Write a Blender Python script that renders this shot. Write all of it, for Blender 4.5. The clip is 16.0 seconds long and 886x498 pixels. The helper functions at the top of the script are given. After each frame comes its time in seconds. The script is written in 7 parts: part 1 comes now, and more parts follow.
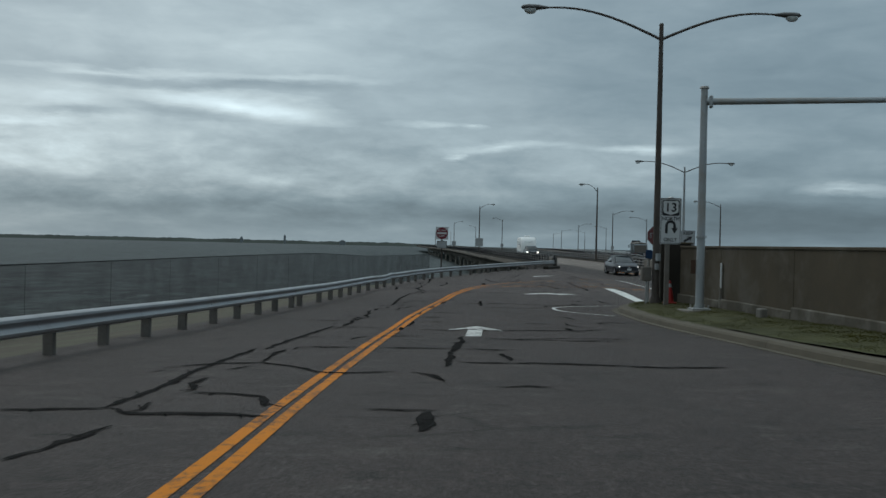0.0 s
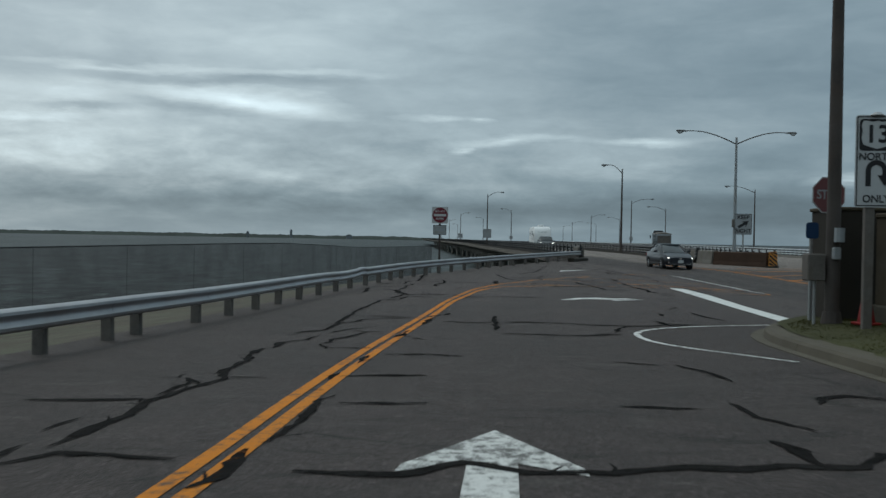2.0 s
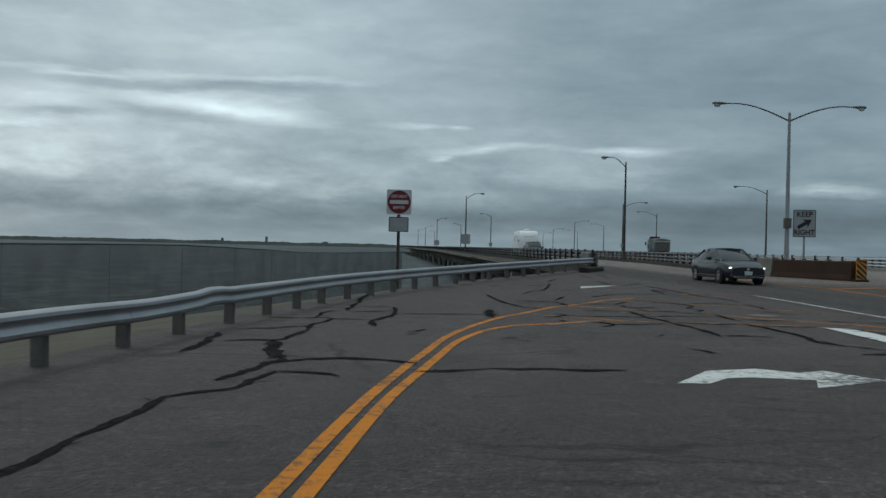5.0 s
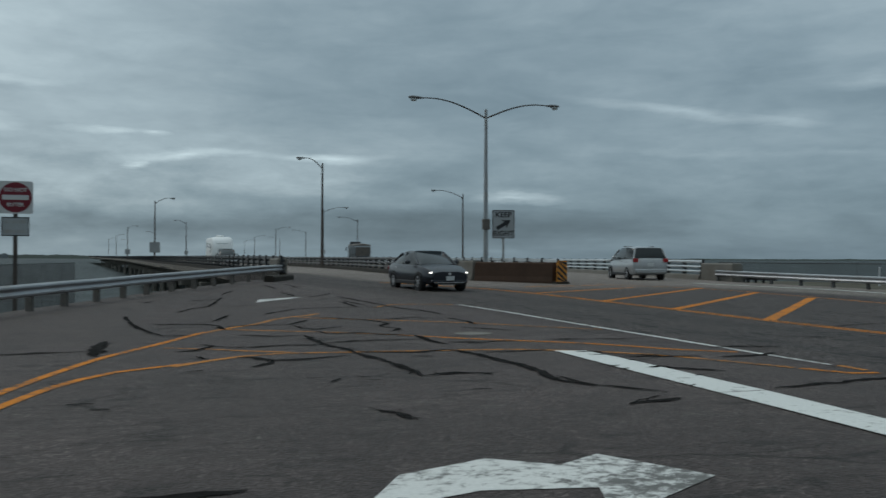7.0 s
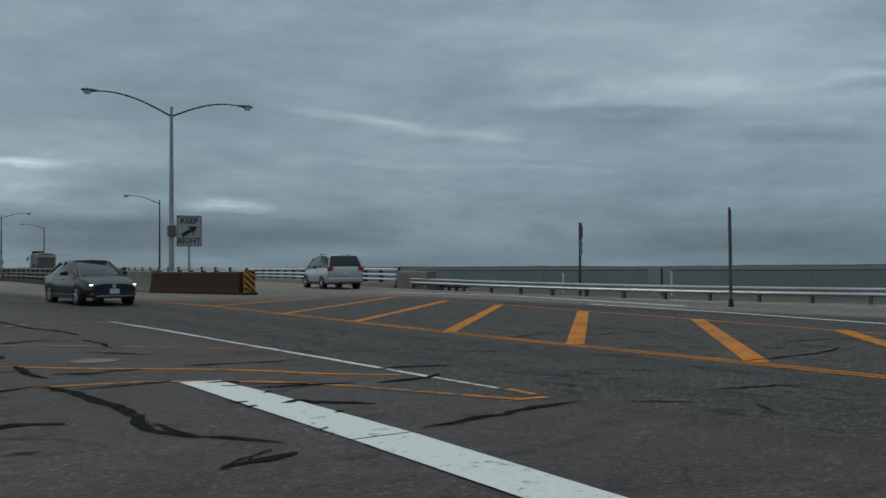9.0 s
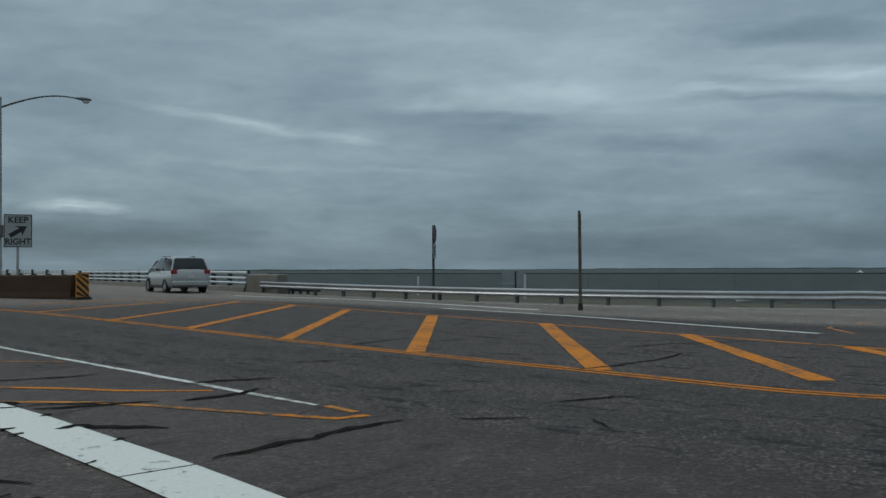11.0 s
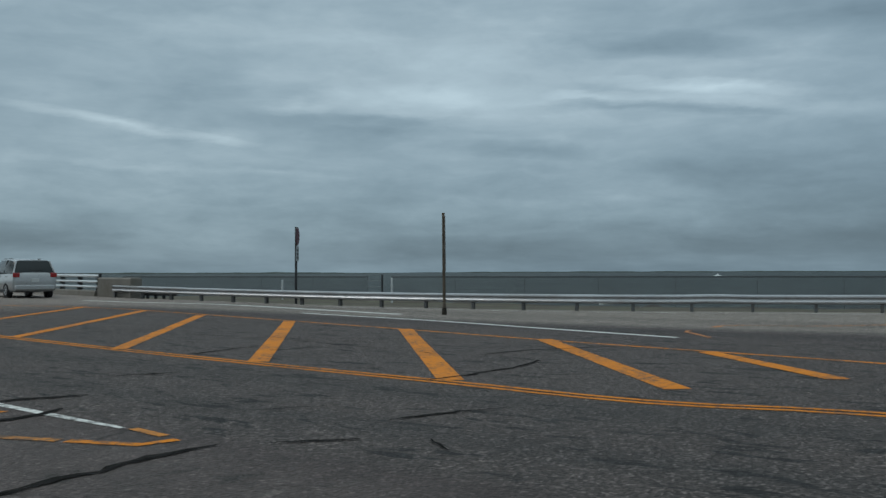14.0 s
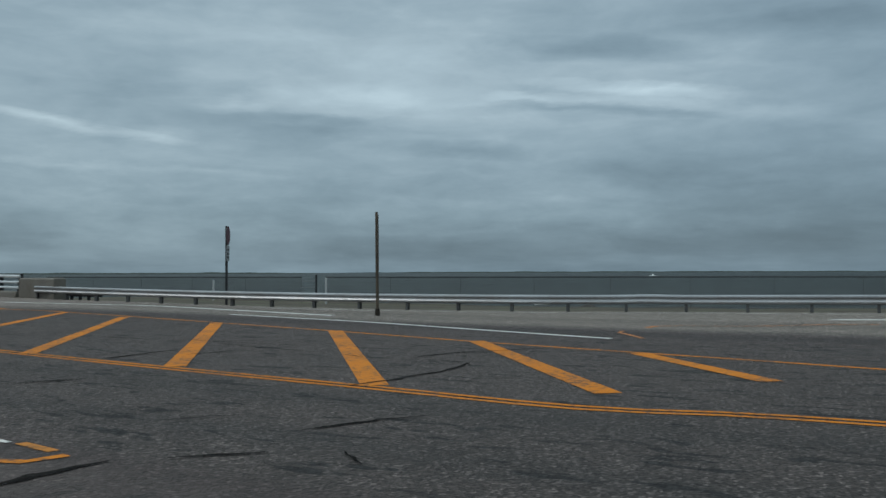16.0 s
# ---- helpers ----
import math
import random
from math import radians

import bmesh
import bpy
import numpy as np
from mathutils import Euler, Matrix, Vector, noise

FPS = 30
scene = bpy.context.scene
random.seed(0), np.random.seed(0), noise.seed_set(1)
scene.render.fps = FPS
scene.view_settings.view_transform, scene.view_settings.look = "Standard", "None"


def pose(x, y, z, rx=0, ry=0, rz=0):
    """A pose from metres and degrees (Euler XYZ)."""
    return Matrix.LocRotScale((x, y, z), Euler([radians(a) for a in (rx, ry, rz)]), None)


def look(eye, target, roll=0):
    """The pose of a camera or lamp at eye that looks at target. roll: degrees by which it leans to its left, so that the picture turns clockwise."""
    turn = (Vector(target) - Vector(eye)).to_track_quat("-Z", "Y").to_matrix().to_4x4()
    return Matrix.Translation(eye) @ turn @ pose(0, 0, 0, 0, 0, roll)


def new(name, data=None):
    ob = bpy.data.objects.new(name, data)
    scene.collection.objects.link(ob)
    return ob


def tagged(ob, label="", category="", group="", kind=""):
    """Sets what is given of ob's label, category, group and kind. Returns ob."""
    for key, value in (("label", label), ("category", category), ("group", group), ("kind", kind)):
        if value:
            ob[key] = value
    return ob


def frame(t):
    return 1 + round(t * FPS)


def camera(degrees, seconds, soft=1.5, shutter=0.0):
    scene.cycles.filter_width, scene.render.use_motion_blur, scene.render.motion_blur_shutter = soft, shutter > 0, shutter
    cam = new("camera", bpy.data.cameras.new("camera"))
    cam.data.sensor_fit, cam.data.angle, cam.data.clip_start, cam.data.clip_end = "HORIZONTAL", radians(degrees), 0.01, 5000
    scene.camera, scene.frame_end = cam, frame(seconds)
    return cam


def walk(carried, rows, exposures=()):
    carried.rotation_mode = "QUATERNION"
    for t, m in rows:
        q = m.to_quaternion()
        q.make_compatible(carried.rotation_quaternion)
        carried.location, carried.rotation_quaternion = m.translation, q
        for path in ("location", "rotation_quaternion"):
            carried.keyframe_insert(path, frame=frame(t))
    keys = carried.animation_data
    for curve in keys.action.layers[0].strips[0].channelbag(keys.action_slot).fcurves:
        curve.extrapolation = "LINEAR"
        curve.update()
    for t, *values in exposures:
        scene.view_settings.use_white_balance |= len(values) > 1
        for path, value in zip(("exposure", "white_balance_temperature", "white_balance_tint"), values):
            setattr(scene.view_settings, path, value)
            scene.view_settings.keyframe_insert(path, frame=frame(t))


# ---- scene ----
H_EYE = 1.36


def G(x, y):
    """Height of the paved surface."""
    x = min(max(x, -10.0), 42.0)
    y = max(y, -20.0)
    if y > 80:
        y = 80 + 4 * (1 - math.exp(-(y - 80) / 4))
    return 0.01180 * x - 0.03428 * y + 0.31941 * (y / 30) ** 2 - 0.06181 * x * y / 300


cam = camera(49.70, 16.0, soft=1.5, shutter=0.22)
# seconds, x, y, yaw, pitch, roll
PATH = [
    (0, 0.002, 0.004, -0.000, -0.259, -1.306),
    (0.5, 0.103, 3.888, 0.030, -0.418, -1.227),
    (1, 0.206, 7.881, 0.147, -0.390, -0.855),
    (1.5, 0.272, 11.578, 0.287, -0.574, -1.010),
    (2, 0.489, 15.604, 0.444, -0.633, -1.046),
    (2.5, 0.665, 18.859, 0.746, -0.450, -1.147),
    (3, 0.752, 21.786, 1.072, -0.238, -1.109),
    (3.2, 0.851, 22.923, 1.242, -0.211, -0.928),
    (3.7, 0.860, 26.068, 1.135, -0.246, -1.011),
    (4.2, 0.881, 28.931, 0.795, -0.163, -0.977),
    (4.7, 0.916, 31.542, -0.057, -0.079, -0.943),
    (5.3, 1.037, 34.362, -2.154, -0.202, -1.211),
    (5.5, 1.130, 35.010, -3.210, -0.033, -0.741),
    (6, 1.486, 36.464, -6.574, 0.131, -1.112),
    (6.5, 2.055, 37.787, -12.035, 0.402, -0.494),
    (7, 2.682, 38.696, -18.491, 0.501, -0.194),
    (7.5, 3.327, 39.527, -24.633, 0.597, 0.044),
    (8, 3.909, 40.004, -29.306, 0.735, 0.399),
    (8.5, 4.296, 40.310, -32.899, 0.900, 0.244),
    (9, 4.654, 40.509, -35.625, 1.017, 0.270),
    (9.5, 4.929, 40.687, -38.088, 1.136, 0.161),
    (10, 5.226, 40.843, -40.416, 1.173, 0.183),
    (10.2, 5.339, 40.918, -41.345, 1.218, 0.142),
    (10.7, 5.529, 41.000, -42.956, 1.163, 0.179),
    (11.3, 5.749, 41.099, -44.802, 1.203, 0.166),
    (11.9, 5.941, 41.176, -46.414, 1.243, 0.154),
    (12.5, 6.103, 41.230, -47.807, 1.285, 0.167),
    (13, 6.260, 41.282, -49.003, 1.330, 0.150),
    (13.5, 6.422, 41.371, -50.320, 1.324, 0.074),
    (14, 6.562, 41.402, -51.414, 1.345, 0.137),
    (14.5, 6.692, 41.427, -52.348, 1.360, 0.145),
    (15, 6.797, 41.455, -53.260, 1.369, 0.209),
    (15.5, 6.932, 41.499, -54.217, 1.366, 0.127),
    (16, 7.061, 41.567, -55.060, 1.344, 0.139),
]
walk(cam, [(t, pose(x, y, H_EYE + G(x, y), 90 + p, r, yaw)) for t, x, y, yaw, p, r in PATH],
     exposures=[(0.0, 0.0), (10.0, 0.0), (12.5, 0.08), (13.2, 0.12), (14.2, 0.28), (16.0, 0.28)])

# ---- world and light ----
world = bpy.data.worlds.new("overcast_sky")
scene.world = world
world.use_nodes = True


class Nodes:
    def __init__(self, tree):
        self.t = tree
        tree.nodes.clear()

    def n(self, kind, **kw):
        node = self.t.nodes.new(kind)
        for k, v in kw.items():
            if k == "op":
                node.operation = v
            elif k == "dims":
                node.noise_dimensions = v
            elif k == "sky":
                node.sky_type = v
        return node

    def link(self, a, b):
        self.t.links.new(a, b)

    def put(self, sock, v):
        if hasattr(v, "links"):
            self.link(v, sock)
        else:
            sock.default_value = v

    def math(self, op, a, b=0.0, clamp=False):
        m = self.n("ShaderNodeMath", op=op)
        m.use_clamp = clamp
        self.put(m.inputs[0], a)
        self.put(m.inputs[1], b)
        return m.outputs[0]

    def vec(self, op, a, b=(0, 0, 0)):
        m = self.n("ShaderNodeVectorMath", op=op)
        self.put(m.inputs[0], a)
        self.put(m.inputs[1], b)
        return m.outputs[0]

    def noise(self, vec, scale, detail=4.0, rough=0.55, distort=0.0):
        m = self.n("ShaderNodeTexNoise")
        self.put(m.inputs["Vector"], vec)
        m.inputs["Scale"].default_value = scale
        m.inputs["Detail"].default_value = detail
        m.inputs["Roughness"].default_value = rough
        m.inputs["Distortion"].default_value = distort
        return m.outputs["Fac"]

    def ramp(self, fac, stops):
        m = self.n("ShaderNodeValToRGB")
        self.link(fac, m.inputs[0])
        els = m.color_ramp.elements
        while len(els) < len(stops):
            els.new(0.5)
        for e, (p, c) in zip(els, stops):
            e.position = p
            e.color = (c, c, c, 1) if isinstance(c, (int, float)) else (*c, 1)
        return m.outputs[0]

    def mix(self, fac, a, b, mode="MIX"):
        m = self.n("ShaderNodeMix")
        m.data_type, m.blend_type = "RGBA", mode
        self.put(m.inputs[0], fac)
        for s, v in ((m.inputs[6], a), (m.inputs[7], b)):
            self.put(s, (*v, 1) if isinstance(v, tuple) and len(v) == 3 else v)
        return m.outputs[2]

    def comb(self, x, y, z):
        m = self.n("ShaderNodeCombineXYZ")
        for s, v in zip(m.inputs, (x, y, z)):
            self.put(s, v)
        return m.outputs[0]


SUN_EL, SUN_AZ = radians(52), radians(-40)   # high in the north-west, behind the cloud
w = Nodes(world.node_tree)
tc = w.n("ShaderNodeTexCoord")
sep = w.n("ShaderNodeSeparateXYZ")
w.link(tc.outputs["Generated"], sep.inputs[0])
dx, dy, dz = sep.outputs
up = w.math("MAXIMUM", dz, 0.0)
# heading clockwise from +y and height over the horizon, in degrees
az = w.math("MULTIPLY", w.math("ARCTAN2", dx, dy), 57.2958)
el = w.math("MULTIPLY", w.math("ARCSINE", up), 57.2958)
flat = w.comb(w.math("MULTIPLY", dx, 2.2), w.math("MULTIPLY", dy, 2.2), w.math("MULTIPLY", up, 11.0))
ragged = w.n("ShaderNodeTexNoise")
w.link(flat, ragged.inputs["Vector"])
ragged.inputs["Scale"].default_value, ragged.inputs["Detail"].default_value, ragged.inputs["Roughness"].default_value = 4.5, 6.0, 0.6
spot = w.vec("ADD", w.comb(az, el, 0.0), w.vec("MULTIPLY", w.vec("SUBTRACT", ragged.outputs["Color"], (0.5, 0.5, 0.5)), (4.5, 1.3, 0.0)))
stops = None


def cloud_streak(heading, height, half_length, half_depth, tilt, gain):
    """A drawn-out streak of thinner (gain over 0) or thicker cloud, in degrees of the sky; gain in stops."""
    global stops
    mp = w.n("ShaderNodeMapping")
    mp.vector_type = "TEXTURE"
    w.link(spot, mp.inputs["Vector"])
    mp.inputs["Location"].default_value = (heading, height, 0)
    mp.inputs["Rotation"].default_value = (0, 0, radians(tilt))
    mp.inputs["Scale"].default_value = (half_length, half_depth, 1)
    g = w.n("ShaderNodeTexGradient")
    g.gradient_type = "SPHERICAL"
    w.link(mp.outputs[0], g.inputs[0])
    add = w.math("MULTIPLY", g.outputs["Fac"], gain * 1.6)
    stops = add if stops is None else w.math("ADD", stops, add)


cloud_streak(-20.6, 4.9, 14.0, 3.20, 0, 0.30)
cloud_streak(-12.0, 7.8, 8.0, 0.91, -4, 0.72)
cloud_streak(-19.8, 9.3, 6.3, 0.32, 1, 0.35)
cloud_streak(-9.7, 9.4, 8.0, 0.32, 2, 0.30)
cloud_streak(-22.2, 7.9, 8.5, 0.82, 1, 0.28)
cloud_streak(-23.0, 6.4, 5.1, 0.37, 4, 0.28)
cloud_streak(-10.3, 3.8, 6.8, 0.91, -3, 0.32)
cloud_streak(-23.2, 4.2, 3.8, 1.14, -7, 0.22)
cloud_streak(-0.8, 7.1, 2.8, 0.27, -1, 0.32)
cloud_streak(1.8, 7.0, 1.0, 0.23, 1, 0.35)
cloud_streak(3.1, 5.9, 4.9, 0.37, 5, 0.42)
cloud_streak(0.3, 5.3, 0.7, 0.23, 1, 0.45)
cloud_streak(10.4, 5.8, 5.9, 0.37, -4, 0.22)
cloud_streak(22.9, 3.5, 3.2, 0.41, -3, 0.55)
cloud_streak(23.1, 3.5, 5.5, 0.82, -4, 0.25)
cloud_streak(7.2, 4.6, 11.0, 1.14, -1, 0.12)
cloud_streak(-17.8, 11.5, 21.2, 2.74, 5, 0.10)
cloud_streak(-22.1, 2.2, 9.3, 1.65, -4, -0.32)
cloud_streak(-9.6, 2.2, 15.7, 1.55, -1, -0.32)
cloud_streak(1.2, 1.9, 12.7, 1.19, -1, -0.25)
cloud_streak(-12.0, 9.0, 10.2, 0.50, 2, -0.26)
cloud_streak(-21.3, 7.0, 2.8, 0.41, 0, -0.32)
cloud_streak(-14.2, 7.3, 5.1, 0.50, -1, -0.26)
cloud_streak(16.0, 1.7, 17.8, 1.37, -1, -0.32)
cloud_streak(19.9, 2.3, 10.6, 0.55, -1, -0.18)
cloud_streak(17.3, 10.1, 13.5, 5.94, -2, -0.15)
cloud_streak(-4.7, 8.0, 4.2, 2.06, 3, -0.12)
cloud_streak(7.2, 3.2, 11.0, 0.91, -2, -0.14)
cloud_streak(12.2, 5.8, 4.0, 0.37, 0, 0.35)
cloud_streak(12.5, 4.5, 4.7, 0.41, 2, 0.20)
cloud_streak(32.5, 8.4, 8.5, 0.46, -8, 0.32)
cloud_streak(38.2, 7.7, 2.8, 0.91, 0, 0.25)
cloud_streak(32.8, 6.1, 6.3, 0.37, -3, 0.15)
cloud_streak(41.3, 5.8, 5.1, 0.37, -3, 0.15)
cloud_streak(42.3, 9.7, 2.3, 0.55, -1, 0.22)
cloud_streak(47.9, 10.0, 6.8, 1.19, 3, 0.22)
cloud_streak(55.7, 9.7, 7.6, 1.46, -1, 0.22)
cloud_streak(51.1, 13.2, 12.7, 2.51, -4, 0.12)
cloud_streak(25.4, 2.9, 8.9, 0.69, -5, -0.28)
cloud_streak(29.8, 1.7, 8.0, 0.73, -2, -0.22)
cloud_streak(31.1, 12.1, 9.3, 2.51, -8, -0.14)
cloud_streak(37.2, 11.0, 4.2, 1.92, 9, -0.18)
cloud_streak(47.9, 8.3, 5.5, 0.59, 2, -0.18)
cloud_streak(51.6, 14.0, 8.0, 2.74, 1, 0.15)
cloud_streak(52.2, 11.1, 9.3, 2.06, 1, 0.18)
cloud_streak(67.3, 10.6, 8.0, 0.46, -5, 0.32)
cloud_streak(69.3, 9.7, 8.9, 0.73, -7, 0.22)
cloud_streak(61.0, 10.2, 3.8, 0.41, -2, 0.25)
cloud_streak(61.7, 4.2, 2.5, 0.55, 0, 0.12)
cloud_streak(64.4, 13.0, 7.2, 0.91, -4, -0.30)
cloud_streak(75.2, 14.0, 7.2, 1.46, -6, -0.28)
cloud_streak(76.6, 4.7, 13.5, 3.88, -2, -0.25)
cloud_streak(62.3, 1.3, 20.3, 2.06, 0, -0.20)
cloud_streak(56.3, 7.2, 5.5, 0.55, -3, -0.20)
cloud_streak(46.9, 9.0, 4.7, 0.41, -2, -0.18)
cloud_streak(65.7, 9.4, 6.8, 0.41, -5, -0.24)
cloud_streak(57.7, 9.7, 9.3, 0.37, 1, -0.14)
# loose structure all over: broad masses, drawn-out streaks and fine wisps
den = w.math("ADD", up, 0.12)
cloud_xy = w.comb(w.math("DIVIDE", dx, den), w.math("DIVIDE", dy, den), 0.0)
for tex, depth in ((w.noise(w.vec("ADD", cloud_xy, (7.3, 2.1, 0.0)), 0.70, 7, 0.56, 0.25), 1.1), (w.noise(flat, 1.9, 5, 0.52, 0.35), 0.5), (w.noise(w.vec("MULTIPLY", flat, (1.0, 1.0, 0.8)), 4.3, 4, 0.5, 0.6), 0.6), (w.noise(w.vec("MULTIPLY", flat, (1.0, 1.0, 0.5)), 11.0, 5, 0.6, 0.6), 0.25)):
    stops = w.math("ADD", stops, w.math("MULTIPLY", w.math("SUBTRACT", tex, 0.5), depth))
# lumpy tops on the low bank in the north-west
lumps = w.noise(w.comb(w.math("MULTIPLY", dx, 9.0), w.math("MULTIPLY", dy, 9.0), w.math("MULTIPLY", up, 24.0)), 2.4, 6, 0.6, 0.3)
low_bank = w.math("MULTIPLY", w.ramp(w.math("DIVIDE", el, 20.0), [(0.03, 0.2), (0.12, 1.0), (0.26, 0.8), (0.40, 0.15)]), w.ramp(w.math("ADD", w.math("DIVIDE", az, 360.0), 0.5), [(0.40, 1.0), (0.50, 0.8), (0.56, 0.35), (0.72, 0.25)]))
stops = w.math("ADD", stops, w.math("MULTIPLY", w.math("MULTIPLY", w.math("SUBTRACT", lumps, 0.44), low_bank), 1.6))
heading_tone = w.ramp(w.math("ADD", w.math("DIVIDE", az, 360.0), 0.5), [(0.0, 0.40), (0.36, 0.50), (0.43, 0.525), (0.50, 0.455), (0.555, 0.345), (0.60, 0.37), (0.64, 0.33), (0.70, 0.325), (0.73, 0.30), (1.0, 0.40)])
height_tone = w.ramp(w.math("DIVIDE", el, 90.0), [(0.0, 0.66), (0.02, 0.68), (0.045, 0.78), (0.075, 0.98), (0.12, 1.0), (0.19, 0.97), (0.28, 1.0), (0.5, 1.85), (1.0, 2.35)])
lum = w.math("MULTIPLY", w.math("MULTIPLY", heading_tone, height_tone), w.math("POWER", 2.0, stops))
tint = w.ramp(w.math("ADD", w.math("DIVIDE", az, 360.0), 0.5), [(0.0, (0.66, 0.83, 0.92)), (0.43, (0.675, 0.83, 0.905)), (0.50, (0.65, 0.83, 0.92)), (0.60, (0.64, 0.83, 0.935)), (0.72, (0.635, 0.83, 0.95)), (1.0, (0.66, 0.83, 0.92))])
thick = w.ramp(lum, [(0.16, (0.80, 0.92, 1.0)), (0.27, (0.86, 0.94, 0.99)), (0.40, (0.94, 0.95, 0.955)), (0.62, (0.98, 0.95, 0.92))])
cloud = w.vec("SCALE", w.vec("MULTIPLY", tint, thick))
w.link(w.math("MULTIPLY", lum, 1.27), cloud.node.inputs["Scale"])
sky = w.n("ShaderNodeTexSky", sky="NISHITA")
sky.sun_disc = False
sky.sun_elevation, sky.sun_rotation = SUN_EL, SUN_AZ
blue = w.vec("MULTIPLY", sky.outputs[0], (0.06, 0.06, 0.06))
total = w.mix(0.08, cloud, blue)
bg = w.n("ShaderNodeBackground")
w.link(total, bg.inputs[0])
bg.inputs[1].default_value = 1.0
out = w.n("ShaderNodeOutputWorld")
w.link(bg.outputs[0], out.inputs[0])

sun = new("sun", bpy.data.lights.new("sun", "SUN"))
sun.data.energy, sun.data.angle, sun.data.color = 0.6, radians(25), (1.0, 0.97, 0.93)
sun_dir = Vector((math.sin(SUN_AZ) * math.cos(SUN_EL), math.cos(SUN_AZ) * math.cos(SUN_EL), math.sin(SUN_EL)))
sun.matrix_world = look(sun_dir * 50, (0, 0, 0))


# ---- materials ----
def material(name, color, rough=0.6, metal=0.0, var=0.25, scales=(0.6, 18.0), bump=0.0, bump_scale=60.0,
             stain=None, stain_amount=0.0, stain_scale=0.8, coat=0.0, alpha=1.0, emit=None, spec=0.3):
    """A surface with variation at two scales, stains and fine relief."""
    m = bpy.data.materials.new(name)
    m.use_nodes = True
    k = Nodes(m.node_tree)
    co = k.n("ShaderNodeNewGeometry").outputs["Position"]
    big_, small_ = k.noise(co, scales[0], 4, 0.6), k.noise(co, scales[1], 3, 0.6)
    f = k.math("ADD", k.math("MULTIPLY", big_, 0.6), k.math("MULTIPLY", small_, 0.4))
    lo, hi = tuple(c * (1 - var) for c in color), tuple(min(1, c * (1 + var)) for c in color)
    col = k.ramp(f, [(0.33, lo), (0.67, hi)])
    if stain:
        sf = k.ramp(k.noise(co, stain_scale, 6, 0.65, 0.4), [(0.48, 0.0), (0.66, stain_amount)])
        col = k.mix(sf, col, stain)
    p = k.n("ShaderNodeBsdfPrincipled")
    k.link(col, p.inputs["Base Color"])
    k.link(k.ramp(small_, [(0.3, max(0.02, rough - 0.08)), (0.7, min(1, rough + 0.08))]), p.inputs["Roughness"])
    p.inputs["Metallic"].default_value = metal
    p.inputs["Coat Weight"].default_value = coat
    p.inputs["Alpha"].default_value = alpha
    p.inputs["Specular IOR Level"].default_value = spec
    if emit:
        p.inputs["Emission Color"].default_value = (*emit[0], 1)
        p.inputs["Emission Strength"].default_value = emit[1]
    if bump:
        b = k.n("ShaderNodeBump")
        b.inputs["Strength"].default_value = bump
        b.inputs["Distance"].default_value = 0.01
        k.link(k.noise(co, bump_scale, 4, 0.7), b.inputs["Height"])
        k.link(b.outputs[0], p.inputs["Normal"])
    o = k.n("ShaderNodeOutputMaterial")
    k.link(p.outputs[0], o.inputs[0])
    return m


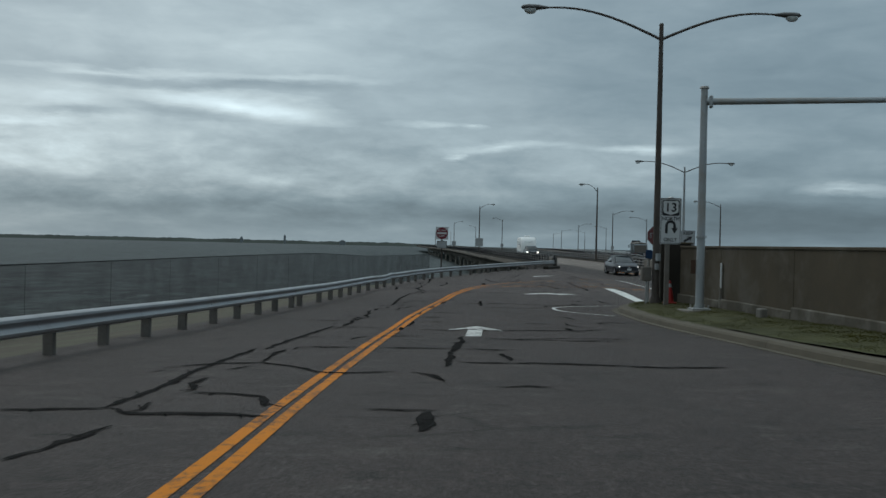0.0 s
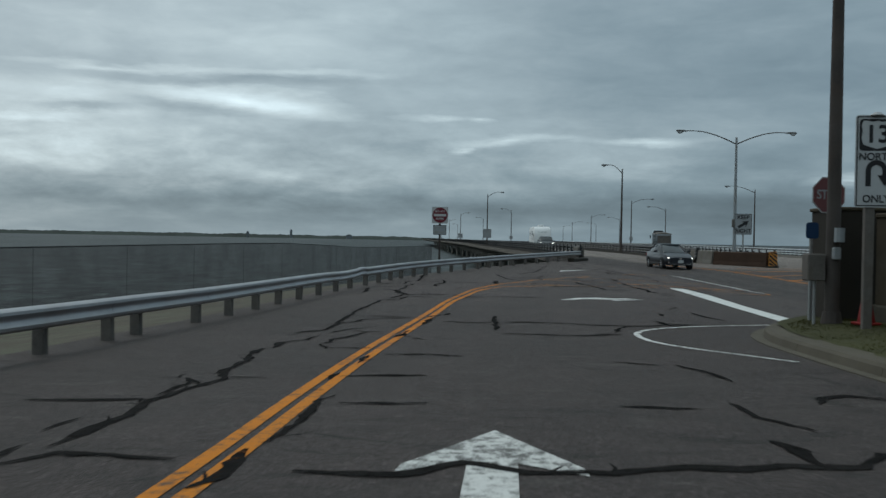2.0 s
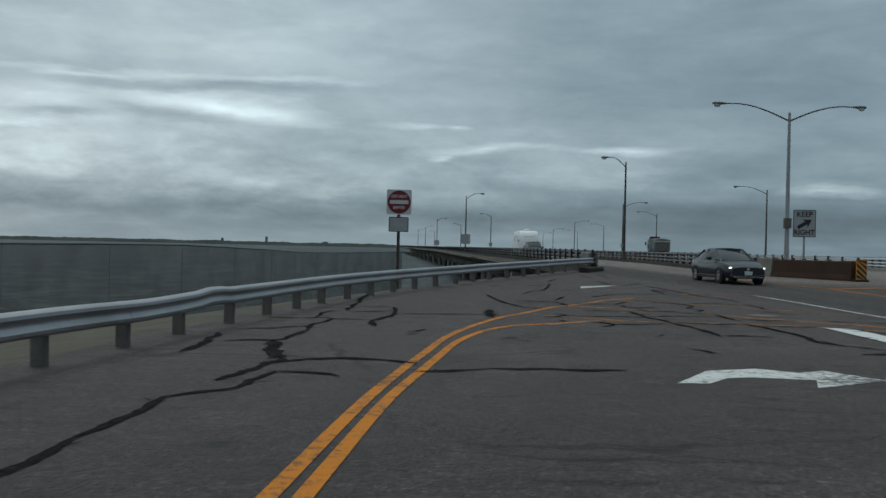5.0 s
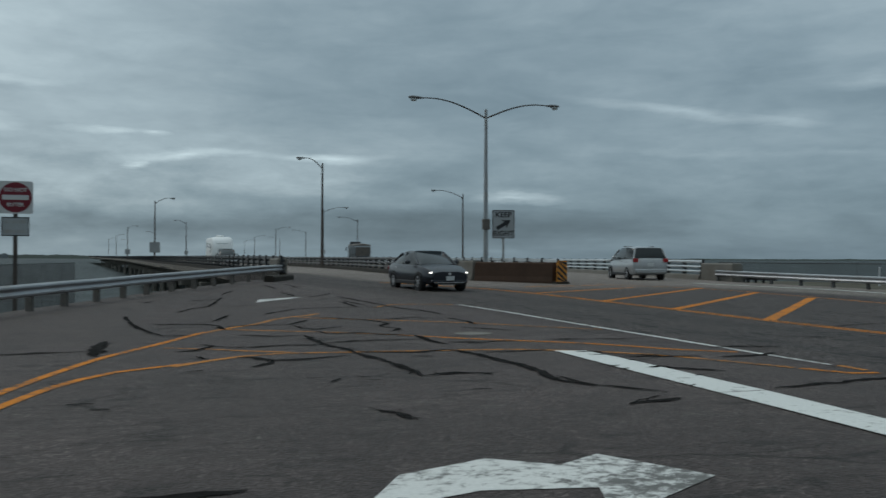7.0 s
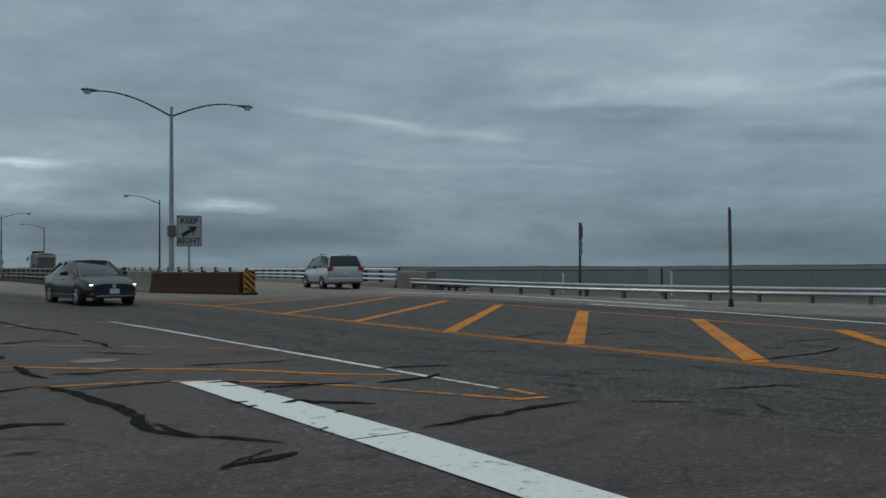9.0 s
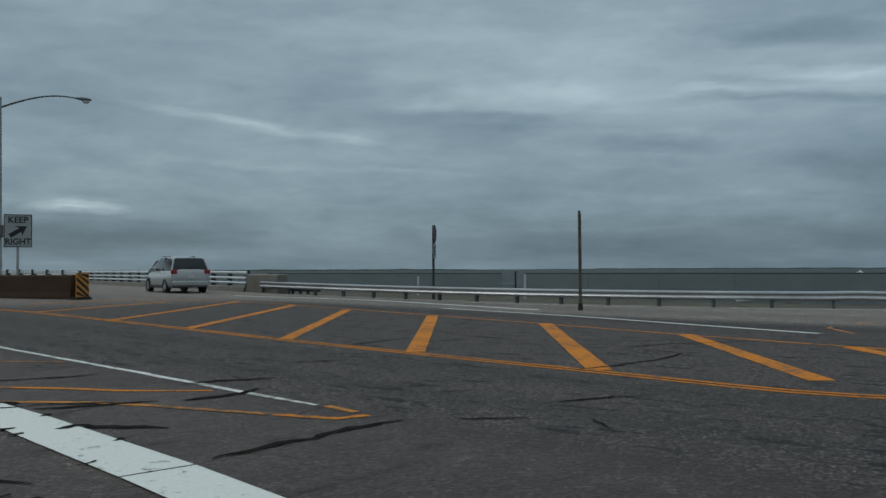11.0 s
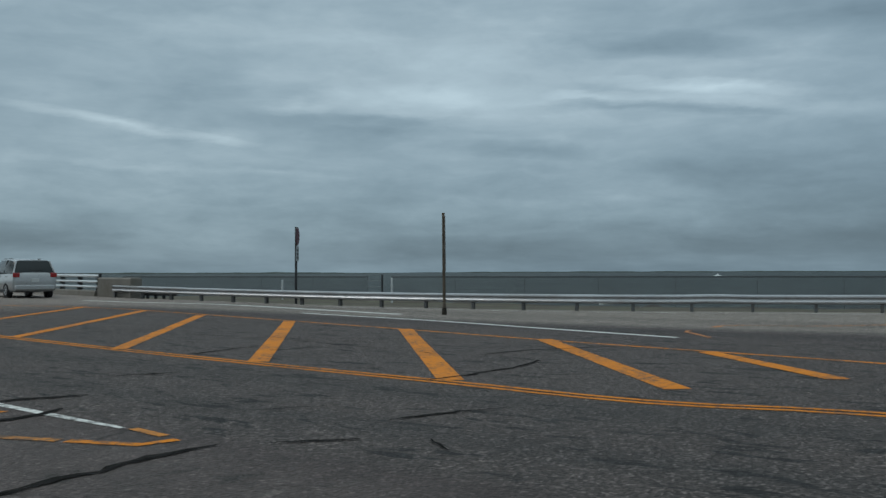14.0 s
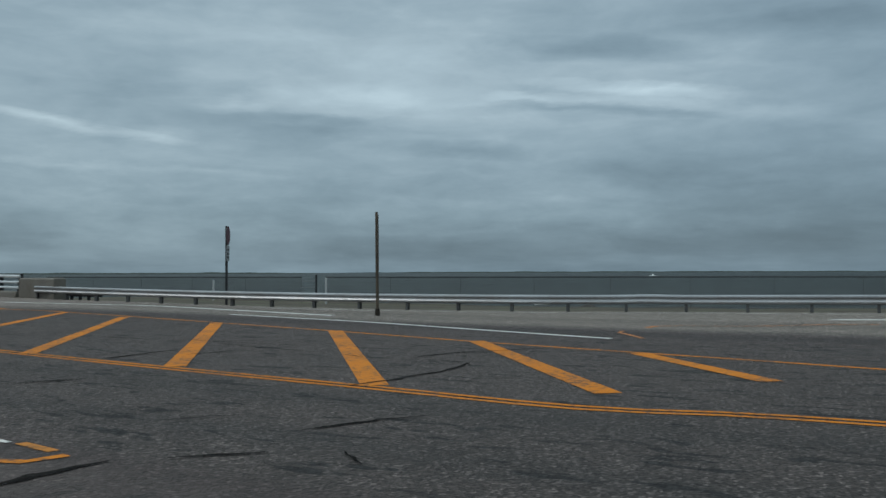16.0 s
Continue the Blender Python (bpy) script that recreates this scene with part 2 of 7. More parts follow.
def asphalt_material():
    """Worn grey asphalt: aggregate, patched tone, darker wheel tracks on the through lanes."""
    m = bpy.data.materials.new("worn_asphalt")
    m.use_nodes = True
    k = Nodes(m.node_tree)
    co = k.n("ShaderNodeNewGeometry").outputs["Position"]
    sp = k.n("ShaderNodeSeparateXYZ")
    k.link(co, sp.inputs[0])
    x, y, _ = sp.outputs
    grain = k.noise(co, 38.0, 5, 0.8)
    coarse = k.noise(co, 9.0, 4, 0.7)
    pebble = k.n("ShaderNodeTexVoronoi")
    k.link(co, pebble.inputs["Vector"])
    pebble.inputs["Scale"].default_value = 34.0
    patch = k.noise(co, 0.30, 6, 0.66, 0.7)
    mottled = k.noise(co, 2.1, 5, 0.65, 0.3)
    # scuffs drawn out along the through road
    scuff = k.noise(k.vec("MULTIPLY", co, (3.0, 0.9, 1.0)), 1.7, 3, 0.6, 0.3)
    f = k.math("ADD", k.math("MULTIPLY", patch, 0.25), k.math("MULTIPLY", mottled, 0.21))
    f = k.math("ADD", f, k.math("MULTIPLY", coarse, 0.26))
    f = k.math("ADD", f, k.math("MULTIPLY", grain, 0.28))
    col = k.ramp(f, [(0.37, (0.0247, 0.0199, 0.0186)), (0.455, (0.0461, 0.0372, 0.0350)), (0.545, (0.0673, 0.0542, 0.0511)), (0.65, (0.1130, 0.0918, 0.0861))])
    cell = k.n("ShaderNodeTexVoronoi")
    k.link(co, cell.inputs["Vector"])
    cell.inputs["Scale"].default_value = 38.0
    chip = k.n("ShaderNodeSeparateColor")
    k.link(cell.outputs["Color"], chip.inputs[0])
    speck = k.ramp(chip.outputs[0], [(0.0, 0.28), (0.45, 0.78), (0.80, 1.15), (0.92, 1.9), (1.0, 3.2)])
    # tone multiplied up from the approach lane to the apron of the junction
    apron_tone = k.ramp(k.math("DIVIDE", k.math("ADD", y, k.math("MULTIPLY", mottled, 3.0)), 100.0), [(0.36, 0.76), (0.50, 1.06)])
    col = k.mix(1.0, col, apron_tone, "MULTIPLY")
    # younger, darker surface on the through road, tan concrete shoulder in the east
    bend = k.math("MULTIPLY", k.math("POWER", k.math("MAXIMUM", k.math("SUBTRACT", y, 66.0), 0.0), 2.0), 0.012)
    xs = k.math("ADD", x, bend)
    lane = k.math("MULTIPLY", k.ramp(k.math("DIVIDE", xs, 40.0), [(0.286, 0.0), (0.293, 1.0), (0.60, 1.0), (0.66, 0.25), (0.74, 0.2)]), 0.60)
    col = k.mix(lane, col, k.ramp(grain, [(0.36, (0.0340, 0.0296, 0.0270)), (0.52, (0.0708, 0.0614, 0.0562)), (0.66, (0.1266, 0.1105, 0.1011))]))
    track = k.math("ADD", k.ramp(k.math("DIVIDE", xs, 40.0), [(0.305, 0.0), (0.322, 1.0), (0.336, 0.1), (0.352, 0.15), (0.372, 1.0), (0.392, 0.0)]),
                   k.ramp(k.math("DIVIDE", xs, 40.0), [(0.63, 0.0), (0.655, 1.0), (0.68, 0.2), (0.70, 0.9), (0.72, 0.0)]))
    col = k.mix(k.math("MULTIPLY", track, 0.46, True), col, (0.030, 0.029, 0.028))
    dark = k.ramp(scuff, [(0.575, 0.0), (0.635, 1.5)])
    col = k.mix(k.math("MULTIPLY", dark, lane), col, (0.014, 0.014, 0.014))
    east = k.ramp(k.math("DIVIDE", xs, 40.0), [(0.675, 0.0), (0.72, 0.75), (0.79, 0.55), (0.82, 0.85)])
    col = k.mix(k.math("MULTIPLY", east, k.ramp(mottled, [(0.3, 0.6), (0.6, 1.0)])), col, (0.215, 0.192, 0.165))
    strip = k.math("ADD", x, k.math("MULTIPLY", k.math("SUBTRACT", k.math("MINIMUM", y, 82.0), 74.0), 0.44))
    strip = k.math("MULTIPLY", k.ramp(k.math("DIVIDE", strip, 40.0), [(0.405, 0.0), (0.44, 1.0)]), k.ramp(k.math("DIVIDE", y, 100.0), [(0.715, 0.0), (0.77, 0.75)]))
    col = k.mix(strip, col, (0.175, 0.150, 0.132))
    # short dark smears across the old lanes, and pale dusty ones
    smear = k.noise(k.vec("MULTIPLY", co, (1.0, 2.6, 1.0)), 1.25, 4, 0.62, 0.4)
    aged = k.ramp(k.math("DIVIDE", xs, 40.0), [(0.27, 1.0), (0.29, 0.15)])
    col = k.mix(k.math("MULTIPLY", k.ramp(smear, [(0.585, 0.0), (0.67, 0.75)]), aged), col, (0.016, 0.015, 0.014))
    col = k.mix(k.math("MULTIPLY", k.ramp(smear, [(0.30, 0.35), (0.42, 0.0)]), aged), col, (0.105, 0.096, 0.084))
    oil = k.ramp(k.noise(co, 0.9, 6, 0.7, 0.6), [(0.62, 0.0), (0.75, 0.55)])
    col = k.mix(oil, col, (0.028, 0.027, 0.026))
    col = k.mix(k.math("ADD", k.math("MULTIPLY", k.ramp(k.math("DIVIDE", xs, 40.0), [(0.282, 0.0), (0.295, 1.0)]), 0.28), 0.52), col, speck, "MULTIPLY")
    # hairline cracks over the old surface, most of them across the lane
    bent = k.n("ShaderNodeTexNoise")
    k.link(co, bent.inputs["Vector"])
    bent.inputs["Scale"].default_value = 1.6
    bent.inputs["Detail"].default_value = 4.0
    warp = k.vec("ADD", co, k.vec("MULTIPLY", bent.outputs["Color"], (0.55, 0.55, 0.0)))
    old = k.ramp(k.math("DIVIDE", xs, 40.0), [(0.275, 1.0), (0.29, 0.35), (0.4, 0.35), (0.66, 0.45)])
    for stretch, size, wide, lo, hi, amount in (((0.45, 1.0, 1.0), 0.62, 0.020, 0.50, 0.58, 0.75), ((1.0, 1.0, 1.0), 1.5, 0.028, 0.575, 0.65, 0.65)):
        edge = k.n("ShaderNodeTexVoronoi")
        edge.feature = "DISTANCE_TO_EDGE"
        k.link(k.vec("MULTIPLY", warp, stretch), edge.inputs["Vector"])
        edge.inputs["Scale"].default_value = size
        line = k.ramp(edge.outputs["Distance"], [(wide * 0.4, 1.0), (wide, 0.0)])
        where = k.ramp(k.noise(co, 0.33 * size, 4, 0.6), [(lo, 0.0), (hi, amount)])
        col = k.mix(k.math("MULTIPLY", k.math("MULTIPLY", line, where), old), col, (0.012, 0.011, 0.010))
    p = k.n("ShaderNodeBsdfPrincipled")
    k.link(col, p.inputs["Base Color"])
    k.link(k.ramp(f, [(0.35, 0.66), (0.65, 0.84)]), p.inputs["Roughness"])
    p.inputs["Specular IOR Level"].default_value = 0.12
    k.link(k.math("ADD", k.math("MULTIPLY", aged, 0.085), 0.005), p.inputs["Sheen Weight"])         # warm sheen brightens the old lanes at low viewing angles
    p.inputs["Sheen Roughness"].default_value = 0.35
    p.inputs["Sheen Tint"].default_value = (1.0, 0.88, 0.78, 1.0)
    b = k.n("ShaderNodeBump")
    b.inputs["Strength"].default_value = 0.8
    b.inputs["Distance"].default_value = 0.012
    k.link(k.math("ADD", pebble.outputs["Distance"], k.math("MULTIPLY", grain, 0.6)), b.inputs["Height"])
    k.link(b.outputs[0], p.inputs["Normal"])
    k.link(p.outputs[0], k.n("ShaderNodeOutputMaterial").inputs[0])
    return m


def paint_material(name, color, wear=0.35):
    """Road paint worn off in flakes down to the asphalt."""
    m = bpy.data.materials.new(name)
    m.use_nodes = True
    k = Nodes(m.node_tree)
    co = k.n("ShaderNodeNewGeometry").outputs["Position"]
    flakes = k.noise(co, 9.0, 7, 0.75, 0.3)
    broad = k.noise(co, 0.9, 4, 0.6)
    worn = k.math("ADD", k.math("MULTIPLY", flakes, 0.7), k.math("MULTIPLY", broad, 0.3))
    fac = k.ramp(worn, [(0.60 - wear * 0.25, 0.0), (0.66 - wear * 0.18, 0.85)])
    tone = k.mix(k.noise(co, 30.0, 3), tuple(c * 0.8 for c in color), tuple(min(1, c * 1.12) for c in color))
    col = k.mix(fac, tone, (0.055, 0.052, 0.048))
    p = k.n("ShaderNodeBsdfPrincipled")
    k.link(col, p.inputs["Base Color"])
    p.inputs["Roughness"].default_value = 0.7
    p.inputs["Specular IOR Level"].default_value = 0.1
    b = k.n("ShaderNodeBump")
    b.inputs["Strength"].default_value = 0.4
    b.inputs["Distance"].default_value = 0.006
    k.link(k.noise(co, 50.0, 3, 0.7), b.inputs["Height"])
    k.link(b.outputs[0], p.inputs["Normal"])
    k.link(p.outputs[0], k.n("ShaderNodeOutputMaterial").inputs[0])
    return m


def water_material():
    m = bpy.data.materials.new("bay_water")
    m.use_nodes = True
    k = Nodes(m.node_tree)
    co = k.n("ShaderNodeNewGeometry").outputs["Position"]
    swell = k.noise(k.vec("MULTIPLY", co, (1.0, 0.45, 1.0)), 0.22, 5, 0.65, 0.6)
    chop = k.noise(co, 1.1, 4, 0.65, 0.4)
    far = k.noise(k.vec("MULTIPLY", co, (1.0, 0.4, 1.0)), 0.012, 4, 0.6)
    col = k.ramp(far, [(0.35, (0.026, 0.034, 0.033)), (0.65, (0.042, 0.052, 0.050))])
    # light and dark sides of the waves painted into the base colour
    wave_shading = k.ramp(k.noise(k.vec("MULTIPLY", co, (1.0, 0.5, 1.0)), 0.30, 6, 0.7, 0.5), [(0.38, 0.18), (0.5, 0.85), (0.64, 1.9)])
    col = k.mix(1.0, col, wave_shading, "MULTIPLY")
    foam = k.ramp(k.noise(k.vec("MULTIPLY", co, (1.0, 0.4, 1.0)), 0.35, 6, 0.75, 0.6), [(0.60, 0.0), (0.72, 0.30)])
    col = k.mix(foam, col, (0.42, 0.46, 0.45))
    p = k.n("ShaderNodeBsdfPrincipled")
    k.link(col, p.inputs["Base Color"])
    p.inputs["Roughness"].default_value = 0.42
    p.inputs["IOR"].default_value = 1.33
    p.inputs["Specular IOR Level"].default_value = 0.05
    b = k.n("ShaderNodeBump")
    b.inputs["Strength"].default_value = 1.0
    b.inputs["Distance"].default_value = 0.55
    k.link(k.math("ADD", swell, k.math("MULTIPLY", chop, 0.35)), b.inputs["Height"])
    k.link(b.outputs[0], p.inputs["Normal"])
    k.link(p.outputs[0], k.n("ShaderNodeOutputMaterial").inputs[0])
    return m


def mesh_wire_material(name, thin, thick):
    """Chain-link netting: crossing wires, seen from afar as a thin grey veil."""
    m = bpy.data.materials.new(name)
    m.use_nodes = True
    k = Nodes(m.node_tree)
    co = k.n("ShaderNodeNewGeometry").outputs["Position"]
    veil = k.ramp(k.noise(co, 0.5, 3), [(0.3, thin), (0.7, thick)])
    d = k.n("ShaderNodeBsdfPrincipled")
    d.inputs["Base Color"].default_value = (0.062, 0.053, 0.051, 1)
    d.inputs["Roughness"].default_value = 0.7
    d.inputs["Metallic"].default_value = 0.2
    t = k.n("ShaderNodeBsdfTransparent")
    mx = k.n("ShaderNodeMixShader")
    k.link(veil, mx.inputs[0])
    k.link(t.outputs[0], mx.inputs[1])
    k.link(d.outputs[0], mx.inputs[2])
    k.link(mx.outputs[0], k.n("ShaderNodeOutputMaterial").inputs[0])
    return m


def tar_material():
    """Tar poured into cracks, worn thin in places so that the asphalt shows through."""
    m = bpy.data.materials.new("tar_sealant")
    m.use_nodes = True
    k = Nodes(m.node_tree)
    co = k.n("ShaderNodeNewGeometry").outputs["Position"]
    worn = k.math("ADD", k.math("MULTIPLY", k.noise(co, 13.0, 5, 0.7, 0.4), 0.6), k.math("MULTIPLY", k.noise(co, 1.4, 3, 0.6), 0.4))
    cover = k.ramp(worn, [(0.42, 1.0), (0.55, 0.92), (0.66, 0.4)])
    d = k.n("ShaderNodeBsdfPrincipled")
    k.link(k.ramp(k.noise(co, 5.0, 4, 0.6), [(0.35, (0.0085, 0.0080, 0.0075)), (0.65, (0.0175, 0.0162, 0.0154))]), d.inputs["Base Color"])
    d.inputs["Roughness"].default_value = 0.85
    d.inputs["Specular IOR Level"].default_value = 0.02
    b = k.n("ShaderNodeBump")
    b.inputs["Strength"].default_value = 0.3
    b.inputs["Distance"].default_value = 0.008
    k.link(k.noise(co, 45.0, 4, 0.7), b.inputs["Height"])
    k.link(b.outputs[0], d.inputs["Normal"])
    t = k.n("ShaderNodeBsdfTransparent")
    mx = k.n("ShaderNodeMixShader")
    k.link(cover, mx.inputs[0])
    k.link(t.outputs[0], mx.inputs[1])
    k.link(d.outputs[0], mx.inputs[2])
    k.link(mx.outputs[0], k.n("ShaderNodeOutputMaterial").inputs[0])
    return m


ASPHALT = asphalt_material()
YELLOW_PAINT = paint_material("yellow_road_paint", (0.53, 0.178, 0.012), 0.42)
FADED_YELLOW = paint_material("faded_yellow_road_paint", (0.46, 0.185, 0.035), 0.56)
WHITE_PAINT = paint_material("white_road_paint", (0.60, 0.60, 0.57), 0.46)
BAR_PAINT = paint_material("thick_white_bar_paint", (0.60, 0.61, 0.58), 0.10)
ORANGE_PAINT = paint_material("orange_survey_paint", (0.62, 0.22, 0.05), 0.75)
TAR = tar_material()
WATER = water_material()
GRAVEL = material("sandy_gravel", (0.066, 0.055, 0.039), 0.95, var=0.35, scales=(0.5, 22), bump=0.8, bump_scale=25, stain=(0.09, 0.10, 0.06), stain_amount=0.7, stain_scale=0.7)
ROCK = material("wet_riprap", (0.07, 0.066, 0.06), 0.85, var=0.45, scales=(0.6, 5), bump=1.0, bump_scale=6)
CONCRETE = material("weathered_concrete", (0.155, 0.145, 0.128), 0.88, var=0.18, scales=(0.8, 14), bump=0.4, stain=(0.10, 0.085, 0.065), stain_amount=0.6)
KERB = material("kerb_concrete", (0.086, 0.075, 0.055), 0.9, var=0.2, scales=(1.2, 20), bump=0.5, stain=(0.09, 0.078, 0.06), stain_amount=0.7, stain_scale=1.6)
BROWN_CONCRETE = material("stained_brown_concrete", (0.054, 0.031, 0.020), 0.9, var=0.28, scales=(0.9, 10), bump=0.5, stain=(0.04, 0.022, 0.014), stain_amount=0.8, stain_scale=0.9)
WALL_CONCRETE = material("mossy_brown_wall", (0.062, 0.050, 0.033), 0.93, var=0.26, scales=(0.5, 7), bump=0.5, bump_scale=25, stain=(0.115, 0.105, 0.088), stain_amount=0.6, stain_scale=0.55)
FOOTING = material("blotched_footing_concrete", (0.070, 0.062, 0.048), 0.93, var=0.3, scales=(0.5, 6), bump=0.5, bump_scale=25, stain=(0.16, 0.15, 0.13), stain_amount=0.75, stain_scale=0.7)
DARK_CONCRETE = material("dark_brown_concrete", (0.026, 0.022, 0.017), 0.92, var=0.25, bump=0.5)
GALVANISED = material("galvanised_steel", (0.34, 0.345, 0.355), 0.40, 0.75, var=0.16, scales=(0.7, 12), stain=(0.25, 0.22, 0.19), stain_amount=0.35)
DULL_STEEL = material("dull_zinc_steel", (0.30, 0.31, 0.31), 0.6, 0.5, var=0.2, scales=(1.0, 15), stain=(0.16, 0.11, 0.07), stain_amount=0.5)
ALUMINIUM = material("brushed_aluminium_rail", (0.66, 0.68, 0.69), 0.36, 0.7, var=0.1)
RAIL_DARK = material("weathered_dark_rail", (0.13, 0.13, 0.13), 0.6, 0.4, var=0.25, stain=(0.07, 0.06, 0.05), stain_amount=0.5)
FENCE_GREY = material("dull_fence_pipe", (0.085, 0.082, 0.080), 0.7, 0.2, var=0.2)
DARK_POST = material("dark_steel_post", (0.035, 0.036, 0.038), 0.6, 0.3, var=0.3)
POST_GREY = material("weathered_grey_post", (0.115, 0.105, 0.095), 0.85, var=0.3, scales=(2, 25), bump=0.4, stain=(0.10, 0.085, 0.07), stain_amount=0.6, stain_scale=2.0)
POLE_DARK = material("weathered_dark_lamp_pole", (0.068, 0.058, 0.052), 0.75, 0.2, var=0.3, scales=(1.5, 20), stain=(0.085, 0.06, 0.045), stain_amount=0.5)
POLE_LIGHT = material("grey_painted_steel_pole", (0.27, 0.29, 0.30), 0.5, 0.2, var=0.12, stain=(0.24, 0.21, 0.17), stain_amount=0.5, stain_scale=1.4)
WOOD_POST = material("weathered_timber_post", (0.098, 0.080, 0.060), 0.88, var=0.3, scales=(2.5, 30), bump=0.5, stain=(0.05, 0.04, 0.03), stain_amount=0.7, stain_scale=1.6)
GRASS_MAT = material("grass_blade", (0.046, 0.045, 0.010), 0.95, spec=0.03, var=0.4, scales=(0.6, 8), stain=(0.066, 0.056, 0.022), stain_amount=0.5)
SOIL = material("turf_soil", (0.042, 0.043, 0.013), 0.95, var=0.4, scales=(0.8, 14), bump=0.7, bump_scale=30)
SIGN_WHITE = material("white_sign_sheet", (0.42, 0.435, 0.44), 0.45, var=0.06, stain=(0.5, 0.5, 0.47), stain_amount=0.4)
SIGN_GREY = material("dulled_white_sign_sheet", (0.27, 0.29, 0.30), 0.5, var=0.1, stain=(0.22, 0.22, 0.21), stain_amount=0.4)
SIGN_BLACK = material("black_sign_print", (0.015, 0.015, 0.017), 0.5, var=0.1)
SIGN_RED = material("red_sign_sheet", (0.135, 0.012, 0.022), 0.45, var=0.12)
SIGN_MAROON = material("dark_maroon_sign_sheet", (0.075, 0.013, 0.022), 0.5, var=0.15)
SIGN_FADED_RED = material("faded_red_sign_sheet", (0.15, 0.052, 0.052), 0.5, var=0.15)
SIGN_BACK = material("bare_aluminium_sign_back", (0.30, 0.31, 0.31), 0.5, 0.6, var=0.12)
SIGN_BLUE = material("blue_sign_sheet", (0.012, 0.04, 0.10), 0.5, var=0.1)
SIGN_YELLOW = material("amber_reflective_sheet", (0.46, 0.19, 0.025), 0.5, var=0.15)
# cone's orange darkened to carry the shadow it stands in
CONE_ORANGE = material("shaded_orange_cone_plastic", (0.26, 0.016, 0.014), 0.5, var=0.15)
LAMP_GLASS = material("lamp_refractor_glass", (0.45, 0.48, 0.48), 0.2, var=0.08)
CAR_GREY = material("dark_grey_car_paint", (0.014, 0.017, 0.023), 0.34, 0.2, var=0.06, coat=0.35)
CAR_SILVER = material("silver_white_car_paint", (0.30, 0.31, 0.315), 0.32, 0.2, var=0.06, coat=0.7)
CAR_BLACK = material("black_car_paint", (0.02, 0.02, 0.022), 0.3, 0.2, var=0.1, coat=0.8)
CAR_GLASS = material("tinted_car_glass", (0.014, 0.019, 0.021), 0.07, var=0.1, spec=0.3)
RUBBER = material("tyre_rubber", (0.015, 0.015, 0.016), 0.85, var=0.2, bump=0.3)
ALLOY = material("alloy_wheel", (0.45, 0.46, 0.47), 0.35, 0.8, var=0.1)
HEADLIGHT = material("lit_headlamp", (0.8, 0.8, 0.78), 0.2, emit=((1.0, 0.96, 0.88), 2.2))
TAIL_RED = material("red_tail_lamp", (0.25, 0.01, 0.012), 0.25, var=0.1, coat=0.6)
TRIM_BLACK = material("black_plastic_trim", (0.018, 0.018, 0.019), 0.6, var=0.15)
CHROME = material("chrome_strip", (0.6, 0.61, 0.62), 0.2, 0.95, var=0.05)
TRAILER_WHITE = material("white_trailer_panel", (0.70, 0.71, 0.70), 0.45, var=0.08)
TANK_GREY = material("dull_grey_tank_steel", (0.17, 0.19, 0.20), 0.5, 0.4, var=0.2)
TREES = material("distant_tree_line", (0.030, 0.040, 0.034), 0.95, var=0.4, scales=(0.01, 0.08))
PILE = material("wet_concrete_pile", (0.16, 0.15, 0.13), 0.85, var=0.3, scales=(0.3, 4))
WAKE = material("white_wake_foam", (0.75, 0.78, 0.78), 0.7, var=0.15)
# west veil made denser to shade the water behind it, east veil fainter
CHAIN_LINK = mesh_wire_material("chain_link", 0.46, 0.60)
CHAIN_LINK_FAINT = mesh_wire_material("faint_chain_link", 0.14, 0.24)


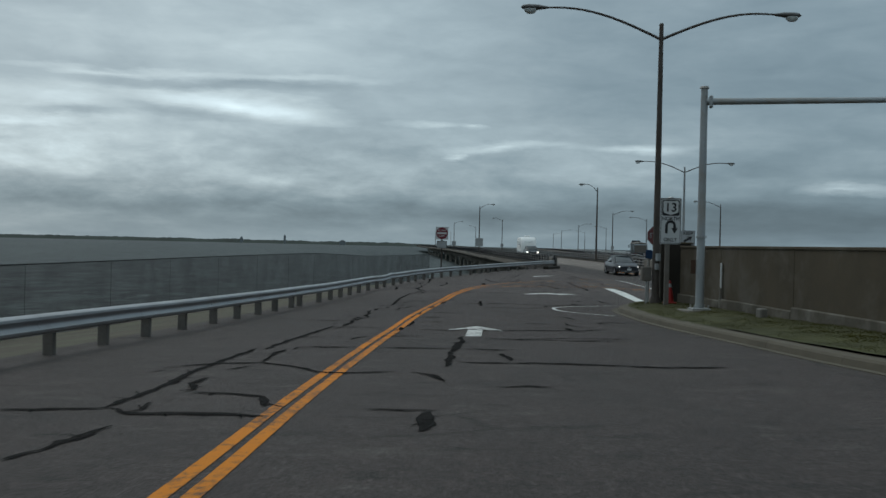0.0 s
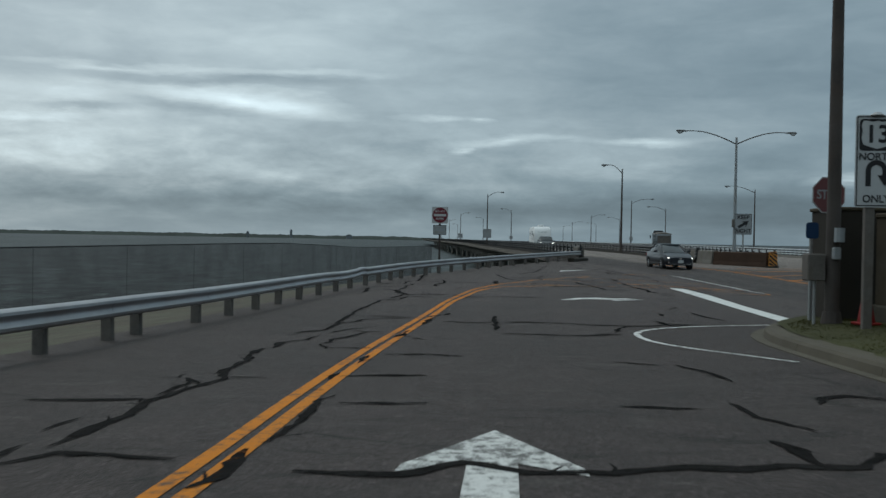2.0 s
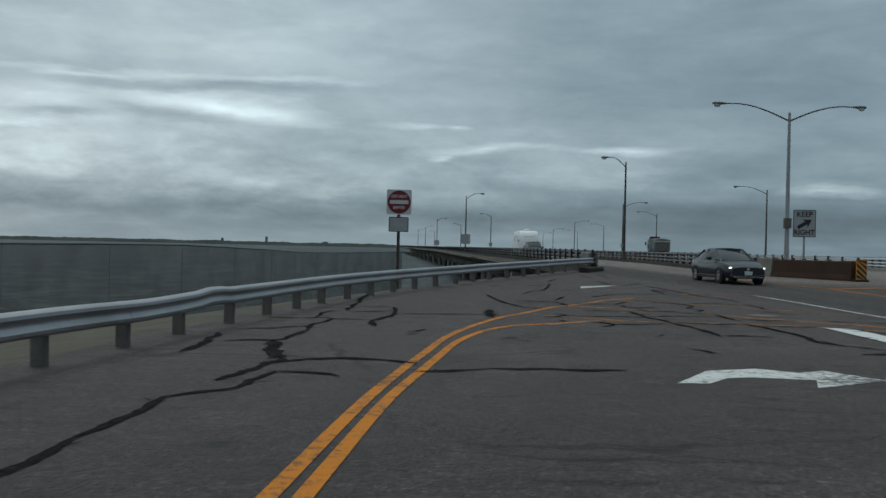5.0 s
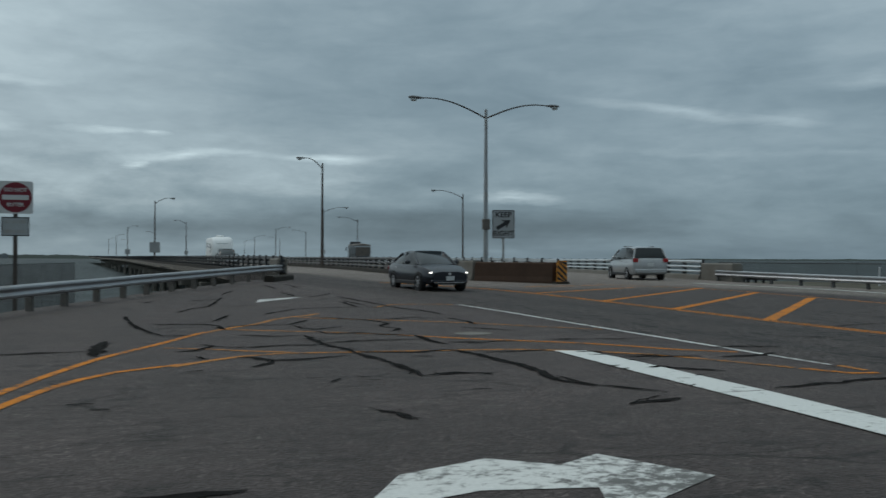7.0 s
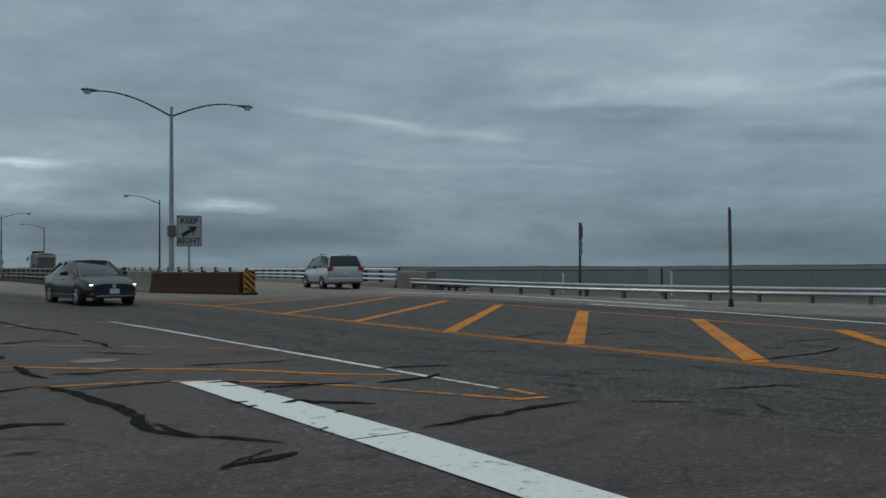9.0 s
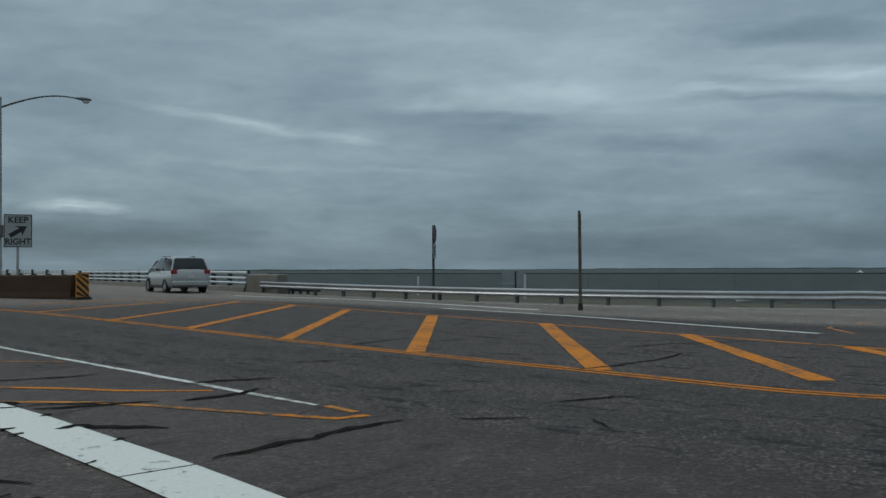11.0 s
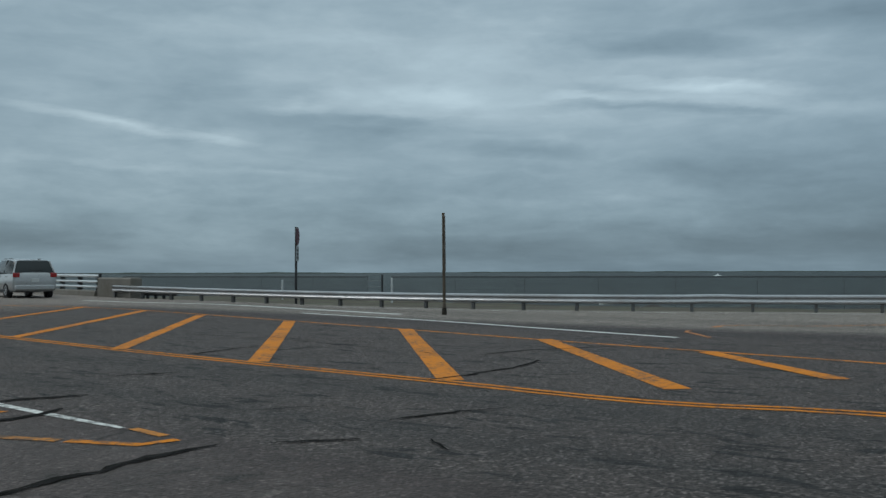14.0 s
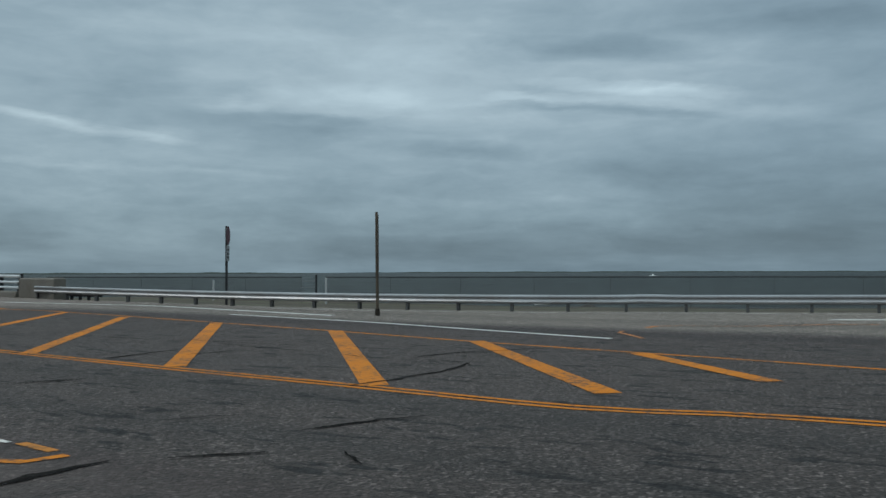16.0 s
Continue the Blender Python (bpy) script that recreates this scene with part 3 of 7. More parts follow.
# ---- mesh tools ----
class Shape:
    """Collects vertices and faces of one mesh."""

    def __init__(self):
        self.v, self.f = [], []

    def add(self, verts, faces):
        o = len(self.v)
        self.v += [tuple(p) for p in verts]
        self.f += [tuple(i + o for i in f) for f in faces]
        return self

    def box(self, c, s, rz=0.0, bevel=0.0, m=None):
        """A box of size s at centre c, its edges chamfered by bevel."""
        hx, hy, hz = (q / 2 for q in s)
        b = min(bevel, hx * 0.9, hy * 0.9, hz * 0.9)
        if b <= 0:
            vs = [(sx * hx, sy * hy, sz * hz) for sz in (-1, 1) for sx, sy in ((-1, -1), (1, -1), (1, 1), (-1, 1))]
            fs = [(3, 2, 1, 0), (4, 5, 6, 7), (0, 1, 5, 4), (1, 2, 6, 5), (2, 3, 7, 6), (3, 0, 4, 7)]
        else:
            def ring(x, y, z, k):
                return [(-x + k, -y, z), (x - k, -y, z), (x, -y + k, z), (x, y - k, z), (x - k, y, z), (-x + k, y, z), (-x, y - k, z), (-x, -y + k, z)]
            rings = [ring(hx - b, hy - b, -hz, b * 0.4), ring(hx, hy, -hz + b, b), ring(hx, hy, hz - b, b), ring(hx - b, hy - b, hz, b * 0.4)]
            vs = [p for r in rings for p in r]
            fs = [tuple(range(7, -1, -1)), tuple(range(24, 32))]
            for q in range(3):
                fs += [(q * 8 + i, q * 8 + (i + 1) % 8, q * 8 + 8 + (i + 1) % 8, q * 8 + 8 + i) for i in range(8)]
        mm = (m or Matrix()) @ Matrix.Translation(c) @ Matrix.Rotation(rz, 4, "Z")
        return self.add([mm @ Vector(p) for p in vs], fs)

    def tube(self, pts, radii, n=10, cap=True):
        """A round tube along pts; radii one number or one for each point."""
        pts = [Vector(p) for p in pts]
        if isinstance(radii, (int, float)):
            radii = [radii] * len(pts)
        vs, fs = [], []
        prev = None
        for i, p in enumerate(pts):
            d = (pts[min(i + 1, len(pts) - 1)] - pts[max(i - 1, 0)]).normalized()
            a = prev if prev is not None else (Vector((1, 0, 0)) if abs(d.x) < 0.8 else Vector((0, 1, 0)))
            a = (a - d * a.dot(d)).normalized()
            prev = a
            b = d.cross(a)
            vs += [p + (a * math.cos(u) + b * math.sin(u)) * radii[i] for u in (2 * math.pi * k / n for k in range(n))]
        for i in range(len(pts) - 1):
            fs += [(i * n + k, i * n + (k + 1) % n, i * n + n + (k + 1) % n, i * n + n + k) for k in range(n)]
        if cap:
            fs += [tuple(range(n - 1, -1, -1)), tuple(range((len(pts) - 1) * n, len(pts) * n))]
        return self.add(vs, fs)

    def loft(self, rings, close=True):
        """Faces between rings of equal length; the ends are capped."""
        n = len(rings[0])
        fs = []
        for i in range(len(rings) - 1):
            fs += [(i * n + k, i * n + (k + 1) % n, i * n + n + (k + 1) % n, i * n + n + k) for k in range(n if close else n - 1)]
        if close:
            fs += [tuple(range(n - 1, -1, -1)), tuple(range((len(rings) - 1) * n, len(rings) * n))]
        return self.add([p for r in rings for p in r], fs)

    def mesh(self, name, mat, smooth=False):
        me = bpy.data.meshes.new(name)
        me.from_pydata(self.v, [], self.f)
        me.materials.append(mat)
        bm = bmesh.new()
        bm.from_mesh(me)
        bmesh.ops.recalc_face_normals(bm, faces=bm.faces)
        bm.to_mesh(me)
        bm.free()
        if smooth:
            me.polygons.foreach_set("use_smooth", [True] * len(me.polygons))
            me.set_sharp_from_angle(angle=radians(38))
        return me


def thing(name, label, category, m=None, group="", kind=""):
    ob = new(name)
    ob.empty_display_size = 0.2
    if m is not None:
        ob.matrix_world = m
    return tagged(ob, label, category, group, kind)


def part(name, shape, mat, parent, label="", smooth=False, m=None):
    ob = new(name, shape if isinstance(shape, bpy.types.Mesh) else shape.mesh(name, mat, smooth))
    ob.parent = parent
    if m is not None:
        ob.matrix_local = m
    return tagged(ob, label)


def single(name, shape, mat, label, category, kind="", group="", smooth=False):
    return tagged(new(name, shape.mesh(name, mat, smooth)), label, category, group, kind)


def resample(pts, step):
    """Points every step metres along a smooth curve through pts."""
    P = [Vector((*p, 0) if len(p) == 2 else p) for p in pts]
    P = [P[0] * 2 - P[1]] + P + [P[-1] * 2 - P[-2]]
    dense = []
    for i in range(1, len(P) - 2):
        a, b, c, d = P[i - 1:i + 3]
        for k in range(12):
            t = k / 12
            dense.append(0.5 * ((2 * b) + (c - a) * t + (2 * a - 5 * b + 4 * c - d) * t * t + (3 * b - a - 3 * c + d) * t ** 3))
    dense.append(P[-2])
    outp, carry = [dense[0]], 0.0
    for a, b in zip(dense, dense[1:]):
        L = (b - a).length
        while carry + L >= step and L > 1e-9:
            q = (step - carry) / L
            a = a.lerp(b, q)
            outp.append(a)
            L = (b - a).length
            carry = 0.0
        carry += L
    if (outp[-1] - dense[-1]).length > step * 0.3:
        outp.append(dense[-1])
    return outp


def ribbon(pts, width, lift, step=0.6, ragged=0.0, seed=1):
    """A strip of paint or tar that follows the ground."""
    line = resample(pts, step)
    if ragged and len(line) < 4:
        line = resample(pts, step / 3)
    s = Shape()
    L, R = [], []
    for i, p in enumerate(line):
        d = (line[min(i + 1, len(line) - 1)] - line[max(i - 1, 0)]).normalized()
        nrm = Vector((-d.y, d.x, 0))
        u = i * step * (2.6 if width < 0.12 else 3.8)
        end = min(1.0, 0.55 + 0.3 * min(i, len(line) - 1 - i)) if ragged else 1.0
        w0 = width / 2 * end * (1 + ragged * 0.9 * noise.noise(Vector((u, seed * 3.7, 0))))
        w1 = width / 2 * end * (1 + ragged * 0.9 * noise.noise(Vector((u, seed * 3.7, 9))))
        off = nrm * (ragged * (0.10 * noise.noise(Vector((u * 0.6, seed * 1.9, 4))) + 0.11 * noise.noise(Vector((u * 1.7, seed * 2.3, 1)))))
        a, b = p + nrm * max(w0, 0.008) + off, p - nrm * max(w1, 0.008) + off
        L.append((a.x, a.y, G(a.x, a.y) + lift))
        R.append((b.x, b.y, G(b.x, b.y) + lift))
    n = len(L)
    s.add(L + R, [(i, n + i, n + i + 1, i + 1) for i in range(n - 1)])
    return s


def lettering(text, size):
    """A flat mesh of letters, centred, in the built-in font."""
    cu = bpy.data.curves.new("letters", "FONT")
    cu.body, cu.size, cu.align_x, cu.align_y, cu.extrude, cu.offset = text, size, "CENTER", "CENTER", 0.002, size * 0.022
    ob = bpy.data.objects.new("letters", cu)
    scene.collection.objects.link(ob)
    bpy.context.view_layer.update()
    me = bpy.data.meshes.new_from_object(ob.evaluated_get(bpy.context.evaluated_depsgraph_get()))
    bpy.data.objects.remove(ob)
    return me


def letters(name, text, size, mat, parent, m, squeeze=1.0):
    me = lettering(text, size)
    me.materials.clear()
    me.materials.append(mat)
    me.transform(Matrix.Diagonal((squeeze, 1, 1, 1)))
    ob = new(name, me)
    ob.parent = parent
    ob.matrix_local = m
    return ob


UPRIGHT = Matrix.Rotation(radians(90), 4, "X")     # lays a flat drawing upright, facing -y


# ---- large structure ----
SEA = -5.5
LEFT_RAIL = [(-6.9, -29.94), (-6.4, 0), (-5.94, 14.6), (-5.45, 20.6), (-5.12, 24.7), (-4.75, 28.6), (-4.52, 31.2), (-4.21, 33.8), (-3.86, 37.8), (-3.48, 42.0), (-2.85, 47.4), (-2.2, 51.8), (-1.42, 56.2), (-0.36, 60.3), (0.95, 64.3), (2.25, 67.6), (3.55, 71.0), (6.3, 76.9), (9.8, 84.2)]
RIGHT_RAIL = [(31.86, 81.25), (32.03, 79.36), (32.54, 73.44), (33.14, 67.62), (34.15, 62.22), (35.38, 57.79), (36.98, 53.97), (38.12, 50.49), (38.99, 47.04), (39.72, 41.06), (40.26, 33.85), (40.57, 23.54), (40.44, 9.12)]
LB_LEFT = [(9.83, 84.36), (9.74, 101.25), (9.34, 131.75), (7.58, 198.71), (4.04, 357.60), (-8.64, 632.00), (-27.34, 1001.12)]
LB_RIGHT = [(18.2, 84.2), (19.4, 102), (21.3, 131), (20.6, 199), (16.6, 360), (3.8, 640), (-14.5, 1005)]
RB_LEFT = [(22.31, 80.14), (24.41, 98.40), (28.61, 132.22), (37.09, 209.17), (47.48, 334.67), (70.34, 635.75), (95.28, 1006.93)]
RB_RIGHT = [(32.44, 83.30), (35.20, 98.54), (41.53, 132.54), (50.60, 209.81), (60.47, 335.28), (82.81, 636.34), (107.75, 1007.53)]


def x_at(path, y):
    """x of a path at y, the path sorted by y."""
    ys = sorted((p[1], p[0]) for p in path)
    return float(np.interp(y, [q[0] for q in ys], [q[1] for q in ys]))


def west_edge(y):
    return x_at(LEFT_RAIL, y) - 0.55 if y < 83.4 else 9.3


def east_edge(y):
    return x_at(RIGHT_RAIL, y) + 0.6 if y < 78.3 else 32.1


def land(x, y):
    """Height of the island's ground beyond the paving."""
    a, b = west_edge(y), east_edge(y)
    z = G(min(max(x, a), b), y) - 0.04
    if x < a:
        d = a - x
        z -= 0.14 * d if d < 9 else 1.26 + 0.5 * (d - 9)
    if x > b:
        d = x - b
        z -= 0.02 * d if d < 13 else 0.26 + 0.5 * (d - 13)
    if y > 84:
        z -= 0.7 * (y - 84)
    if y > 76 and x < 9:
        z -= 0.12 * (y - 76)
    return max(z, -9.0)


s = Shape()
xs = sorted(set([-60, -50, -42, -36, -32] + list(range(-28, 0, 2)) + list(range(0, 30, 5)) + list(range(28, 66, 2)) + [70, 76, 82]))
ys = list(range(-120, 0, 12)) + list(range(0, 98, 3))
s.add([(x, y, land(x, y) + (0.10 * noise.noise(Vector((x * 0.7, y * 0.7, 0))) if x < west_edge(y) - 1.0 or x > east_edge(y) + 1 else 0)) for y in ys for x in xs],
      [(j * len(xs) + i, j * len(xs) + i + 1, (j + 1) * len(xs) + i + 1, (j + 1) * len(xs) + i) for j in range(len(ys) - 1) for i in range(len(xs) - 1)])
single("ground", s, GRAVEL, "sandy gravel ground of the island beside the paving", "ground", "structure", smooth=True)

s = Shape()
ys = list(np.arange(-120, -20, 8.0)) + list(np.arange(-20, 87.2, 1.5))
N = 34
s.add([(x, y, G(x, y)) for y in ys for x in np.linspace(west_edge(y), east_edge(y), N)],
      [(j * N + i, j * N + i + 1, (j + 1) * N + i + 1, (j + 1) * N + i) for j in range(len(ys) - 1) for i in range(N - 1)])
single("road", s, ASPHALT, "worn grey asphalt road with sealed cracks", "road", "structure", smooth=True)

s = Shape()
s.add([(-4900, -3000, SEA), (4900, -3000, SEA), (4900, 4900, SEA), (-4900, 4900, SEA)], [(0, 1, 2, 3)])
single("water", s, WATER, "choppy grey-green bay water under cloud", "water", "structure")

# rock armour at the water's edge
rnd = random.Random(4)
s = Shape()
for side in (-1, 1):
    for q in range(420):
        y = rnd.uniform(-30, 84)
        d = rnd.uniform(9.5, 17) if side < 0 else rnd.uniform(13.5, 20)
        x = west_edge(y) - d if side < 0 else east_edge(y) + d
        r = rnd.uniform(0.3, 0.75)
        ring = []
        for lev, rr in ((-0.7, 0.7), (-0.2, 1.0), (0.35, 0.8), (0.6, 0.35)):
            ring.append([(x + r * rr * math.cos(a) * rnd.uniform(0.75, 1.2), y + r * rr * math.sin(a) * rnd.uniform(0.75, 1.2), land(x, y) + r * lev) for a in (2 * math.pi * i / 6 for i in range(6))])
        s.loft(ring)
single("riprap", s, ROCK, "dark wet boulders heaped along the shore", "rocks", "stuff")


def shore(name, az0, az1, dist, h, label, seed, jag=1.0):
    """A far low wooded shore between two headings (degrees, clockwise from +y)."""
    r = random.Random(seed)
    sh = Shape()
    n = int(abs(az1 - az0) * 9)
    front, back, top = [], [], []
    for i in range(n + 1):
        a = radians(az0 + (az1 - az0) * i / n)
        hh = h * (0.75 + 0.35 * noise.noise(Vector((i * 0.07, seed, 0))) + 0.16 * jag * r.random())
        fade = min(1, 6 * i / n, 6 * (n - i) / n + 0.15)
        for lst, dd, z in ((front, dist, SEA - 0.3), (top, dist + 30, SEA + hh * fade), (back, dist + 160, SEA + hh * fade * 0.6)):
            lst.append((dd * math.sin(a), dd * math.cos(a), z))
    sh.loft([front, top, back], close=False)
    return single(name, sh, TREES, label, "shore", "structure", smooth=False)


shore("far_shore", -48, 4, 2600, 11.0, "low dark wooded shore across the bay", 3)
shore("north_shore", 26, 47, 3000, 5.0, "faint wooded shore on the horizon", 5)
shore("east_shore", 46, 100, 4200, 5.8, "thin dark line of land on the horizon", 8, 0.5)
for az, hh, ww in ((-11.9, 15, 7), (-9.4, 22, 6), (-6.0, 11, 16)):
    a = radians(az)
    t0 = thing("shore_building", "grey block building on the far wooded shore", "building", pose(2590 * math.sin(a), 2590 * math.cos(a), SEA, 0, 0, -az), "buildings on the far shore")
    part("wall", Shape().box((0, 0, hh / 2), (ww, 10, hh), 0, 0.3), TANK_GREY, t0)
    part("roof", Shape().box((0, 0, hh + 0.5), (ww * 0.5, 6, 1.6), 0, 0.2), TREES, t0)

# ---- bridges ----
def deck(name, left, right, label):
    ys = [y for y in np.concatenate([np.arange(83.0, 130, 3.0), np.arange(130, 300, 10.0), np.arange(300, 1001, 25.0)])]
    rings = []
    for y in ys:
        a, b = x_at(left, y) - 0.35, x_at(right, y) + 0.35
        z = G(0.5 * (a + b), max(y, 90)) if y > 90 else None
        za, zb = (G(a, y), G(b, y))
        lift = -0.006
        rings.append([(a, y, za + lift), (b, y, zb + lift), (b, y, zb - 0.55), (b - 1.2, y, zb - 1.2), (a + 1.2, y, za - 1.2), (a, y, za - 0.55)])
    sh = Shape().loft(rings)
    return single(name, sh, ASPHALT, label, "bridge", "structure")


deck("bridge_deck_west", LB_LEFT, LB_RIGHT, "concrete bridge deck with asphalt surface over the water")
deck("bridge_deck_east", RB_LEFT, RB_RIGHT, "second concrete bridge deck with asphalt surface over the water")


def pile_bent(left, right, y):
    a, b = x_at(left, y), x_at(right, y)
    z = min(G(a, y), G(b, y)) - 1.2
    th = thing("pile_bent", "concrete bridge bent on piles standing in the water", "bridge pier", pose(0.5 * (a + b), y, SEA - 1), "bents under the bridges")
    hz = z - (SEA - 1)
    part("cap_beam", Shape().box((0, 0, hz - 0.45), (b - a + 0.6, 1.1, 0.9), 0, 0.05), PILE, th)
    for q in np.linspace(-(b - a) / 2 + 0.8, (b - a) / 2 - 0.8, 4):
        part("column", Shape().tube([(q, 0, 0), (q, 0, hz - 0.9)], 0.45, 10), PILE, th)


for y in list(range(104, 300, 22)) + list(range(310, 700, 40)):
    pile_bent(LB_LEFT, LB_RIGHT, y)
for y in list(range(104, 300, 22)):
    pile_bent(RB_LEFT, RB_RIGHT, y)

RAIL_POST = Shape()
RAIL_POST.box((0, 0, 0.30 + 0.40), (0.10, 0.12, 0.80), 0, 0.01)
for zz, o in ((0.34, 0.16), (0.62, 0.13), (0.86, 0.10)):
    RAIL_POST.box((0, -0.06, zz), (0.12, o + 0.1, 0.12), 0, 0.015)
RAIL_POST_MESH = RAIL_POST.mesh("post", DARK_POST)


def bridge_railing(path, inward, label, near=300.0, rail_mat=None, kerb_mat=None):
    """Kerb, posts and three rails along a bridge edge. inward: +1 when the road lies to the right of the path."""
    line = resample(path, 2.45)
    th = thing("bridge_railing", label, "railing", group="railings along the bridges")
    pts = [Vector((p.x, p.y, G(p.x, p.y))) for p in line]

    def swept(prof, a, b):
        rings = []
        for i in range(a, b):
            p = pts[i]
            d = (pts[min(i + 1, len(pts) - 1)] - pts[max(i - 1, 0)])
            d.z = 0
            d.normalize()
            nr = Vector((d.y, -d.x, 0)) * inward
            rings.append([p + nr * u + Vector((0, 0, zz)) for u, zz in prof])
        return Shape().loft(rings)

    last = len(pts)
    part("kerb", swept([(0.30, -0.02), (0.26, 0.22), (0.20, 0.27), (-0.30, 0.27), (-0.32, -0.55)], 0, last), kerb_mat or CONCRETE, th, "stained concrete kerb")
    for zz, hh, oo in ((0.98, 0.14, 0.06), (0.70, 0.11, 0.09), (0.45, 0.10, 0.11)):
        part("rail", swept([(oo + 0.05, zz - hh / 2), (oo + 0.07, zz), (oo + 0.05, zz + hh / 2), (oo - 0.05, zz + hh / 2), (oo - 0.05, zz - hh / 2)], 0, last), rail_mat or ALUMINIUM, th)
    far = Shape()
    for i, p in enumerate(pts):
        d = (pts[min(i + 1, len(pts) - 1)] - pts[max(i - 1, 0)])
        ang = math.atan2(d.y, d.x)
        m = Matrix.Translation(p + Vector((0, 0, 0))) @ Matrix.Rotation(ang + (math.pi if inward < 0 else 0), 4, "Z")
        if p.y < near:
            part("post", RAIL_POST_MESH, None, th, m=m)
        else:
            far.box((0, 0, 0.65), (0.12, 0.16, 0.8), 0, 0, m)
    if far.v:
        tagged(part("far_posts", far, DARK_POST, th), kind="stuff")
    return th


bridge_railing(LB_LEFT, 1, "bridge railing with dull grey rails on dark posts", rail_mat=RAIL_DARK, kerb_mat=DARK_CONCRETE)
bridge_railing(LB_RIGHT, -1, "bridge railing with dull grey rails on dark posts beside the median", rail_mat=RAIL_DARK, kerb_mat=DARK_CONCRETE)
bridge_railing(RB_LEFT, 1, "bridge railing with aluminium rails on dark posts beside the median")
bridge_railing(RB_RIGHT, -1, "bridge railing with bright aluminium rails ending at a concrete block")

# gore between the two roads
s = Shape()
g0 = [(18.26, 85.05), (19.35, 81.78), (21.59, 79.11), (22.20, 80.14), (22.94, 86.11), (24.41, 98.40), (18.91, 98.32)]
s.add([(x, y, G(x, y) + 0.12) for x, y in g0] + [(x, y, G(x, y) - 0.6) for x, y in g0],
      [tuple(range(7))] + [(i, (i + 1) % 7, 7 + (i + 1) % 7, 7 + i) for i in range(7)])
single("median", s, CONCRETE, "raised concrete gore between the two roads", "median", "structure")


# ---- guard rails ----
W_PROF = [(0.0, 0.155), (0.035, 0.148), (0.08, 0.115), (0.085, 0.075), (0.042, 0.03), (0.036, 0.0), (0.042, -0.03), (0.085, -0.075), (0.08, -0.115), (0.035, -0.148), (0.0, -0.155)]


def w_beam(pts, face, top, mat, parent, dents=()):
    """Corrugated beam in 4 m lengths, lapped end to end, on points every 0.5 m. face: +1 when it faces right of the path."""
    seg = 8
    for a in range(0, len(pts) - 1, seg):
        rings = []
        for i in range(a, min(a + seg + 1, len(pts))):
            p = pts[i]
            d = pts[min(i + 1, len(pts) - 1)] - pts[max(i - 1, 0)]
            nr = Vector((d.y, -d.x, 0)).normalized() * face
            z = G(p.x, p.y) + top - 0.155
            for dx_, dy_, dz_, spread in dents:
                z += dz_ * math.exp(-((p.x - dx_) ** 2 + (p.y - dy_) ** 2) / spread)
            lap = 0.004 if i == a else 0.0
            outer = [Vector((p.x, p.y, z)) + nr * (u + 0.0 + lap) + Vector((0, 0, v)) for u, v in W_PROF]
            inner = [Vector((p.x, p.y, z)) + nr * (u - 0.006 + lap) + Vector((0, 0, v)) for u, v in reversed(W_PROF)]
            rings.append(outer + inner)
        part("beam", Shape().loft(rings), mat, parent, smooth=True)


def guard_rail(path, face, top, spacing, post_mesh, mat, label, dents=(), stations=None):
    th = thing("guard_rail", label, "guard rail", group="guard rails beside the road")
    pts = resample(path, 0.5)
    w_beam(pts, face, top, mat, th, dents)
    feet = [Vector((x_at(path, y), y, 0)) for y in stations] if stations else resample(path, spacing)
    for i, p in enumerate(feet):
        q = min(range(len(pts)), key=lambda j: (pts[j] - p).length)
        d = pts[min(q + 1, len(pts) - 1)] - pts[max(q - 1, 0)]
        nr = Vector((d.y, -d.x, 0)).normalized() * face
        c = p - nr * 0.13
        r = random.Random(i)
        part("post", post_mesh, None, th, m=Matrix.Translation((c.x, c.y, G(c.x, c.y) - 0.1)) @ Matrix.Rotation(math.atan2(d.y, d.x) + r.uniform(-0.05, 0.05), 4, "Z") @ Matrix.Rotation(r.uniform(-0.02, 0.02), 4, "X"))
    return th


BLOCK_POST = Shape().box((0, 0, 0.36), (0.13, 0.17, 0.72), 0, 0.012).mesh("post", POST_GREY)
sh = Shape().box((0, 0, 0.32), (0.012, 0.15, 0.64)).box((0, 0.07, 0.32), (0.10, 0.012, 0.64)).box((0, -0.07, 0.32), (0.10, 0.012, 0.64)).box((0, 0.02, 0.52), (0.10, 0.18, 0.28))
STEEL_POST = sh.mesh("post", RAIL_DARK)
WEST_POSTS = [-29.2 + 2.0 * i for i in range(22)] + [14.8, 16.7, 18.6, 20.6, 22.7, 24.6, 26.5, 28.2, 30.2, 31.25, 33.8, 35.75, 37.7, 39.65, 41.75, 43.9, 46.05, 48.0, 50.2, 52.3] + [54.2 + 1.86 * i for i in range(17)]
guard_rail(LEFT_RAIL, 1, 0.665, 2.0, BLOCK_POST, GALVANISED, "galvanised corrugated guard rail on grey block posts along the shore", dents=((-2.62, 49.1, 0.045, 0.18), (-3.0, 46.6, -0.035, 3.0)), stations=WEST_POSTS)
guard_rail(RIGHT_RAIL, 1, 0.57, 1.93, STEEL_POST, GALVANISED, "galvanised corrugated guard rail on steel posts beside the road", dents=((37.3, 54.3, 0.03, 0.5),))

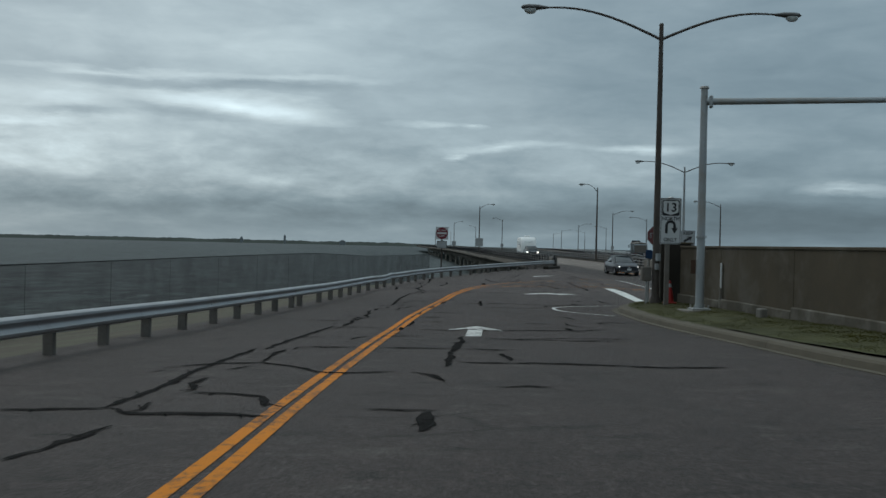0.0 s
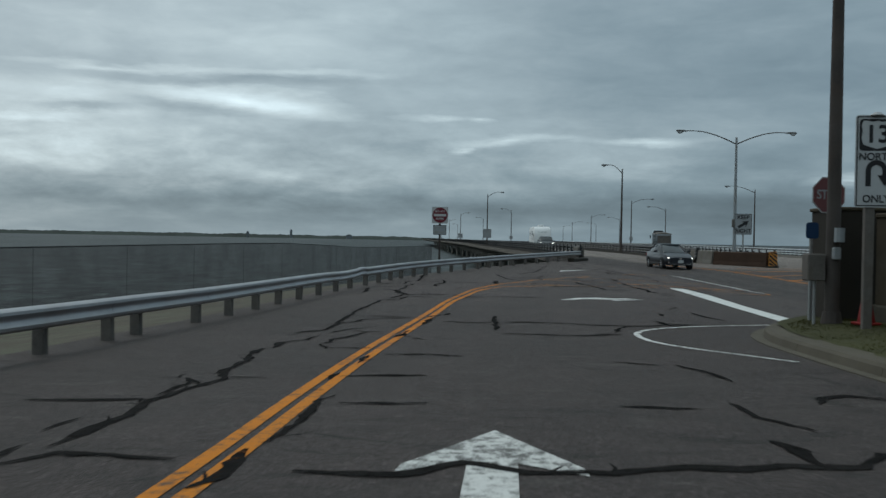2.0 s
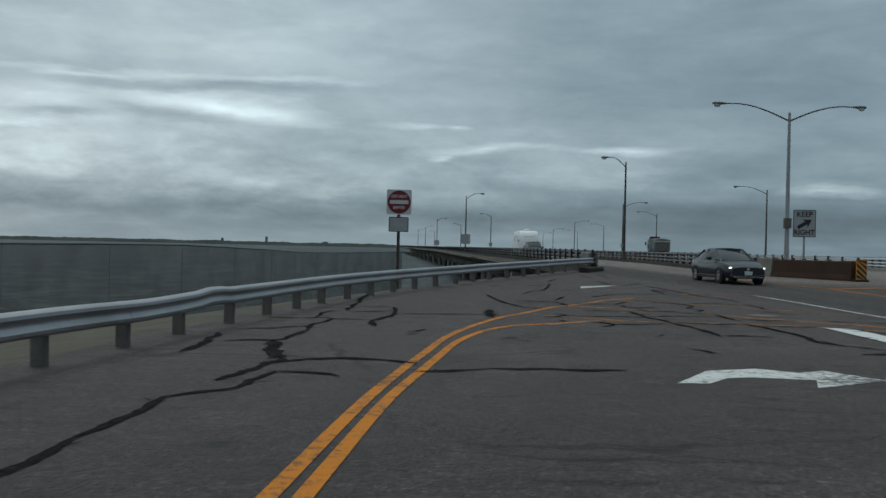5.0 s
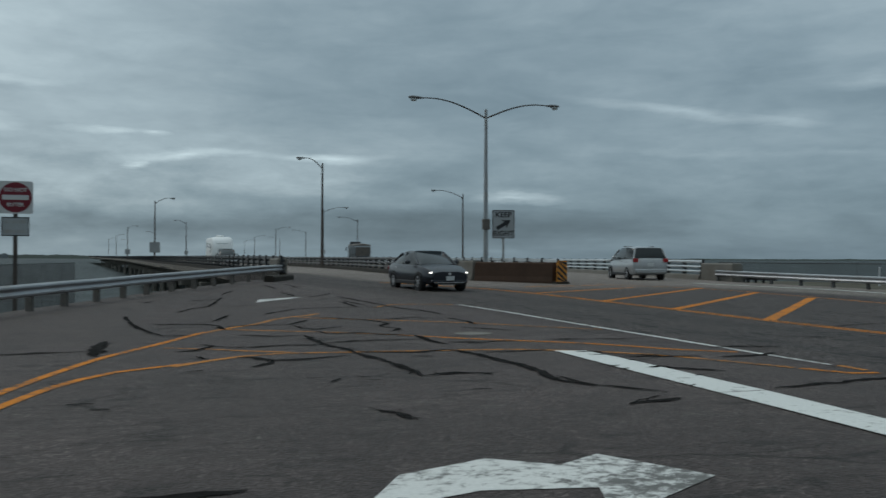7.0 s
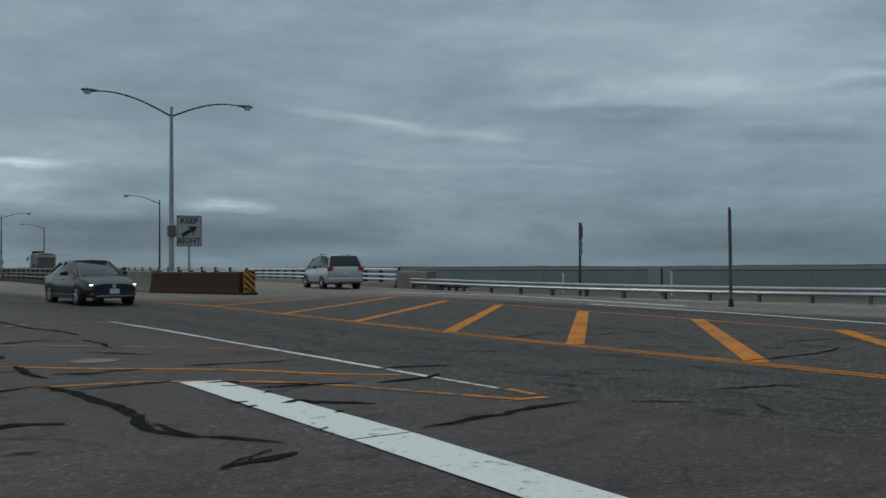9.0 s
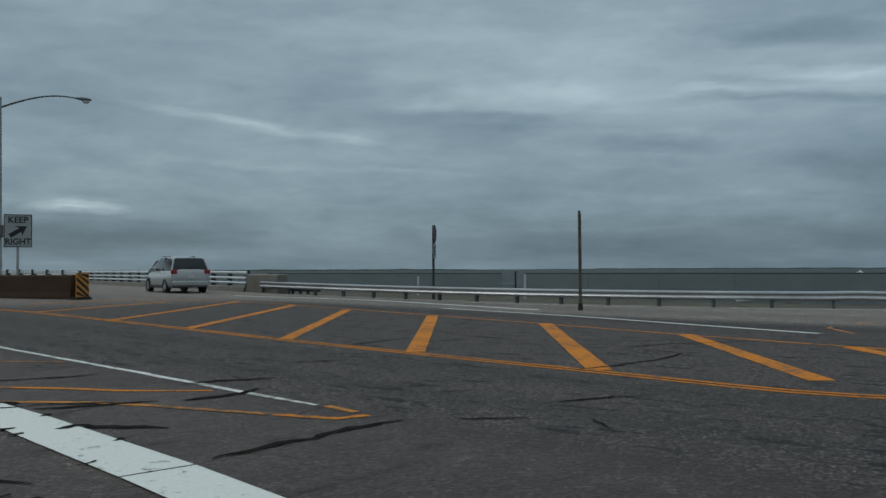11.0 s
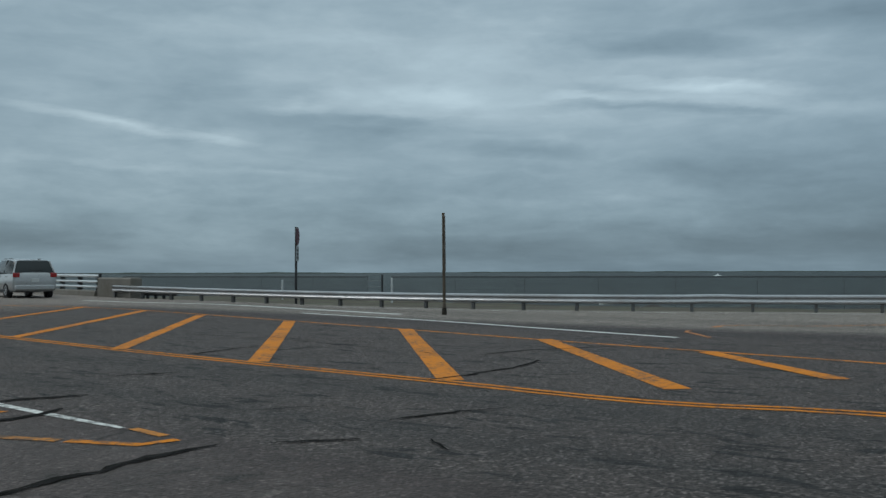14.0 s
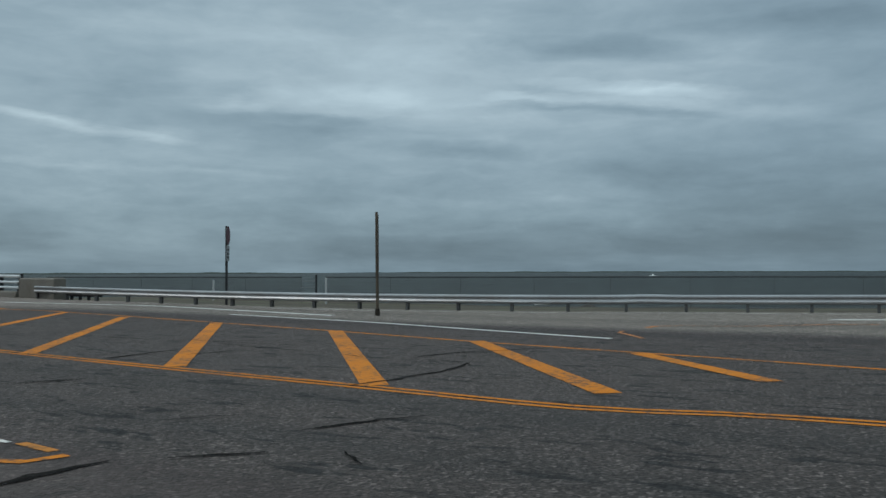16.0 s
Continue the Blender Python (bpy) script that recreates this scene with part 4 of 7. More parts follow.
def rail_stub(x, y, rz):
    th = thing("rail_transition", "dark steel posts and channel where the guard rail meets the block", "guard rail", pose(x, y, G(x, y), 0, 0, rz), "guard rail ends")
    for i in range(4):
        part("post", Shape().box((0.10, -0.55 * i, 0.20), (0.12, 0.10, 0.42), 0, 0.01), DARK_POST, th)
    part("channel", Shape().box((0.06, -0.85, 0.22), (0.10, 2.3, 0.18), 0, 0.02), DARK_POST, th)


rail_stub(32.36, 79.4, 5)

# concrete blocks where the bridge railings begin
def end_block(x, y, rz, size, label, mat=None):
    z = G(x, y)
    ob = Shape()
    w0, l0, h0 = size
    prof = [(-w0 / 2, -0.1), (w0 / 2, -0.1), (w0 / 2, h0 - 0.06), (w0 / 2 - 0.06, h0), (-w0 / 2 + 0.06, h0), (-w0 / 2, h0 - 0.06)]
    rings = [[(u * k, v, zz if zz < 0.2 else zz * kz) for u, zz in prof] for v, k, kz in ((-l0 / 2, 0.94, 0.97), (-l0 / 2 + 0.05, 1, 1), (l0 / 2 - 0.05, 1, 1), (l0 / 2, 0.94, 0.97))]
    ob.loft(rings)
    o = single("concrete_end_block", ob, mat or CONCRETE, label, "concrete block", group="blocks at the railing ends")
    o.matrix_world = pose(x, y, z, 0, 0, rz)
    return o


end_block(32.36, 81.55, -5, (0.6, 3.2, 0.92), "weathered concrete end block of the bridge railing")
end_block(9.88, 85.58, 0, (0.5, 2.4, 0.95), "weathered concrete end block at the start of the bridge railing")
# added block in place of the dark mound under the rail end
end_block(9.33, 81.62, -24, (0.45, 3.4, 0.24), "low dark block standing in for the mound at the guard rail end", DARK_CONCRETE)

# median barrier: brown block, grey block, striped end
def barrier(a, b, h, w0, mat, label):
    a, b = Vector((*a, 0)), Vector((*b, 0))
    L, ang = (b - a).length, math.atan2(b.y - a.y, b.x - a.x)
    prof = [(-w0 / 2, 0.0), (-w0 / 2, 0.10), (-w0 / 2 + 0.05, 0.3), (-w0 / 2 + 0.09, h - 0.05), (-w0 / 2 + 0.14, h), (w0 / 2 - 0.14, h), (w0 / 2 - 0.09, h - 0.05), (w0 / 2 - 0.05, 0.3), (w0 / 2, 0.10), (w0 / 2, 0.0)]
    n = 8
    rings = [[(L * i / n, v, zz) for v, zz in prof] for i in range(n + 1)]
    o = single("median_barrier", Shape().loft(rings), mat, label, "barrier", group="blocks of the median barrier")
    c = (a + b) / 2
    o.matrix_world = pose(a.x, a.y, G(c.x, c.y) - 0.02, 0, 0, math.degrees(ang))
    return o


barrier((18.79, 81.67), (21.33, 78.39), 0.95, 0.62, BROWN_CONCRETE, "rust-brown stained concrete median barrier block")
barrier((18.21, 85.46), (18.77, 81.71), 0.95, 0.6, CONCRETE, "pale grey concrete median barrier block")
t0 = thing("hazard_marker", "black and amber striped hazard panel at the barrier end", "hazard marker", pose(21.50, 78.03, G(21.1, 77), 0, 0, 20))
part("panel", Shape().box((0, 0, 0.56), (0.62, 0.05, 1.0), 0, 0.01), SIGN_YELLOW, t0)
for i in range(5):
    # diagonal black bands cut to the panel's width
    z0 = 0.02 + i * 0.27
    a, b = (max(0.07, z0), max(0.07, z0 - 0.5))
    quad = [(-0.305, -0.029, min(1.05, z0 + 0.34)), (-0.305, -0.029, min(1.05, z0 + 0.20)), (0.305, -0.029, max(0.07, min(1.05, z0 - 0.24))), (0.305, -0.029, max(0.07, min(1.05, z0 - 0.10)))]
    part("stripe", Shape().add(quad + [(x, -0.026, z) for x, _, z in quad], [(0, 1, 2, 3), (4, 5, 6, 7), (0, 4, 5, 1), (1, 5, 6, 2), (2, 6, 7, 3), (3, 7, 4, 0)]), SIGN_BLACK, t0)
part("side_panel", Shape().box((0.36, 0.28, 0.52), (0.05, 0.5, 0.9), 0, 0.01), SIGN_YELLOW, t0)
part("foot", Shape().box((0.05, 0.15, 0.06), (0.75, 0.5, 0.12), 0, 0.03), DARK_CONCRETE, t0)

# ---- island with wall, kerb and grass ----
KERB_LINE = [(7.40, -30.00), (7.02, 0.00), (6.64, 7.65), (6.42, 13.45), (6.24, 15.37), (6.04, 18.83), (5.80, 22.18), (5.62, 25.49), (5.66, 29.02), (5.83, 31.67), (6.49, 33.61), (7.72, 35.16), (9.91, 36.71), (13.62, 38.26)]
kl = resample(KERB_LINE, 0.75)
tk = thing("kerb", "pale concrete kerb round the grass island", "kerb", kind="structure")
seg = 4
for a in range(0, len(kl) - 1, seg):
    rings = []
    ids = list(range(a, min(a + seg + 1, len(kl))))
    for i in ids:
        p = kl[i]
        d = (kl[min(i + 1, len(kl) - 1)] - kl[max(i - 1, 0)]).normalized()
        nr = Vector((d.y, -d.x, 0))
        gap = d * (0.006 if i == ids[0] else -0.006 if i == ids[-1] else 0)
        rings.append([Vector((p.x, p.y, G(p.x, p.y))) + gap + nr * u + Vector((0, 0, zz)) for u, zz in ((-0.20, -0.08), (-0.20, 0.012), (0.0, 0.006), (0.03, 0.11), (0.07, 0.15), (0.42, 0.165), (0.44, -0.08))])
    part("kerb_stone", Shape().loft(rings), KERB, tk)


def wall_x(y):
    return float(np.interp(y, [-30, 8, 19.2, 28.7, 33.0], [11.4, 9.45, 8.9, 8.42, 8.2]))


def turf(x, y):
    return G(x, y) + 0.15 + 0.06 * max(0.0, min(2.0, x - 5.8)) + 0.03 * noise.noise(Vector((x * 1.1, y * 1.1, 3)))


KERB_IN = [(p.x, p.y) for p in resample(KERB_LINE, 0.5)]


def kerb_x(y):
    pts_ = [p for p in KERB_IN if p[1] < 33.2]
    return float(np.interp(y, [p[1] for p in pts_], [p[0] for p in pts_]))


s = Shape()
rows_ = list(np.arange(-30, 33.3, 0.8)) + [33.6, 34.4, 35.2, 36.0, 36.6]
N = 9
for y in rows_:
    a = kerb_x(min(y, 33.0)) + 0.34 if y <= 33.2 else float(np.interp(y, [33.2, 33.6, 34.4, 35.2, 36.0, 36.6], [6.5, 6.75, 7.35, 8.15, 9.4, 10.8]))
    b = 13.2
    s.v += [(x, y, turf(x, y)) for x in np.linspace(a, b, N)]
s.f += [(j * N + i, j * N + i + 1, (j + 1) * N + i + 1, (j + 1) * N + i) for j in range(len(rows_) - 1) for i in range(N - 1)]
single("turf", s, SOIL, "thin turf and soil strip between kerb and wall", "lawn", "structure", smooth=True)
rnd = random.Random(9)
s = Shape()
for q in range(42000):
    y = 36 - 34 * rnd.random() ** 0.8
    a = kerb_x(min(y, 33.0)) + (0.44 if y < 33 else 0.5 + (y - 33) * 0.8)
    b = wall_x(min(y, 33.0)) - 0.12
    if b <= a:
        continue
    x = rnd.uniform(a, b)
    h, an, le = rnd.uniform(0.012, 0.04), rnd.uniform(0, 6.28), rnd.uniform(-0.05, 0.05)
    if noise.noise(Vector((x * 0.8, y * 0.8, 7))) < -0.5:
        continue
    if x > b - 0.5:
        h *= 1.4
    wv = Vector((math.cos(an), math.sin(an), 0)) * 0.006
    p = Vector((x, y, turf(x, y) - 0.01))
    s.add([p - wv, p + wv, p + Vector((le, le * 0.5, h))], [(0, 1, 2)])
single("grass", s, GRASS_MAT, "short rough grass on the island strip", "grass", "stuff")

# the tall brown wall, cast in panels
tw = thing("wall_east", "tall brown weathered concrete wall beside the road", "wall", kind="structure")
ywall = [33.0, 28.9, 23.6, 17.6, 11.6, 5.6, -0.4, -6.4, -12.4, -18.4, -24.4]
TOP = 1.45
for a, b in zip(ywall, ywall[1:]):
    pa, pb = Vector((wall_x(a), a, 0)), Vector((wall_x(b), b, 0))
    d = (pb - pa)
    L = d.length
    m = pose(pa.x, pa.y, 0, 0, 0, math.degrees(math.atan2(d.y, d.x)))
    z0 = min(G(pa.x, a), G(pb.x, b)) - 0.1
    sh = Shape().box((L / 2, 0.15, (TOP + z0) / 2), (L - 0.006, 0.30, TOP - z0), 0, 0.02)
    sh.box((L / 2, 0.15, TOP + 0.02), (L - 0.006, 0.36, 0.08), 0, 0.015)
    part("wall_panel", sh, WALL_CONCRETE, tw, m=m)
    part("wall_footing", Shape().box((L / 2, -0.03, z0 + 0.36), (L - 0.006, 0.10, 0.62), 0, 0.03), FOOTING, tw, "paler blotched concrete footing", m=m)
part("end_pillar", Shape().box((8.14, 33.95, 0.48), (1.06, 1.2, 2.20), 0, 0.03), DARK_CONCRETE, tw, "dark brown concrete end pillar")
part("pillar_cap", Shape().box((8.14, 33.95, 1.60), (1.13, 1.27, 0.07), 0, 0.02), WALL_CONCRETE, tw)
part("marker_strip", Shape().box((wall_x(28.7) - 0.055, 28.7, 0.62), (0.03, 0.10, 0.75), 0, 0.005), SIGN_WHITE, tw, "white reflective marker strip")
part("drain_pipe", Shape().tube([(wall_x(28.7) - 0.06, 28.7, -0.5), (wall_x(28.7) - 0.06, 28.7, 0.24)], 0.045, 8), CONCRETE, tw, "pale pipe below the marker strip")
single("junction_stone", Shape().box((8.1, 24.2, turf(8.1, 24.2) + 0.10), (0.22, 0.22, 0.26), 0.3, 0.03), CONCRETE, "small pale concrete marker stone in the grass", "marker stone")

# ---- lamps ----
def lamp_head(parent, tip, dirx):
    sh = Shape()
    prof = [(-0.10, 0.05), (0.0, 0.075), (0.25, 0.12), (0.55, 0.13), (0.75, 0.09), (0.82, 0.03)]
    rings = [[(tip[0] + dirx * u, tip[1] + r * math.cos(a), tip[2] + 0.75 * r * math.sin(a)) for a in (2 * math.pi * i / 10 for i in range(10))] for u, r in prof]
    part("lamp_housing", sh.loft(rings), RAIL_DARK, parent, "grey cobra-head housing", smooth=True)
    g = Shape()
    rings = [[(tip[0] + dirx * (0.50 + 0.22 * r * math.cos(a)), tip[1] + 0.14 * r * math.sin(a), tip[2] - 0.06 - dz_) for a in (2 * math.pi * i / 10 for i in range(10))] for r, dz_ in ((1.0, 0.0), (0.95, 0.08), (0.6, 0.15), (0.1, 0.17))]
    part("lens", g.loft(rings), LAMP_GLASS, parent, "clear refractor glass", smooth=True)


def street_lamp(x, y, h, arms, rz=0.0, span=4.4, r0=0.125, label="", base_lift=0.0, sign=None, mat=None):
    """A tapered pole with bowed bracket arms; arms: -1, 1 or both."""
    mat = mat or POLE_DARK
    th = thing("street_lamp", label, "street lamp", pose(x, y, G(x, y) + base_lift, 0, 0, rz), "lamps along the roads")
    part("pole", Shape().tube([(0, 0, 0), (0, 0, h * 0.5), (0, 0, h)], [r0, r0 * 0.8, r0 * 0.55], 12), mat, th, smooth=True)
    part("base_plate", Shape().box((0, 0, 0.03), (r0 * 3.4, r0 * 3.4, 0.06), 0, 0.01).tube([(0, 0, 0.05), (0, 0, 0.32)], [r0 * 1.5, r0 * 1.15], 12), mat, th)
    part("pole_cap", Shape().tube([(0, 0, h), (0, 0, h + 0.06)], [r0 * 0.62, r0 * 0.3], 10), mat, th)
    for d in arms:
        pts, n = [], 12
        for i in range(n + 1):
            u = i / n
            pts.append((d * span * u * 0.84, 0, h - 0.50 + 1.03 * math.sin(min(1.0, u * 1.12) * math.pi / 2) - 0.06 * u * u))
        arm = part("arm", Shape().tube(pts, [0.05 - 0.018 * i / n for i in range(n + 1)], 8), POLE_DARK, th, smooth=True)
        lamp_head(th, pts[-1], d)
    if sign:
        part("sign_plate", Shape().box((0, -0.16, sign[0]), (sign[1], 0.03, sign[1] * 1.05), 0, 0.01), SIGN_BACK, th, "square grey sign plate")
    return th


th = street_lamp(7.27, 32.6, 9.58, (-1, 1), rz=2, span=4.75, r0=0.132, base_lift=0.13, label="tall weathered double-arm street lamp on the grass island")
part("meter_can", Shape().tube([(0.02, -0.2, 1.55), (0.02, -0.2, 1.80)], 0.09, 10).box((0, -0.14, 1.35), (0.14, 0.1, 0.22), 0, 0.02), POLE_LIGHT, th, "small grey meter can")
part("service_box", Shape().box((-0.32, 0.05, 1.10), (0.32, 0.28, 0.48), 0, 0.02), POST_GREY, th, "grey metal service box")
part("conduit", Shape().tube([(-0.30, 0.05, 0), (-0.30, 0.05, 0.88)], 0.03, 8), DULL_STEEL, th)
th = street_lamp(22.85, 91.12, 9.75, (-1, 1), rz=2, span=4.75, r0=0.15, base_lift=0.0, label="tall grey double-arm street lamp on the median", mat=POLE_LIGHT)
part("service_box", Shape().box((-0.06, -0.20, 3.02), (0.44, 0.22, 0.62), 0, 0.02), POST_GREY, th, "grey metal service box")
part("meter_can", Shape().tube([(0.0, -0.2, 1.2), (0.0, -0.2, 1.45)], 0.09, 10), POLE_LIGHT, th)
SINGLE = "single-arm street lamp on the bridge railing"
for x, y, d, sg in ((20.52, 128.1, -1, None), (7.48, 198.71, 1, (2.3, 1.6)), (18.16, 294.83, -1, (1.9, 0.9)), (3.94, 347.60, 1, (2.2, 1.5)), (14.02, 413.08, -1, None), (-0.12, 472.41, 1, None), (-4.48, 562.20, 1, None), (4.87, 602.64, -1, None),
                    (47.27, 163.41, -1, None), (37.71, 213.20, 1, (2.0, 0.7)), (54.13, 254.98, -1, (2.0, 0.8)), (47.27, 334.66, 1, None), (62.55, 367.38, -1, None), (56.31, 455.09, 1, None), (71.90, 485.82, -1, None), (65.15, 565.50, 1, None)):
    street_lamp(x, y, 9.75, (d,), rz=0, span=2.0 if y < 140 else 2.8 if x < 25 else 4.6, r0=0.14, base_lift=0.15, label=SINGLE, sign=sg)

# gantry mast with its long arm
th = thing("mast_arm", "grey painted steel mast with a long horizontal arm", "mast", pose(7.52, 27.9, turf(7.52, 27.9) + 0.02))
part("mast", Shape().tube([(0, 0, 0), (0, 0, 6.45)], [0.125, 0.10], 14), POLE_LIGHT, th, smooth=True)
part("arm", Shape().tube([(0.05, -0.05, 6.06), (4.5, -0.9, 6.08), (9.5, -1.9, 6.12)], [0.10, 0.085, 0.06], 10), POLE_LIGHT, th, smooth=True)
part("arm_flange", Shape().box((0.19, -0.04, 6.06), (0.10, 0.28, 0.34), -0.25, 0.02), POLE_LIGHT, th)
part("cap", Shape().tube([(0, 0, 6.45), (0, 0, 6.51)], [0.14, 0.11], 12), DULL_STEEL, th)
part("base_plate", Shape().box((0, 0, 0.02), (0.55, 0.55, 0.06), 0, 0.01), DULL_STEEL, th)
for i in range(4):
    a = math.pi / 4 + i * math.pi / 2
    part("anchor_bolt", Shape().tube([(0.29 * math.cos(a), 0.29 * math.sin(a), 0.03), (0.29 * math.cos(a), 0.29 * math.sin(a), 0.14)], 0.02, 6), DULL_STEEL, th)
part("footing", Shape().box((0, 0, -0.06), (1.0, 1.0, 0.1), 0.05, 0.02), CONCRETE, th, "square concrete footing")
part("tag_plate", Shape().box((-0.21, 0.0, 1.25), (0.14, 0.03, 0.40), 0, 0.006), BROWN_CONCRETE, th, "rusty brown tag plate")
part("band", Shape().tube([(0, 0, 2.1), (0, 0, 2.14)], 0.165, 14), DULL_STEEL, th)
th = thing("traffic_cone", "orange plastic traffic cone with a pale collar by the wall end", "traffic cone", pose(7.62, 32.0, turf(7.62, 32.0)))
part("base", Shape().box((0, 0, 0.02), (0.36, 0.36, 0.05), 0.2, 0.015), CONE_ORANGE, th)
part("body", Shape().tube([(0, 0, 0.03), (0, 0, 0.54)], [0.15, 0.065], 16), CONE_ORANGE, th, smooth=True)
part("collar", Shape().tube([(0, 0, 0.54), (0, 0, 0.66)], [0.066, 0.045], 16), SIGN_GREY, th, "dulled white reflective collar")
part("tip", Shape().tube([(0, 0, 0.66), (0, 0, 0.76)], [0.044, 0.028], 16), CONE_ORANGE, th)

# ---- signs ----
def shield_outline(w0, h0):
    half = [(0.0, 0.5), (0.16, 0.46), (0.30, 0.5), (0.44, 0.5), (0.5, 0.34), (0.46, 0.12), (0.5, -0.12), (0.44, -0.34), (0.25, -0.42), (0.0, -0.5)]
    pts = [(x * w0, z * h0) for x, z in half] + [(-x * w0, z * h0) for x, z in reversed(half[1:-1])]
    return pts


def plate(pts, y0, y1):
    n = len(pts)
    return Shape().add([(x, y0, z) for x, z in pts] + [(x, y1, z) for x, z in pts], [tuple(range(n)), tuple(range(2 * n - 1, n - 1, -1))] + [(i, (i + 1) % n, n + (i + 1) % n, n + i) for i in range(n)])


def rounded(w0, h0, r=0.05):
    return [(sx * (w0 / 2 - r) + r * math.cos(a), sz * (h0 / 2 - r) + r * math.sin(a)) for sx, sz, a0 in ((1, 1, 0), (-1, 1, 90), (-1, -1, 180), (1, -1, 270)) for a in (radians(a0 + q) for q in (0, 45, 90))]


def moved(pts, dx_, dz_):
    return [(x + dx_, z + dz_) for x, z in pts]


def sign_frame(parent, w0, h0, zc, sheet=None):
    part("panel", plate(moved(rounded(w0, h0), 0, zc), 0.0, 0.012), sheet or SIGN_WHITE, parent, "white reflective panel")
    t_ = 0.028 if w0 > 1 else 0.018
    for c, sz in (((0, zc + h0 / 2 - 0.03), (w0 - 0.05, t_)), ((0, zc - h0 / 2 + 0.03), (w0 - 0.05, t_)), ((-w0 / 2 + 0.03, zc), (t_, h0 - 0.05)), ((w0 / 2 - 0.03, zc), (t_, h0 - 0.05))):
        part("border", Shape().box((c[0], -0.003, c[1]), (sz[0], 0.004, sz[1])), SIGN_BLACK, parent)


# route marker with the turn arrow
th = thing("route_sign", "white route sign with shield and turn arrow on timber post", "road sign", pose(7.43, 31.3, G(7.43, 31.3) + 0.13, 0, 0, -6))
ZB = 1.55 - (G(7.43, 31.3) + 0.13)
zc = ZB + 0.755
sign_frame(th, 0.68, 1.51, zc)
part("shield_ground", plate(moved(rounded(0.56, 0.52), 0, zc + 0.43), -0.006, -0.001), SIGN_BLACK, th)
part("shield", plate(moved(shield_outline(0.50, 0.46), 0, zc + 0.43), -0.012, -0.007), SIGN_WHITE, th)
letters("number", "13", 0.40, SIGN_BLACK, th, pose(0, -0.016, zc + 0.43) @ UPRIGHT)
letters("word", "NORTH", 0.17, SIGN_BLACK, th, pose(0, -0.005, zc + 0.07) @ UPRIGHT, 0.95)
letters("word", "ONLY", 0.17, SIGN_BLACK, th, pose(0, -0.005, zc - 0.62) @ UPRIGHT, 0.95)
arc = [(-0.13, -0.46)] + [(-0.13, -0.22)] + [(0.13 * math.cos(a), -0.20 + 0.13 * math.sin(a)) for a in (math.pi * (1 - i / 10) for i in range(11))] + [(0.13, -0.30)]
rings = []
for i, (x, z) in enumerate(arc):
    a, b = arc[max(0, i - 1)], arc[min(len(arc) - 1, i + 1)]
    d = Vector((b[0] - a[0], 0, b[1] - a[1])).normalized()
    nn = Vector((d.z, 0, -d.x)) * 0.042
    rings.append([Vector((x, -0.006, zc + z + 0.05)) + nn, Vector((x, -0.006, zc + z + 0.05)) - nn, Vector((x, -0.001, zc + z + 0.05)) - nn, Vector((x, -0.001, zc + z + 0.05)) + nn])
sh = Shape().loft(rings)
sh.v += [(q[0], yy, zc + q[1] + 0.05) for yy in (-0.006, -0.001) for q in ((0.02, -0.28), (0.24, -0.28), (0.13, -0.46))]
n0 = len(sh.v) - 6
sh.f += [(n0, n0 + 1, n0 + 2), (n0 + 3, n0 + 5, n0 + 4)]
part("turn_arrow", sh, SIGN_BLACK, th)
part("post", Shape().box((-0.08, 0.09, (ZB + 1.4) / 2), (0.15, 0.13, ZB + 1.4), 0, 0.01), POST_GREY, th, "weathered grey timber post")
part("crest", Shape().tube([(0, 0.02, zc + 0.75), (0, 0.02, zc + 0.80)], [0.12, 0.05], 10), SIGN_BACK, th)

# faded stop sign and blue plate on the far side of the lamp pole
def octagon(r):
    return [(r * math.cos(radians(22.5 + 45 * i)), r * math.sin(radians(22.5 + 45 * i))) for i in range(8)]


th = thing("stop_sign", "faded red stop sign on a thin steel post behind the lamp", "road sign", pose(7.46, 33.1, G(7.1, 33.5) + 0.13, 0, 0, 12), "stop signs")
part("post", Shape().box((0, 0.05, 1.4), (0.06, 0.05, 2.9), 0, 0.006), DULL_STEEL, th)
part("panel", plate(moved(octagon(0.355), -0.10, 2.42), 0, 0.012), SIGN_WHITE, th)
part("face", plate(moved(octagon(0.335), -0.10, 2.42), -0.004, -0.0005), SIGN_FADED_RED, th)
letters("word", "STOP", 0.23, SIGN_BACK, th, pose(-0.10, -0.007, 2.42) @ UPRIGHT, 0.9)
th = thing("blue_sign", "small blue information plate behind the lamp pole", "road sign", pose(7.22, 33.45, G(7, 34) + 0.13, 0, 0, 12))
part("panel", plate(moved(rounded(0.26, 0.30), 0, 1.78), 0, 0.012), SIGN_BLUE, th)
part("post", Shape().box((0, 0.04, 0.95), (0.05, 0.05, 1.9), 0, 0.005), DULL_STEEL, th)

# do-not-enter sign behind the guard rail
dx0, dy0 = -0.09, 66.91
zg = land(dx0, dy0)
th = thing("no_entry_sign", "white square sign with red disc behind the guard rail", "road sign", pose(dx0, dy0, zg, 0, 0, 2))
zc = 2.16 - zg
part("panel", plate(moved(rounded(0.88, 0.88), 0, zc), 0, 0.015), SIGN_WHITE, th)
part("disc", plate([(0.41 * math.cos(2 * math.pi * i / 28), zc + 0.41 * math.sin(2 * math.pi * i / 28)) for i in range(28)], -0.005, -0.0005), SIGN_RED, th)
part("bar", Shape().box((0, -0.008, zc), (0.66, 0.004, 0.13)), SIGN_WHITE, th)
letters("word", "DO NOT", 0.14, SIGN_WHITE, th, pose(0, -0.008, zc + 0.2) @ UPRIGHT)
